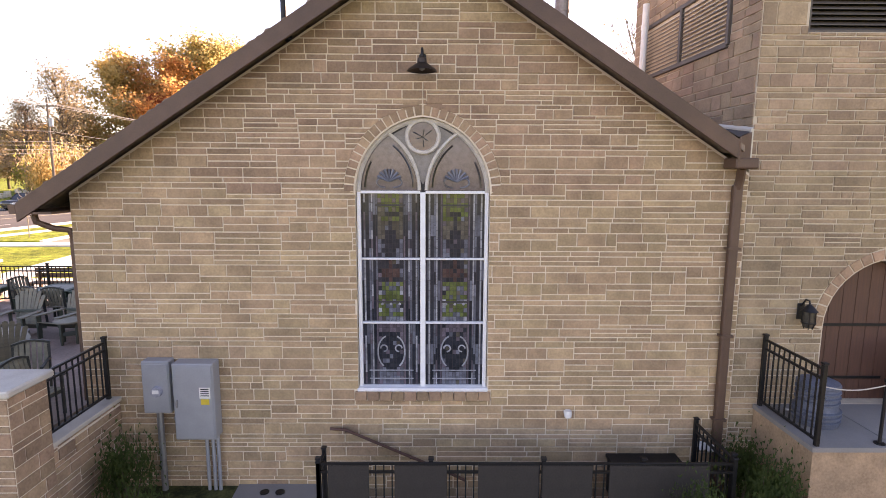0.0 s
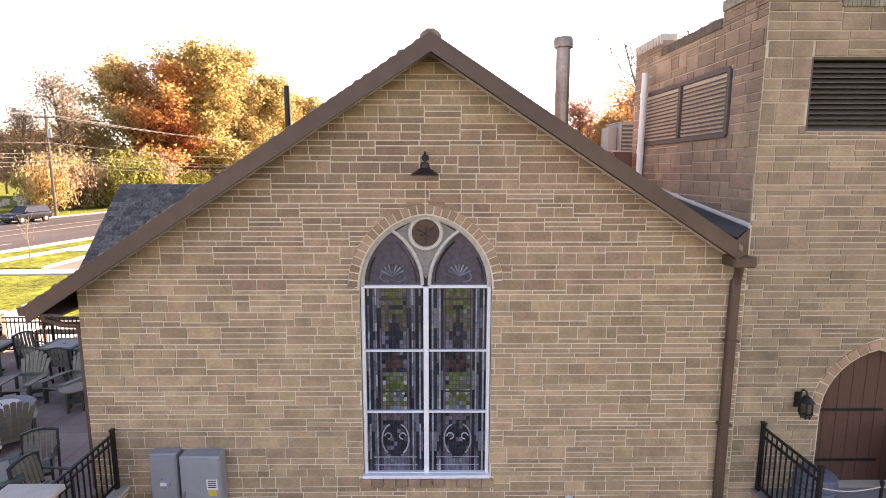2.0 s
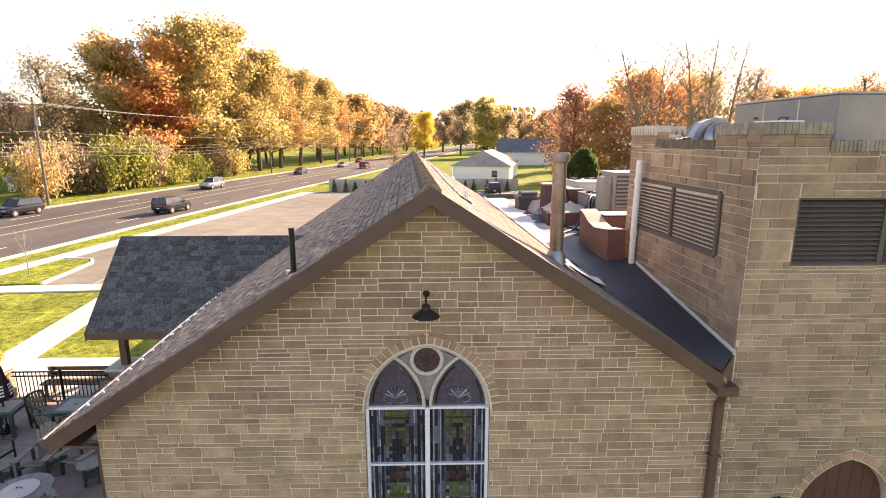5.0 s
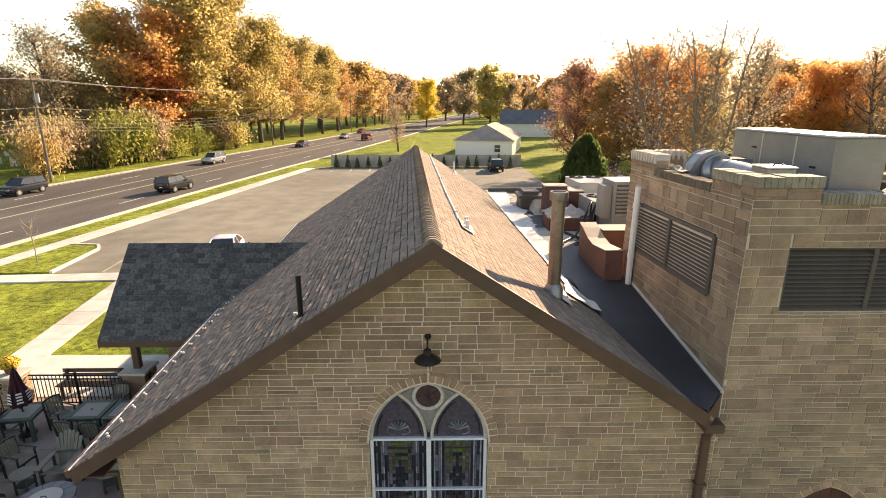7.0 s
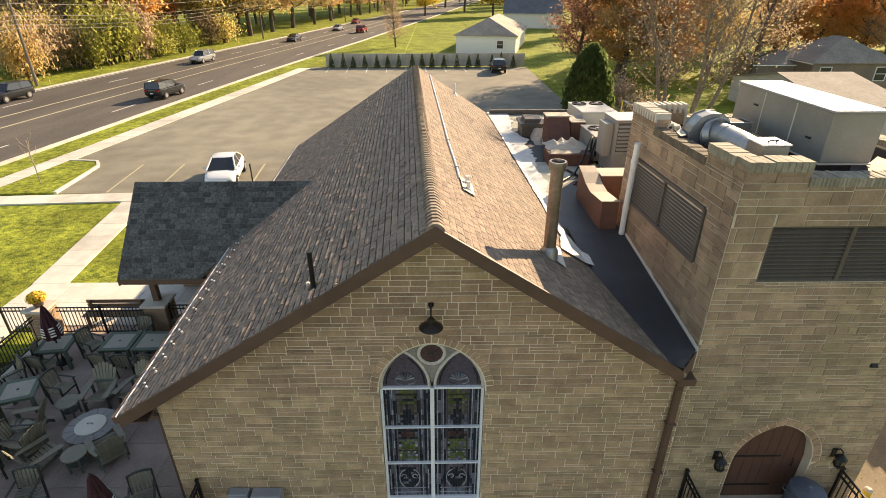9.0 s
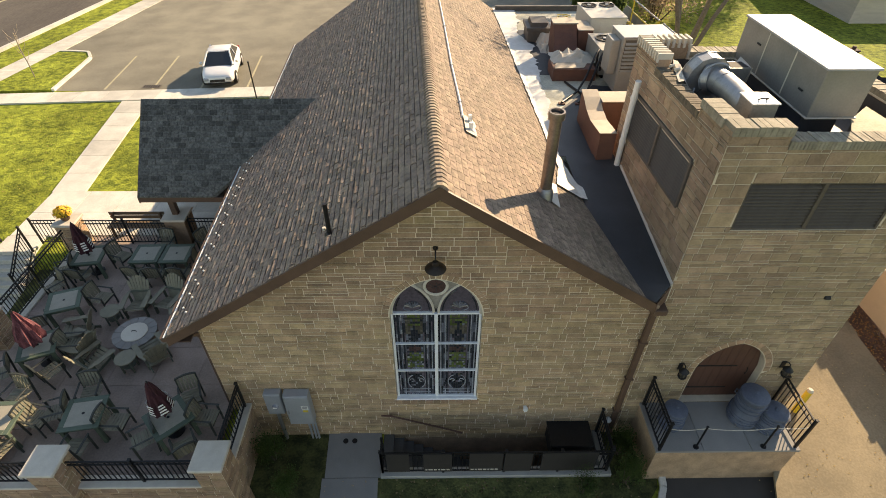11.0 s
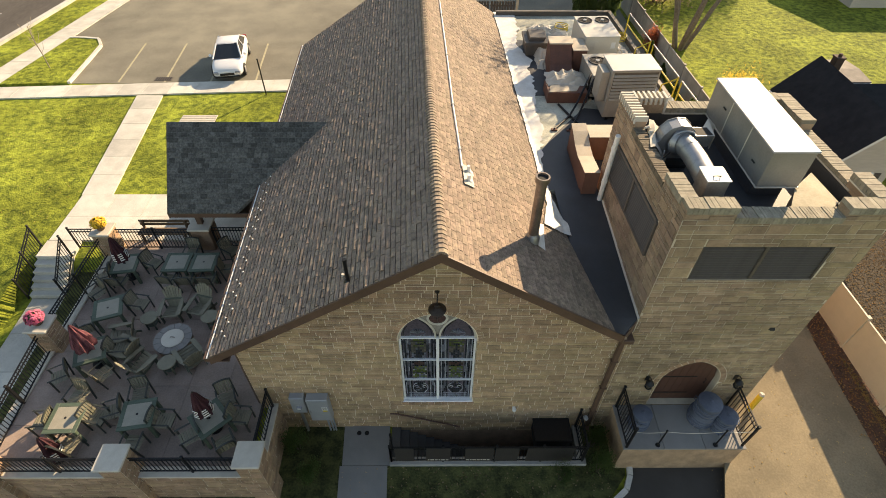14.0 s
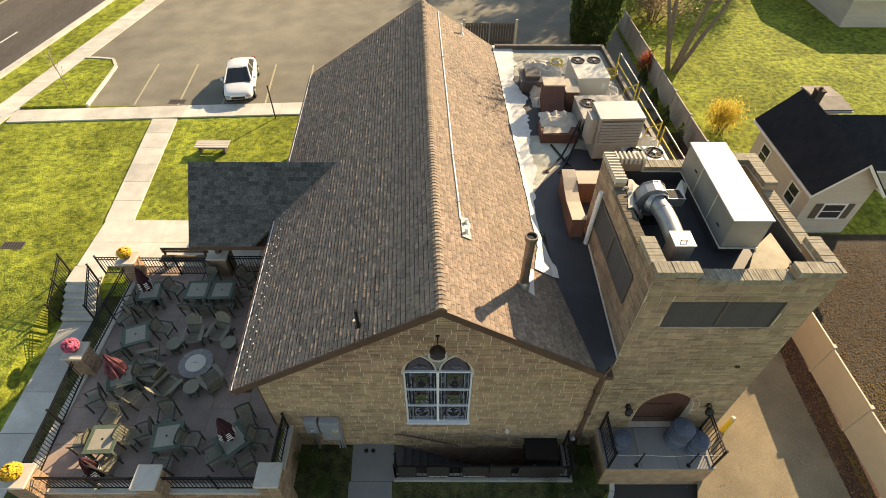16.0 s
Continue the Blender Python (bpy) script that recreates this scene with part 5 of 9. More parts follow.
def meter_boxes():
    ob = thing("meter_box", "grey electric meter box with a round glass meter", "electric box", "electric boxes on the wall", (-4.19, 0, 1.36))
    part("body", Geo().box((-0.215, -0.22, 0), (0.215, -0.016, 0.86), 0.015), BOXGREY, ob)
    part("lid", Geo().box((-0.2, -0.235, 0.05), (0.2, -0.221, 0.82), 0.006), BOXGREY, ob)
    part("meter", Geo().cyl((0.03, -0.235, 0.38), (0.03, -0.30, 0.38), 0.085, 0.08, 20), PALE_G, ob, "round glass meter")
    part("meter_face", Geo().box((-0.02, -0.304, 0.36), (0.08, -0.301, 0.42)), WHITE, ob, "white dial plate")
    part("conduit", Geo().cyl((-0.02, -0.12, 0), (-0.02, -0.12, -1.36), 0.05, 0.05, 10), GALV, ob, "grey pipe down to the ground")
    ob = thing("switch_cabinet", "large grey electric cabinet with warning stickers", "electric box", "electric boxes on the wall", (-3.585, 0, 0.94))
    part("body", Geo().box((-0.32, -0.27, 0), (0.32, -0.016, 1.26), 0.015), BOXGREY, ob)
    part("door", Geo().box((-0.3, -0.285, 0.04), (0.3, -0.271, 1.22), 0.006), BOXGREY, ob)
    part("latch", Geo().box((-0.27, -0.31, 0.55), (-0.24, -0.286, 0.68), 0.005), GALV, ob)
    part("sticker", Geo().box((0.10, -0.288, 0.70), (0.27, -0.2855, 0.88)), WHITE, ob, "white sticker with dark bars")
    for i in range(4):
        part("print", Geo().box((0.12, -0.2895, 0.86 - 0.035 * i), (0.25, -0.2885, 0.845 - 0.035 * i)), BLACK, ob)
    part("sticker", Geo().box((0.12, -0.288, 0.60), (0.25, -0.2855, 0.69)), YELLOW, ob, "yellow warning sticker")
    for x in (0.1, 0.2, 0.28):
        part("conduit", Geo().cyl((x, -0.12, 0), (x, -0.12, -0.94), 0.03, 0.03, 8), BOXGREY, ob, "grey pipe down to the ground")
    part("link", Geo().cyl((-0.32, -0.12, 0.3), (-0.39, -0.12, 0.3), 0.04, 0.04, 8), GALV, ob)


meter_boxes()


def downspout():
    ob = thing("downspout", "brown metal downspout in the corner by the tower", "downspout", at=(4.81, 0, 0))
    part("head", Geo().box((-0.22, -0.40, 5.24), (0.12, -0.03, 5.40), 0.02), FASCIA, ob, "brown gutter outlet box")
    part("elbow", Geo().tube([(-0.05, -0.25, 5.26), (0.0, -0.14, 5.08), (0.0, -0.09, 4.95)], 0.065, 8), FASCIA, ob)
    part("pipe", Geo().box((-0.07, -0.14, 0.25), (0.07, -0.03, 5.0), 0.02), FASCIA, ob)
    for z in (1.2, 2.6, 4.0):
        part("strap", Geo().box((-0.1, -0.156, z), (0.1, -0.02, z + 0.04), 0.004), FASCIA, ob)
    part("shoe", Geo().box((-0.07, -0.4, 0.15), (0.07, -0.05, 0.28), 0.02), FASCIA, ob)
    ob = thing("downspout", "brown metal downspout at the eave corner", "downspout", at=(-5.5, 0.25, 0))
    part("elbow", Geo().tube([(-0.45, -0.3, 4.5), (-0.42, -0.3, 4.38), (-0.2, -0.25, 4.28), (0.0, -0.2, 4.25), (0.03, -0.15, 4.1)], 0.05, 8), FASCIA, ob, smooth=True)
    part("pipe", Geo().box((-0.02, -0.2, 1.45), (0.06, -0.1, 4.15), 0.012), FASCIA, ob)


downspout()
for x, z in ((2.35, 1.3), (4.56, 0.75), (4.7, 0.72)):
    ob = thing("spot_lamp", "small white floodlight on the wall", "lamp", "white floodlights", (x, 0, z))
    part("base", Geo().cyl((0, 0, 0), (0, -0.05, 0), 0.05, 0.05, 12), WHITE, ob)
    part("head", Geo().lathe([(0.03, 0.0), (0.06, 0.03), (0.065, 0.10), (0.055, 0.13)], 12, (0, -0.11, -0.06)), WHITE, ob, smooth=True)
ob = thing("wall_vent", "small dark vent plate in the tower wall", "vent", at=(8.52, 0, 5.34))
part("frame", Geo().box((-0.07, -0.03, 0), (0.07, -0.014, 0.1), 0.005), BLACK, ob)
part("hood", Geo().slab([(-0.06, -0.03, 0.09), (0.06, -0.03, 0.09), (0.06, -0.07, 0.03), (-0.06, -0.07, 0.03)], (0, 0, 0.01)), BLACK, ob)


# ---- railings ----
def fence_run(name, p0, p1, h, label, foot=0.1, gap=0.115, posts=(0.0, 1.0), group="black railings", z1=None, rails=(0.0, 0.14, 1.0)):
    """A railing from p0 to p1: posts, rails and pickets, each a part."""
    p0, p1 = Vector(p0), Vector(p1)
    flat_d = Vector((p1.x - p0.x, p1.y - p0.y, 0))
    length = flat_d.length
    rise = p1.z - p0.z
    ob = thing(name, label, "railing", group, p0, math.degrees(math.atan2(flat_d.y, flat_d.x)))
    hz = lambda s: rise * s / length
    post_mesh = mesh_of(Geo().box((-0.03, -0.03, 0), (0.03, 0.03, h + 0.05), 0.006).box((-0.04, -0.04, h + 0.05), (0.04, 0.04, h + 0.08), 0.008), "post", BLACK)
    for f in posts:
        part("post", post_mesh, BLACK, ob, at=(length * f, 0, hz(length * f)))
    for r in rails:
        z = foot + (h - foot) * (1 - r)
        part("rail", Geo().slab([(0, -0.018, z), (length, -0.018, z + rise), (length, 0.018, z + rise), (0, 0.018, z)], (0, 0, -0.032)), BLACK, ob)
    picket = mesh_of(Geo().box((-0.009, -0.009, foot - 0.02), (0.009, 0.009, h - 0.01)), "picket", BLACK)
    n = int(length / gap)
    for i in range(1, n):
        part("picket", picket, BLACK, ob, at=(length * i / n, 0, hz(length * i / n)))
    return ob


# ---- sunken stair at the front ----
BANNER = mat("dark_banner_board", (0.035, 0.03, 0.027), (0.024, 0.021, 0.019), 0.7, scale=5, fine=40, bump=0.05)
# pale concrete toned down for the shade that the stair kerb lies in
DULL_CONC = mat("shade_dulled_concrete", (0.40, 0.385, 0.35), (0.31, 0.30, 0.275), 0.85, scale=2, fine=30, bump=0.2, stain=0.2)
# concrete darkened: the sunken stairwell's shade is put into its colour
SHADE_CONC = mat("shade_dark_concrete", (0.11, 0.105, 0.098), (0.07, 0.067, 0.062), 0.85, scale=2, fine=60, bump=0.2, stain=0.25)


def areaway():
    g = Geo()
    x0, x1, y0 = -1.5, 4.35, -1.05
    g.box((x0, y0 - 0.26, -0.3), (x1 + 0.25, y0, 0.10), 0.012)
    g.box((x1, y0, -0.3), (x1 + 0.25, -0.02, 0.10), 0.012)
    structure("stair_kerb", g, DULL_CONC, "pale concrete kerb round the sunken stair", "kerb")
    w = Geo()
    w.box((x0 - 0.15, y0 - 0.12, -2.4), (x1 + 0.15, y0 - 0.01, -0.28))
    w.box((x1 + 0.01, y0, -2.4), (x1 + 0.15, 0, -0.28))
    w.box((x0 - 0.2, y0, -2.4), (x0 - 0.01, 0, -0.04))
    structure("wall_stairwell", w, SHADE_CONC, "concrete walls of the sunken stairwell", "wall")
    structure("wall_cellar", Geo().box((x0, 0.0, -2.4), (x1, 0.2, -0.29)), STONE, "stone cellar wall below ground", "wall")
    structure("floor_stairwell", Geo().box((x0, y0, -2.5), (x1, 0, -2.35)), SHADE_CONC, "concrete floor of the stairwell", "floor")
    st = tagged(new("cellar_stair"), "grey concrete stair down to the cellar", "steps", kind="structure")
    for i in range(13):
        part("step", Geo().box((x0 + 0.27 * i, y0 + 0.01, -2.34), (x0 + 0.27 * (i + 1) + 0.02, -0.02, 0.03 - 0.18 * i - 0.06), 0.01), SHADE_CONC, st)
    fence_run("stair_railing", (x0 + 0.06, y0 - 0.14, 0.10), (x1 + 0.12, y0 - 0.14, 0.10), 1.0, "black iron railing with dark panels along the stair", posts=(0, 0.27, 0.54, 0.78, 1.0))
    fence_run("stair_railing", (x1 + 0.12, y0 - 0.1, 0.10), (x1 + 0.12, -0.06, 0.10), 1.05, "black iron railing across the stair's end")
    fence_run("stair_railing", (x0 + 0.06, y0 - 0.14, 0.10), (x0 + 0.06, y0 + 0.24, 0.10), 0.95, "short black railing at the head of the stair")
    for k, (a, b) in enumerate(((0.2, 0.78), (1.14, 1.88), (2.32, 3.18), (3.23, 3.94), (4.18, 5.6))):
        ob = thing("rail_panel", "dark brown panel hung on the railing", "panel", "dark panels on the railing", (x0 + a, y0 - 0.185, 0.2))
        part("board", Geo().box((0, 0, 0), (b - a, 0.02, 0.9), 0.006), BANNER, ob)
        part("edge", Geo().box((0, -0.004, 0.88), (b - a, 0.024, 0.92), 0.004), BLACK, ob)
        if k in (1, 2):
            x = 0.05
            while x < b - a - 0.12:
                w = 0.05 + 0.03 * ((k * 7 + int(x * 100)) % 3)
                part("print", Geo().box((x, -0.006, 0.08), (x + w, -0.002, 0.14)), LIMESTONE, ob, "pale printed bar")
                x += w + 0.03
    ob = thing("handrail", "dark red handrail on the wall by the stair", "handrail", at=(-1.5, 0, 1.05))
    part("rail", Geo().tube([(0, -0.10, 0), (0.25, -0.10, -0.02), (1.9, -0.10, -0.75), (2.2, -0.1, -0.9)], 0.024, 8), DOOR, ob, smooth=True)
    for x, z in ((0.25, -0.02), (1.3, -0.48)):
        part("bracket", Geo().tube([(x, -0.10, z), (x, -0.06, z - 0.06), (x, -0.014, z - 0.06)], 0.012, 6), BLACK, ob)
    ob = thing("cellar_hood", "black boxy hood over the cellar door", "hood", at=(3.05, -0.75, -0.05))
    part("body", Geo().box((0, 0, 0), (1.1, 0.72, 0.62), 0.02), DARK, ob)
    part("lip", Geo().box((-0.03, -0.03, 0.58), (1.13, 0.73, 0.64), 0.01), BLACK, ob)
    for x in (-2.55, -2.3):
        ob = thing("storm_drain", "small round drain cap in the path", "drain", "round caps in the path", (x, -0.25, 0.032))
        part("ring", Geo().lathe([(0.075, 0.0), (0.075, 0.012), (0.05, 0.012)], 16), BLACK, ob)
        part("lid", Geo().cyl((0, 0, 0), (0, 0, 0.008), 0.045, 0.045, 12), GALV, ob)


areaway()


# ---- tower entrance ----
LAND = 1.45
structure("landing", Geo().box((5.42, -1.38, -0.2), (8.92, -0.005, LAND - 0.07)), STONE, "stone-faced base of the entrance landing", "landing")
pavers("landing_top", [((5.38 + 1.195 * i, -1.42, LAND), (5.38 + 1.195 * (i + 1), -1.42, LAND), (5.38 + 1.195 * (i + 1), -0.02, LAND), (5.38 + 1.195 * i, -0.02, LAND)) for i in range(3)], "grey concrete slabs of the entrance landing", GREY_CONC, z1=0.07)


def entrance():
    ob = tagged(new("door_1"), "closed red-brown pointed plank door in the tower", "door", kind="structure")
    ob.matrix_basis = pose(D_CX, 0.2, D_BASE)
    n = 8
    for i in range(n):
        x0, x1 = -D_HALF + 2 * D_HALF * i / n, -D_HALF + 2 * D_HALF * (i + 1) / n
        top = lambda x: next((z for z in [D_SPRING - D_BASE + D_RISE * k / 60 for k in range(60, -1, -1)] if arch_half(z + D_BASE, D_HALF, D_SPRING, D_RISE, 0) >= abs(x)), D_SPRING - D_BASE)
        g = Geo().slab([(x0 + 0.004, 0, 0), (x1 - 0.004, 0, 0), (x1 - 0.004, 0, top(x1)), ((x0 + x1) / 2, 0, top((x0 + x1) / 2)), (x0 + 0.004, 0, top(x0))], (0, 0.06, 0))
        part("plank", g, DOOR, ob)
    for z in (0.35, 1.25):
        part("hinge", Geo().box((-D_HALF + 0.02, -0.012, z), (0.35, -0.001, z + 0.05), 0.004), BLACK, ob, "black iron strap hinge")
    part("handle", Geo().tube([(0.62, -0.01, 1.0), (0.62, -0.06, 1.0), (0.62, -0.06, 1.2), (0.62, -0.01, 1.2)], 0.012, 6), BLACK, ob, "black iron pull")


entrance()


def lantern(x, z):
    ob = thing("wall_lantern", "black iron lantern with caged glass on a bracket", "lamp", "lanterns beside the tower door", (x, 0, z))
    part("plate", Geo().box((-0.06, -0.03, -0.1), (0.06, -0.014, 0.16), 0.01), BLACK, ob)
    part("arm", Geo().tube([(0, -0.03, 0.12), (0, -0.12, 0.24), (0, -0.2, 0.24), (0, -0.22, 0.16)], 0.014, 6), BLACK, ob, smooth=True)
    part("cap", Geo().lathe([(0.12, 0.08), (0.09, 0.11), (0.05, 0.16), (0.015, 0.19)], 12, (0, -0.22, 0)), BLACK, ob, smooth=True)
    part("glass", Geo().lathe([(0.06, -0.18), (0.085, -0.1), (0.085, 0.07)], 12, (0, -0.22, 0)), AMBER_G, ob, smooth=True)
    for k in range(6):
        a = k * math.pi / 3
        part("cage_bar", Geo().tube([(0.095 * math.cos(a), -0.22 + 0.095 * math.sin(a), 0.08), (0.1 * math.cos(a), -0.22 + 0.1 * math.sin(a), -0.1), (0.06 * math.cos(a), -0.22 + 0.06 * math.sin(a), -0.2)], 0.008, 5), BLACK, ob)
    part("ring", Geo().lathe([(0.105, -0.11), (0.105, -0.09)], 14, (0, -0.22, 0)), BLACK, ob)


lantern(6.02, 2.98)
lantern(8.55, 3.02)
fence_run("landing_railing", (5.47, -1.36, LAND), (5.47, -0.08, LAND), 1.12, "black iron railing beside the landing")
fence_run("landing_railing", (8.86, -1.32, LAND), (8.86, -0.08, LAND), 1.12, "black iron railing beside the landing")
for x in (6.4, 8.08):
    ob = thing("chain_post", "thin black post holding a chain", "post", "chain posts on the landing", (x, -1.3, LAND))
    part("plate", Geo().cyl((0, 0, 0), (0, 0, 0.015), 0.07, 0.07, 14), BLACK, ob)
    part("pole", Geo().cyl((0, 0, 0.015), (0, 0, 0.9), 0.022, 0.022, 8), BLACK, ob)
    part("knob", Geo().lathe([(0.015, 0.88), (0.032, 0.9), (0.032, 0.93), (0.012, 0.95)], 10), BLACK, ob)
ch = thing("chain", "pale chain hanging across the landing", "chain", at=(5.47, -1.3, LAND + 0.85))
for k, (a, b, s) in enumerate(((0, 0.93, 0.07), (0.93, 2.61, 0.1), (2.61, 3.39, 0.05))):
    pts = [(a + (b - a) * i / 12, 0, -s * math.sin(math.pi * i / 12)) for i in range(13)]
    part("chain_span", Geo().tube(pts, 0.009, 5), LIMESTONE, ch)


KETTLE = mat("dull_blue_grey_steel", (0.14, 0.17, 0.23), (0.09, 0.11, 0.15), 0.6, metal=0.25, scale=6, fine=40, bump=0.08, stain=0.2)


def kettle(x, y, r, h, label):
    """A stepped steel vessel: wide foot, ribbed body, shoulder and lid."""
    ob = thing("brew_kettle", label, "kettle", "metal kettles on the landing", (x, y, LAND), x * 40)
    part("body", Geo().lathe([(1.06 * r, 0.0), (1.1 * r, 0.03), (1.1 * r, 0.34 * h), (1.0 * r, 0.40 * h), (r, 0.86 * h), (1.05 * r, 0.88 * h), (1.05 * r, 0.92 * h)], 28), KETTLE, ob, smooth=True)
    part("lid", Geo().lathe([(1.03 * r, 0.92 * h), (1.0 * r, 0.945 * h), (0.62 * r, 0.985 * h), (0.2 * r, h)], 28), KETTLE, ob, smooth=True)
    part("knob", Geo().lathe([(0.12 * r, h), (0.16 * r, h + 0.03), (0.08 * r, h + 0.05)], 14), KETTLE, ob, smooth=True)
    for f, k in ((0.1, 1.1), (0.2, 1.1), (0.3, 1.1), (0.5, 1.0), (0.62, 1.0), (0.74, 1.0)):
        part("band", Geo().lathe([(k * r, f * h), (k * r + 0.022, f * h + 0.012), (k * r + 0.022, f * h + 0.03), (k * r, f * h + 0.042)], 28), KETTLE, ob, smooth=True)
    for q in (-1, 1):
        part("handle", Geo().tube([(q * r, -0.08, 0.7 * h), (q * (r + 0.07), -0.06, 0.72 * h), (q * (r + 0.07), 0.06, 0.72 * h), (q * r, 0.08, 0.7 * h)], 0.014, 6), KETTLE, ob)
    part("tap", Geo().cyl((0, -1.05 * r, 0.1), (0, -r - 0.12, 0.1), 0.022, 0.022, 8), GALV, ob, "steel tap")


kettle(5.98, -0.62, 0.27, 0.68, "squat dull steel kettle with a flat lid")
kettle(7.88, -0.48, 0.33, 1.1, "large dull steel kettle with a flat lid")
kettle(8.42, -0.72, 0.30, 0.72, "dull steel kettle beside the railing")
kettle(8.28, -0.24, 0.16, 0.45, "small dull steel kettle between larger ones")
ob = thing("bollard", "yellow-capped bollard beside the driveway", "bollard", at=(10.2, 0.35, 0.4))
part("pipe", Geo().cyl((0, 0, -0.1), (0, 0, 0.95), 0.085, 0.085, 14), YELLOW, ob)
part("cap", Geo().lathe([(0.085, 0.95), (0.08, 1.0), (0.05, 1.03)], 14), LIMESTONE, ob, smooth=True)


# ---- patio ----
PZ = 1.45
tiles = []
for i in range(6):
    for j in range(7):
        x0, y0 = -12.75 + 1.225 * i, -1.95 + 1.3 * j
        tiles.append(((x0, y0, PZ), (x0 + 1.225, y0, PZ), (x0 + 1.225, y0 + 1.3, PZ), (x0, y0 + 1.3, PZ)))
pavers("patio", tiles, "brownish stamped concrete patio floor in shade", PATIO, 0.006)


def low_wall(name, x0, y0, x1, y1, top, label="low stone wall round the patio"):
    w = tagged(part(name, Geo().box((x0, y0, -0.3), (x1, y1, top - 0.07)), MORTAR), label, "wall", kind="structure")
    part("coping", Geo().box((x0 - 0.03, y0 - 0.03, top - 0.07), (x1 + 0.03, y1 + 0.03, top), 0.012), LIMESTONE, w, "pale limestone coping")
    return w


LOW_WALLS = [(low_wall("wall_patio_front", -12.75, -2.2, -5.1, -1.95, PZ + 0.12), "front"), (low_wall("wall_patio_side", -5.12, -1.9, -4.9, -0.02, PZ + 0.10), "side"),
             (low_wall("wall_patio_left", -12.95, -1.9, -12.72, 6.6, PZ + 0.08), "left")]


def pier(x, y, top=2.66, w=0.62):
    ob = thing("stone_pier", "square stone pier with a pale limestone cap", "pier", "patio piers", (x, y, -0.1))
    h = top + 0.1
    part("core", Geo().box((-w / 2 + 0.01, -w / 2 + 0.01, 0), (w / 2 - 0.01, w / 2 - 0.01, h - 0.09)), MORTAR, ob)
    pr_ = random.Random(int(x * 10 + y))
    faces = [lambda a, z, d: (a, -w / 2 + 0.01 - d, z), lambda a, z, d: (w / 2 - 0.01 + d, a, z), lambda a, z, d: (-a, w / 2 - 0.01 + d, z), lambda a, z, d: (-w / 2 + 0.01 - d, -a, z)]
    for f in faces:
        z = 0.0
        while z < h - 0.1:
            hh = pr_.choice((0.09, 0.13, 0.19))
            s = pr_.uniform(-0.15, 0.15)
            for a, b in ((-w / 2 + 0.005, s), (s, w / 2 - 0.005)):
                g = Geo()
                if stone_geo([(a, z), (b, z), (b, min(z + hh, h - 0.09)), (a, min(z + hh, h - 0.09))], g, f, pr_, 0.009):
                    part("stone", g, STONE, ob)
            z += hh
    part("cap", Geo().box((-w / 2 - 0.06, -w / 2 - 0.06, h - 0.09), (w / 2 + 0.06, w / 2 + 0.06, h), 0.02), LIMESTONE, ob, "pale limestone cap")
    return ob


for x, y in ((-5.0, -2.05), (-8.57, -2.12), (-12.35, -2.1), (-12.75, 2.2), (-12.75, 6.6)):
    pier(x, y)
fl_ = "black iron fence with slim pickets round the patio"
fence_run("patio_fence", (-12.0, -2.08, PZ + 0.12), (-8.9, -2.08, PZ + 0.12), 0.92, fl_, posts=(0.5,))
fence_run("patio_fence", (-8.22, -2.08, PZ + 0.12), (-5.35, -2.08, PZ + 0.12), 0.92, fl_, posts=(0.5,))
fence_run("patio_fence", (-5.0, -1.7, PZ + 0.10), (-5.02, -0.1, PZ + 0.10), 0.95, fl_, posts=(1.0,))
fence_run("patio_fence", (-12.5, -1.8, PZ + 0.08), (-12.78, 1.85, PZ + 0.08), 0.95, fl_, posts=(0.5,))
fence_run("patio_fence", (-12.82, 2.55, PZ + 0.08), (-12.84, 6.25, PZ + 0.08), 0.95, fl_, posts=(0.5,))
fence_run("patio_fence", (-12.4, 6.75, PZ), (-9.55, 6.75, PZ), 1.05, fl_, posts=(0.5, 1.0))
fence_run("patio_fence", (-8.75, 6.85, PZ), (-6.2, 6.85, PZ), 1.05, fl_, posts=(0.0, 1.0))
fence_run("step_railing", (-14.2, 6.75, 1.468), (-13.1, 6.75, 1.468), 1.05, "black iron railing above the steps", posts=(0, 1))
fence_run("step_railing", (-14.3, 6.3, 1.468), (-14.3, 5.0, 0.47), 1.05, "black iron railing sloping down beside the steps", posts=(0, 1))
fence_run("step_railing", (-15.82, 6.9, 1.44), (-15.82, 5.0, 0.47), 1.05, "black iron railing sloping down beside the steps", posts=(0, 0.5, 1))
# same shade-darkened grass below the patio wall
structure("planting_strip", Geo().slab([(-14.2, -3.0, 0.30), (-12.97, -3.0, 0.30), (-12.97, 6.6, 0.9), (-14.2, 6.6, 0.9)], (0, 0, -0.1)), FRONT_GRASS, "strip of grass below the patio wall, shade put into its colour", "lawn")


BENCHWOOD = mat("brown_bench_wood", (0.20, 0.13, 0.075), (0.13, 0.085, 0.05), 0.7, scale=4, fine=40, bump=0.2, stretch=(0.6, 6, 6))
TABLE_G = mat("green_table_edge", (0.085, 0.12, 0.085), (0.06, 0.09, 0.065), 0.6, scale=4, fine=40, bump=0.06, stretch=(1, 6, 1))
TABLE_T = mat("tan_table_top", (0.34, 0.32, 0.26), (0.27, 0.26, 0.21), 0.6, scale=4, fine=40, bump=0.06, stain=0.1)
POLY = mat("greyed_tan_slats", (0.24, 0.225, 0.16), (0.18, 0.17, 0.125), 0.65, scale=5, fine=50, bump=0.1, rnd=0.1, stretch=(1, 1, 4))
POLYG = mat("green_grey_slats", (0.105, 0.12, 0.09), (0.075, 0.09, 0.07), 0.65, scale=5, fine=50, bump=0.1, rnd=0.15)
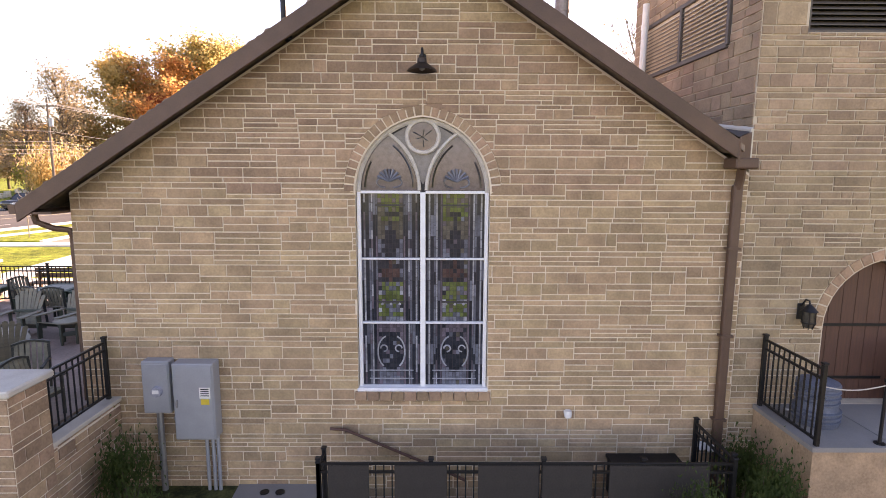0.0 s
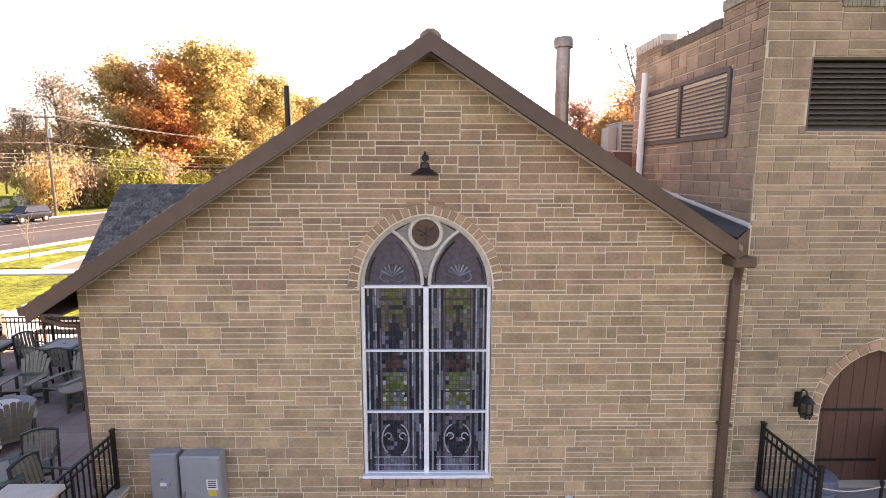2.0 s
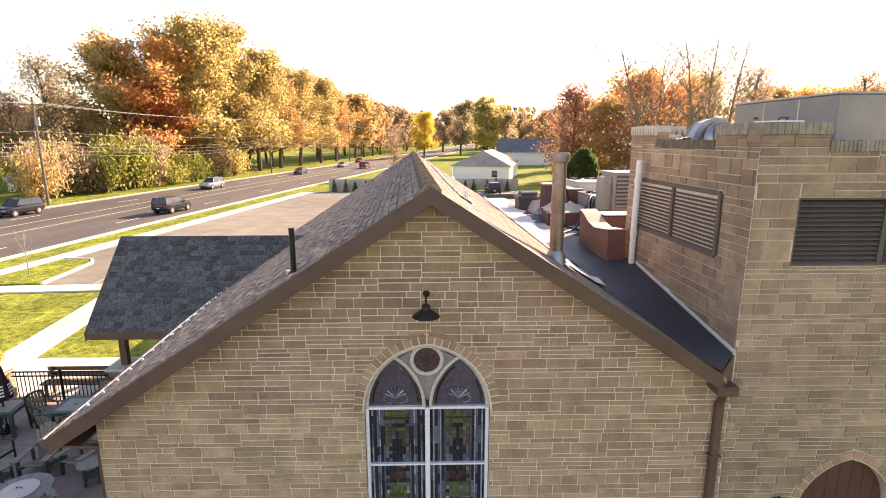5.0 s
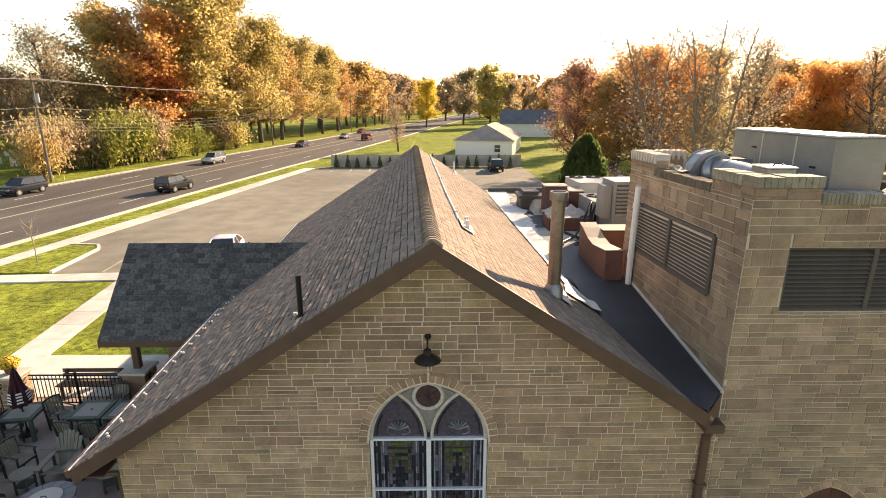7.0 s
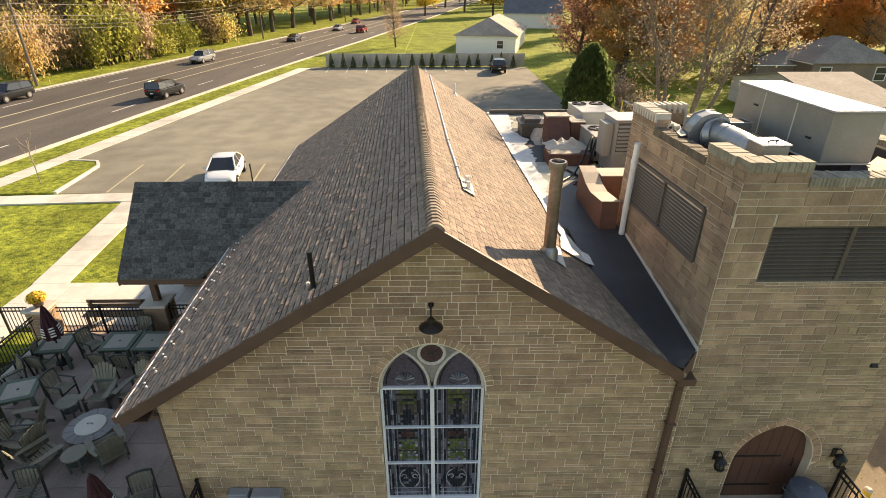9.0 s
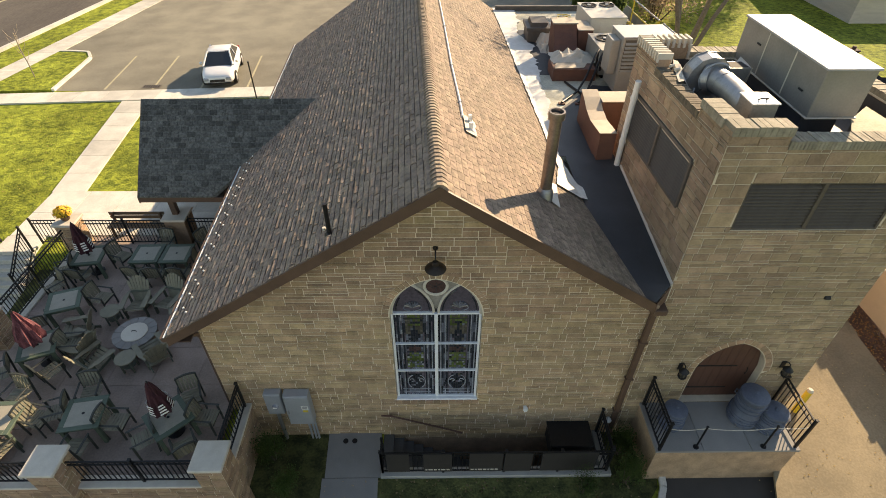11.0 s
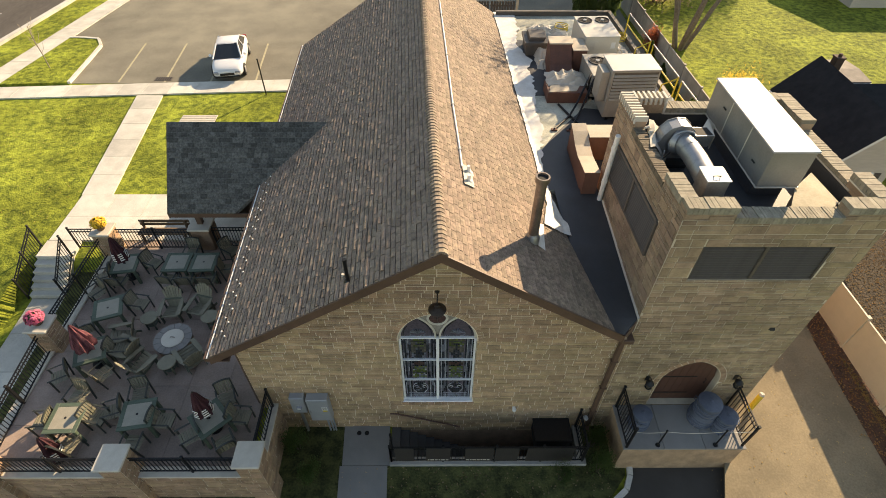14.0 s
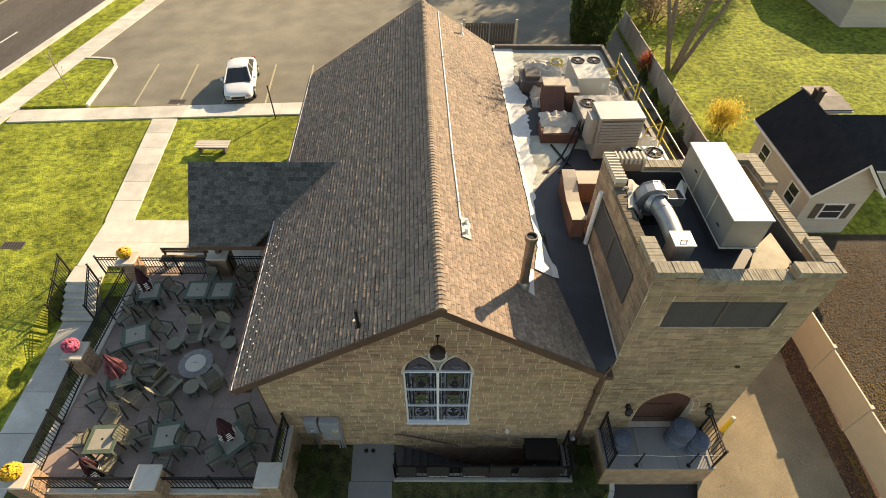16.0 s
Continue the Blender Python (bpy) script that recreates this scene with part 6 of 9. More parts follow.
MAROON = mat("maroon_canvas", (0.062, 0.015, 0.022), (0.04, 0.01, 0.015), 0.85, scale=5, fine=70, bump=0.3)
PINKSTRIPE = mat("faded_pink_canvas", (0.21, 0.07, 0.085), (0.07, 0.018, 0.026), 0.85, scale=5, fine=30, bump=0.3, stretch=(3, 3, 0.5), crisp=0.15)


def table(x, y, turn, proto=[None]):
    """Square patio table: green border, tan middle, four legs."""
    if proto[0]:
        return copy_thing(proto[0], pose(x, y, PZ, 0, 0, turn))
    ob = thing("patio_table", "square patio table with green rim and tan top", "table", "patio tables", (x, y, PZ), turn)
    s, h = 0.47, 0.74
    for k in range(4):
        m = pose(0, 0, 0, 0, 0, 90 * k)
        part("rim_board", Geo().box((-s, -s, h - 0.035), (s - 0.13, -s + 0.125, h), 0.006, m), TABLE_G, ob)
        part("leg", Geo().box((s - 0.13, -s + 0.03, 0), (s - 0.04, -s + 0.12, h - 0.035), 0.008, m), TABLE_G, ob)
        part("apron", Geo().box((-s + 0.08, -s + 0.06, h - 0.13), (s - 0.08, -s + 0.085, h - 0.036), 0.004, m), TABLE_G, ob)
    part("top_panel", Geo().box((-s + 0.128, -s + 0.128, h - 0.03), (s - 0.128, s - 0.128, h - 0.001), 0.004), TABLE_T, ob, "tan top panel")
    part("umbrella_ring", Geo().lathe([(0.035, h - 0.002), (0.035, h + 0.006), (0.02, h + 0.006)], 12), BLACK, ob)
    proto[0] = ob
    return ob


CHAIR_FRAME = mat("dark_chair_frame", (0.045, 0.05, 0.042), (0.03, 0.033, 0.028), 0.5, scale=8, fine=50, bump=0.05)


def dining_chair(x, y, turn, proto=[None]):
    if proto[0]:
        return copy_thing(proto[0], pose(x, y, PZ, 0, 0, turn))
    m = POLY
    ob = thing("patio_chair", "slatted outdoor armchair with a curved top rail", "chair", "patio chairs", (x, y, PZ), turn)
    for sx in (-1, 1):
        part("front_leg", Geo().box((sx * 0.24 - 0.017, -0.24, 0), (sx * 0.24 + 0.017, -0.19, 0.62), 0.006), CHAIR_FRAME, ob)
        part("back_leg", Geo().slab([(sx * 0.24 - 0.017, 0.20, 0), (sx * 0.24 + 0.017, 0.20, 0), (sx * 0.24 + 0.017, 0.30, 0.86), (sx * 0.24 - 0.017, 0.30, 0.86)], (0, 0.045, 0)), CHAIR_FRAME, ob)
        part("arm", Geo().box((sx * 0.25 - 0.026, -0.27, 0.62), (sx * 0.25 + 0.026, 0.26, 0.645), 0.008), CHAIR_FRAME, ob)
    for i in range(6):
        yy = -0.24 + 0.078 * i
        part("seat_slat", Geo().box((-0.24, yy, 0.41), (0.24, yy + 0.065, 0.43), 0.005), m, ob)
    for i in range(6):
        xx = -0.2 + 0.08 * i
        hh = 0.88 + 0.05 * (1 - ((i - 2.5) / 2.5) ** 2)
        part("back_slat", Geo().slab([(xx - 0.028, 0.22, 0.45), (xx + 0.028, 0.22, 0.45), (xx + 0.028, 0.32, hh), (xx - 0.028, 0.32, hh)], (0, 0.02, 0)), m, ob)
    pts = [(-0.26 + 0.52 * i / 8, 0.88 + 0.06 * math.sin(math.pi * i / 8)) for i in range(9)]
    part("top_rail", Geo().slab([(a, 0.30, b + 0.018) for a, b in pts] + [(a, 0.30, b - 0.018) for a, b in reversed(pts)], (0, 0.045, 0)), CHAIR_FRAME, ob)
    part("seat_rail", Geo().box((-0.24, -0.23, 0.35), (0.24, -0.20, 0.408), 0.004), CHAIR_FRAME, ob)
    proto[0] = ob
    return ob


def adirondack(x, y, turn, proto=[None]):
    """Low fan-backed chair; it faces its own minus y."""
    if proto[0]:
        return copy_thing(proto[0], pose(x, y, PZ, 0, 0, turn))
    ob = thing("adirondack_chair", "fan-backed adirondack chair with wide arms", "chair", "chairs round the fire pit", (x, y, PZ), turn)
    for sx in (-1, 1):
        part("side_rail", Geo().slab([(sx * 0.27, -0.42, 0.30), (sx * 0.27, -0.42, 0.38), (sx * 0.27, 0.40, 0.14), (sx * 0.27, 0.40, 0.05)], (0.025, 0, 0)), POLYG, ob)
        part("front_leg", Geo().box((sx * 0.31 - 0.02, -0.42, 0), (sx * 0.31 + 0.02, -0.32, 0.52), 0.006), POLYG, ob)
        part("back_leg", Geo().box((sx * 0.31 - 0.02, 0.12, 0), (sx * 0.31 + 0.02, 0.2, 0.52), 0.006), POLYG, ob)
        part("arm", Geo().slab([(sx * 0.24, -0.48, 0.52), (sx * 0.40, -0.48, 0.52), (sx * 0.40, 0.05, 0.52), (sx * 0.33, 0.30, 0.52), (sx * 0.27, 0.30, 0.52)], (0, 0, 0.025)), POLY, ob)
    for i in range(7):
        f = i / 6
        yy, zz = -0.44 + 0.62 * f, 0.385 - 0.19 * f
        part("seat_slat", Geo().slab([(-0.27, yy, zz), (0.27, yy, zz), (0.27, yy + 0.085, zz - 0.026), (-0.27, yy + 0.085, zz - 0.026)], (0, 0, 0.02)), POLY, ob)
    for i in range(7):
        a = (i - 3) / 3
        b0, b1, hh = a * 0.17, a * 0.29, 1.02 - 0.16 * a * a
        y0, y1 = 0.17, 0.17 + 0.36 * (hh - 0.2)
        part("back_slat", Geo().slab([(b0 - 0.03, y0, 0.2), (b0 + 0.03, y0, 0.2), (b1 + 0.042, y1, hh - 0.02), (b1, y1 + 0.005, hh), (b1 - 0.042, y1, hh - 0.02)], (0, 0.02, 0)), POLY, ob)
    part("back_brace", Geo().box((-0.3, 0.26, 0.49), (0.3, 0.30, 0.55), 0.006), POLYG, ob)
    proto[0] = ob
    return ob


def round_table(x, y, proto=[None]):
    if proto[0]:
        return copy_thing(proto[0], pose(x, y, PZ, 0, 0, 31 * x))
    ob = thing("side_table", "small round slatted side table", "table", "round side tables", (x, y, PZ))
    part("top", Geo().lathe([(0.27, 0.48), (0.285, 0.49), (0.285, 0.51), (0.275, 0.52)], 24), POLY, ob, smooth=True)
    for k in range(4):
        m = pose(0, 0, 0, 0, 0, 45 + 90 * k)
        part("leg", Geo().box((0.17, -0.025, 0), (0.22, 0.025, 0.48), 0.006, m), POLYG, ob)
    part("shelf", Geo().cyl((0, 0, 0.2), (0, 0, 0.22), 0.18, 0.18, 18), POLYG, ob)
    proto[0] = ob
    return ob


def umbrella(x, y, cloth, label, spread=0.17, marks=True, h=2.05, turn=0.0):
    ob = thing("patio_umbrella", label, "umbrella", "closed patio umbrellas", (x, y, PZ), turn)
    part("pole", Geo().cyl((0, 0, 0.005), (0, 0, h), 0.02, 0.02, 8), BLACK, ob)
    part("base", Geo().lathe([(0.22, 0.0), (0.22, 0.04), (0.06, 0.08), (0.03, 0.22)], 18), BLACK, ob, smooth=True)
    g, n = Geo(), 24
    rings = [(0.03, h), (0.07, h - 0.12), (0.11, h - 0.3), (spread * 0.85, h - 0.6), (spread * 1.1, h - 0.95), (spread * 0.95, h - 1.12)]
    for r, z in rings:
        for i in range(n):
            a = 2 * math.pi * i / n
            rr = r * (1 + 0.28 * math.cos(8 * a + z * 2))
            g.v.append((rr * math.cos(a), rr * math.sin(a), z))
    for s in range(len(rings) - 1):
        for i in range(n):
            j = (i + 1) % n
            g.f.append((s * n + i, s * n + j, (s + 1) * n + j, (s + 1) * n + i))
    part("canopy", g, cloth, ob, smooth=True)
    part("finial", Geo().lathe([(0.012, h), (0.025, h + 0.03), (0.008, h + 0.06)], 8), BLACK, ob)
    part("strap", Geo().lathe([(0.125, h - 0.44), (0.13, h - 0.42), (0.12, h - 0.40)], 16), cloth, ob)
    if marks:
        rg2 = random.Random(int(x * 7))
        for k in range(6):
            a = radians(250 + 60 * k)
            for q in range(4):
                z = h - 0.70 - 0.085 * q
                r = spread * (1.16 + 0.06 * q)
                w = rg2.uniform(0.10, 0.19)
                t = Vector((-math.sin(a), math.cos(a), 0))
                o = Vector((r * math.cos(a), r * math.sin(a), z))
                part("print", Geo().slab([o - t * w / 2, o + t * w / 2, o + t * w / 2 + Vector((0, 0, 0.05)), o - t * w / 2 + Vector((0, 0, 0.05))], (0.004 * math.cos(a), 0.004 * math.sin(a), 0)), WHITE, ob, "white printed bars")
    return ob


TABLES = [(-11.5, 5.26, 8), (-9.62, 5.33, 2), (-8.64, 5.33, 2), (-11.22, 3.2, 20), (-11.02, 1.48, 22), (-10.66, -0.78, 2), (-8.66, -0.67, 9), (-6.54, -0.8, 44)]
for x, y, a in TABLES:
    table(x, y, a)
CHAIRS = [(-12.25, 4.85, -70), (-11.55, 4.65, 175), (-10.67, 5.55, 70), (-9.8, 4.75, 175), (-9.15, 4.7, 185), (-8.35, 4.7, 178), (-7.75, 5.3, 100), (-7.95, 6.2, 60), (-9.4, 6.1, 0),
          (-12.15, 4.1, -35), (-11.75, 2.55, 215), (-10.4, 3.6, 80), (-11.75, 0.75, -60), (-10.45, 0.85, 150), (-10.3, 1.75, 95), (-11.5, -0.75, -85), (-10.85, 0.05, -10), (-9.95, -0.62, 78), (-10.4, -1.42, 165),
          (-9.6, -0.42, -70), (-9.0, 0.12, 12), (-7.95, -0.72, 88), (-8.6, -1.4, 178), (-7.1, -1.2, -55), (-5.75, -0.62, 85), (-6.0, -1.4, 215), (-6.35, 0.0, 25)]
for x, y, a in CHAIRS:
    dining_chair(x, y, a)
for x, y in ((-9.82, 2.96), (-7.79, 3.01), (-8.58, 1.2)):
    round_table(x, y)
for x, y, a in ((-10.45, 2.35, -75), (-9.25, 3.5, 5), (-8.3, 3.6, -14), (-7.95, 1.5, 225), (-9.5, 1.2, 150), (-10.1, 1.75, -110)):
    adirondack(x, y, a)
for x, y, c, l, mk in ((-11.5, 5.26, MAROON, "closed maroon umbrella with white print over a table", True), (-11.02, 1.48, PINKSTRIPE, "closed dusty red umbrella over a table", False),
                       (-6.61, -0.73, MAROON, "closed maroon umbrella with white print over a table", True), (-10.75, -1.6, MAROON, "short closed maroon umbrella by the fence", True)):
    umbrella(x, y, c, l, 0.2 if mk else 0.26, mk, 1.2 if y < -1.5 else 2.05)


def fire_pit():
    ob = thing("fire_pit", "round stone fire pit with a pale metal lid", "fire pit", at=(-8.75, 2.15, PZ))
    n = 14
    for k in range(2):
        for i in range(n):
            a0, a1 = 2 * math.pi * (i + k * 0.5) / n + 0.012, 2 * math.pi * (i + 1 + k * 0.5) / n - 0.012
            g = Geo().slab([(r * math.cos(a), r * math.sin(a), 0.2 * k) for r, a in ((0.36, a0), (0.56, a0), (0.56, (a0 + a1) / 2), (0.56, a1), (0.36, a1))], (0, 0, 0.19))
            part("block", g, STONE, ob)
    for i in range(n):
        a0, a1 = 2 * math.pi * i / n + 0.01, 2 * math.pi * (i + 1) / n - 0.01
        g = Geo().slab([(r * math.cos(a), r * math.sin(a), 0.39) for r, a in ((0.35, a0), (0.60, a0), (0.61, (a0 + a1) / 2), (0.60, a1), (0.35, a1))], (0, 0, 0.06))
        part("cap_stone", g, GREY_CONC, ob)
    part("lid", Geo().lathe([(0.36, 0.45), (0.36, 0.475), (0.34, 0.485), (0.05, 0.495)], 32), SHEET, ob, "pale metal lid", smooth=True)
    part("lid_handle", Geo().tube([(-0.07, 0, 0.49), (-0.05, 0, 0.53), (0.05, 0, 0.53), (0.07, 0, 0.49)], 0.01, 6), BLACK, ob)


fire_pit()


def petals(r, count, rg3, size):
    g = Geo()
    for _ in range(count):
        d = Vector((rg3.gauss(0, 1), rg3.gauss(0, 1), abs(rg3.gauss(0, 0.8)))).normalized()
        o = d * r * rg3.uniform(0.8, 1.03)
        u = d.orthogonal().normalized()
        v = d.cross(u)
        s = size * rg3.uniform(0.7, 1.2)
        g.face([o + u * s, o + v * s, o - u * s + d * s * 0.5, o - v * s])
    return g


def flower_pot(x, y, z, colour, label):
    rg3 = random.Random(int(x * 31 + y))
    ob = thing("flower_pot", label, "flowers", "flowers on the piers", (x, y, z))
    part("pot", Geo().lathe([(0.11, 0), (0.13, 0.02), (0.17, 0.2), (0.18, 0.22), (0.15, 0.22)], 18), FASCIA, ob, smooth=True)
    part("foliage", petals(0.25, 260, rg3, 0.05), LEAFGREEN, ob, at=(0, 0, 0.24))
    part("blossom", petals(0.29, 480, rg3, 0.035), colour, ob, at=(0, 0, 0.25))


LEAFGREEN = mat("dark_green_leaf", (0.035, 0.06, 0.018), (0.022, 0.04, 0.012), 0.7, scale=3, fine=30, bump=0, island=0.3)
MUM_Y = mat("yellow_mum", (0.75, 0.48, 0.03), (0.6, 0.34, 0.02), 0.7, scale=8, bump=0, island=0.2)
MUM_P = mat("pink_mum", (0.62, 0.13, 0.22), (0.48, 0.08, 0.16), 0.7, scale=8, bump=0, island=0.2)
flower_pot(-12.75, 6.6, 2.66, MUM_Y, "round yellow chrysanthemum in a pot")
flower_pot(-12.75, 2.2, 2.66, MUM_P, "round pink chrysanthemum in a pot")
flower_pot(-12.35, -2.1, 2.66, MUM_Y, "round yellow chrysanthemum in a pot")

ob = thing("wood_bench", "weathered brown plank bench behind the patio fence", "bench", at=(-10.9, 7.25, 1.468))
for k in range(3):
    part("seat_plank", Geo().box((-1.0, -0.2 + 0.14 * k, 0.42), (1.0, -0.07 + 0.14 * k, 0.46), 0.006), BENCHWOOD, ob)
for k in range(2):
    part("back_plank", Geo().box((-1.0, 0.24, 0.55 + 0.16 * k), (1.0, 0.27, 0.68 + 0.16 * k), 0.006), BENCHWOOD, ob)
for x in (-0.85, 0.85):
    part("leg", Geo().box((x - 0.04, -0.18, 0), (x + 0.04, -0.1, 0.42), 0.006), BENCHWOOD, ob)
    part("leg", Geo().box((x - 0.04, 0.16, 0), (x + 0.04, 0.24, 0.86), 0.006), BENCHWOOD, ob)

# string lights along the eave
for i in range(34):
    v = 0.05 + 0.225 * i
    p = slope_point(EAVE_L + (0.24 if i % 2 else 0.40), v, 0, 0.06)
    ob = thing("string_bulb", "small white bulb of the roof string lights", "light bulb", "string lights on the roof edge", p)
    part("socket", Geo().cyl((0, 0, -0.045), (0, 0, 0.0), 0.015, 0.015, 8), BLACK, ob)
    part("bulb", Geo().lathe([(0.015, 0.0), (0.024, 0.02), (0.022, 0.04), (0.008, 0.05)], 10), WHITE, ob, smooth=True)
wire = Geo().tube([slope_point(EAVE_L + (0.24 if i % 2 else 0.40), 0.05 + 0.225 * i, 0, 0.045) for i in range(34)], 0.006, 4)
tagged(part("light_wire", wire, BLACK), "black wire of the string lights along the roof edge", "wire")


# ---- things on the roofs ----
def flue(x, y, z0, z1):
    ob = thing("metal_flue", "tall weathered steel flue pipe with a capped top", "flue", at=(x, y, z0))
    h = z1 - z0
    part("pipe", Geo().lathe([(0.125, 0.0), (0.125, h * 0.5), (0.132, h * 0.5), (0.132, h * 0.52), (0.125, h * 0.52), (0.125, h - 0.16)], 22), FLUE, ob, smooth=True)
    part("collar", Geo().lathe([(0.19, -0.16), (0.18, 0.12), (0.14, 0.2), (0.128, 0.22)], 22), GALV, ob, "pale steel storm collar", smooth=True)
    part("cap", Geo().lathe([(0.125, h - 0.17), (0.165, h - 0.16), (0.175, h - 0.04), (0.165, h), (0.13, h), (0.12, h - 0.06)], 22), FLUE, ob, "ribbed top collar", smooth=True)
    part("opening", Geo().cyl((0, 0, h - 0.05), (0, 0, h - 0.045), 0.12, 0.12, 18), DARK, ob)


flue(2.41, 1.62, 6.98, 8.98)
ob = thing("vent_stack", "thin black vent pipe on the shingles", "vent pipe", at=(-2.05, 0.04, 7.17))
part("pipe", Geo().cyl((0, 0, -0.05), (0, 0, 0.74), 0.045, 0.045, 12), BLACK, ob)
part("boot", Geo().lathe([(0.12, -0.08), (0.10, 0.02), (0.055, 0.07)], 14), BLACK, ob, smooth=True)
ob = thing("vent_stack", "dark thin post standing on the far slope", "vent pipe", at=(-2.2, 0.25, 7.1))
part("pipe", Geo().cyl((0, 0, -0.05), (0, 0, 0.06), 0.03, 0.03, 10), LIMESTONE, ob)
part("cap", Geo().cyl((0, 0, 0.06), (0, 0, 0.09), 0.04, 0.035, 10), LIMESTONE, ob)
for x, y, h in ((0.80, 3.08, 0.22), (0.80, 2.68, 0.22), (1.02, 16.9, 0.5)):
    ob = thing("roof_vent", "short white plastic vent pipe on the shingles", "vent pipe", "white roof vents", (x, y, roof_z(x + SHEAR * y)))
    part("pipe", Geo().cyl((0, 0, -0.05), (0, 0, h), 0.045, 0.045, 12), WHITE, ob)
    part("boot", Geo().lathe([(0.15, -0.1), (0.12, 0.0), (0.055, 0.07)], 14), WHITE, ob, smooth=True)
vp = [(0.80, 2.45), (1.06, 2.48), (1.04, 3.25), (0.80, 3.28)]
ob = thing("vent_plate", "pale sealed flashing plate round two roof vents", "flashing", at=(0, 0, 0))
part("plate", Geo().slab([slope_point(u, v, 0, 0.05) for u, v in vp], (0, 0, 0.012)), LIMESTONE, ob)
ob = thing("roof_conduit", "thin pale conduit running along the ridge", "conduit", at=(0, 0, 0))
pts = [Vector((x, y, roof_z(x + SHEAR * y) + 0.04)) for x, y in ((0.63, 3.15), (0.60, 3.9), (0.45, 6.2), (0.3, 9.5), (0.12, 13.0), (-0.1, 17.6))]
part("pipe", Geo().tube(pts, 0.03, 7), WHITE, ob, smooth=True)
for p in pts[1:-1]:
    part("clip", Geo().box((p.x - 0.05, p.y - 0.02, p.z - 0.05), (p.x + 0.05, p.y + 0.02, p.z + 0.035), 0.004), GALV, ob)
ob = thing("drain_pipe", "white plastic pipe fixed to the tower's side", "pipe", at=(4.74, 3.9, 6.36))
part("pipe", Geo().tube([(0, 0, 0), (-0.02, -0.05, 0.6), (-0.09, -0.3, 2.4)], 0.07, 12), WHITE, ob, smooth=True)
for z in (0.7, 1.9):
    part("coupling", Geo().cyl((-0.03 * z, -0.11 * z + 0.02, z), (-0.03 * z - 0.003, -0.11 * z + 0.01, z + 0.09), 0.082, 0.082, 12), WHITE, ob)


def tower_unit():
    ob = thing("air_handler", "large sheet-steel air handler with a pale flat top", "air handler", at=(7.48, 2.70, 8.62))
    part("pedestal", Geo().box((-0.36, -1.3, 0), (0.36, 1.35, 0.44)), MEMBRANE, ob, "black pedestal")
    part("casing", Geo().box((-0.47, -1.56, 0.44), (0.47, 1.58, 1.34), 0.015), CASING, ob)
    part("top", Geo().box((-0.50, -1.59, 1.34), (0.50, 1.61, 1.38), 0.01), PALE_TOP, ob, "pale flat top sheet")
    for y in (-0.55, 0.5):
        part("seam", Geo().box((-0.48, y - 0.015, 0.46), (-0.471, y + 0.015, 1.32)), SHEET, ob)
    for y, z in ((-1.1, 0.78), (0.75, 1.0)):
        part("handle", Geo().box((-0.50, y - 0.07, z), (-0.472, y + 0.07, z + 0.035), 0.006), BLACK, ob)
    part("skirt", Geo().box((-0.485, -1.575, 0.41), (0.485, 1.595, 0.44), 0.006), SHEET, ob)


tower_unit()


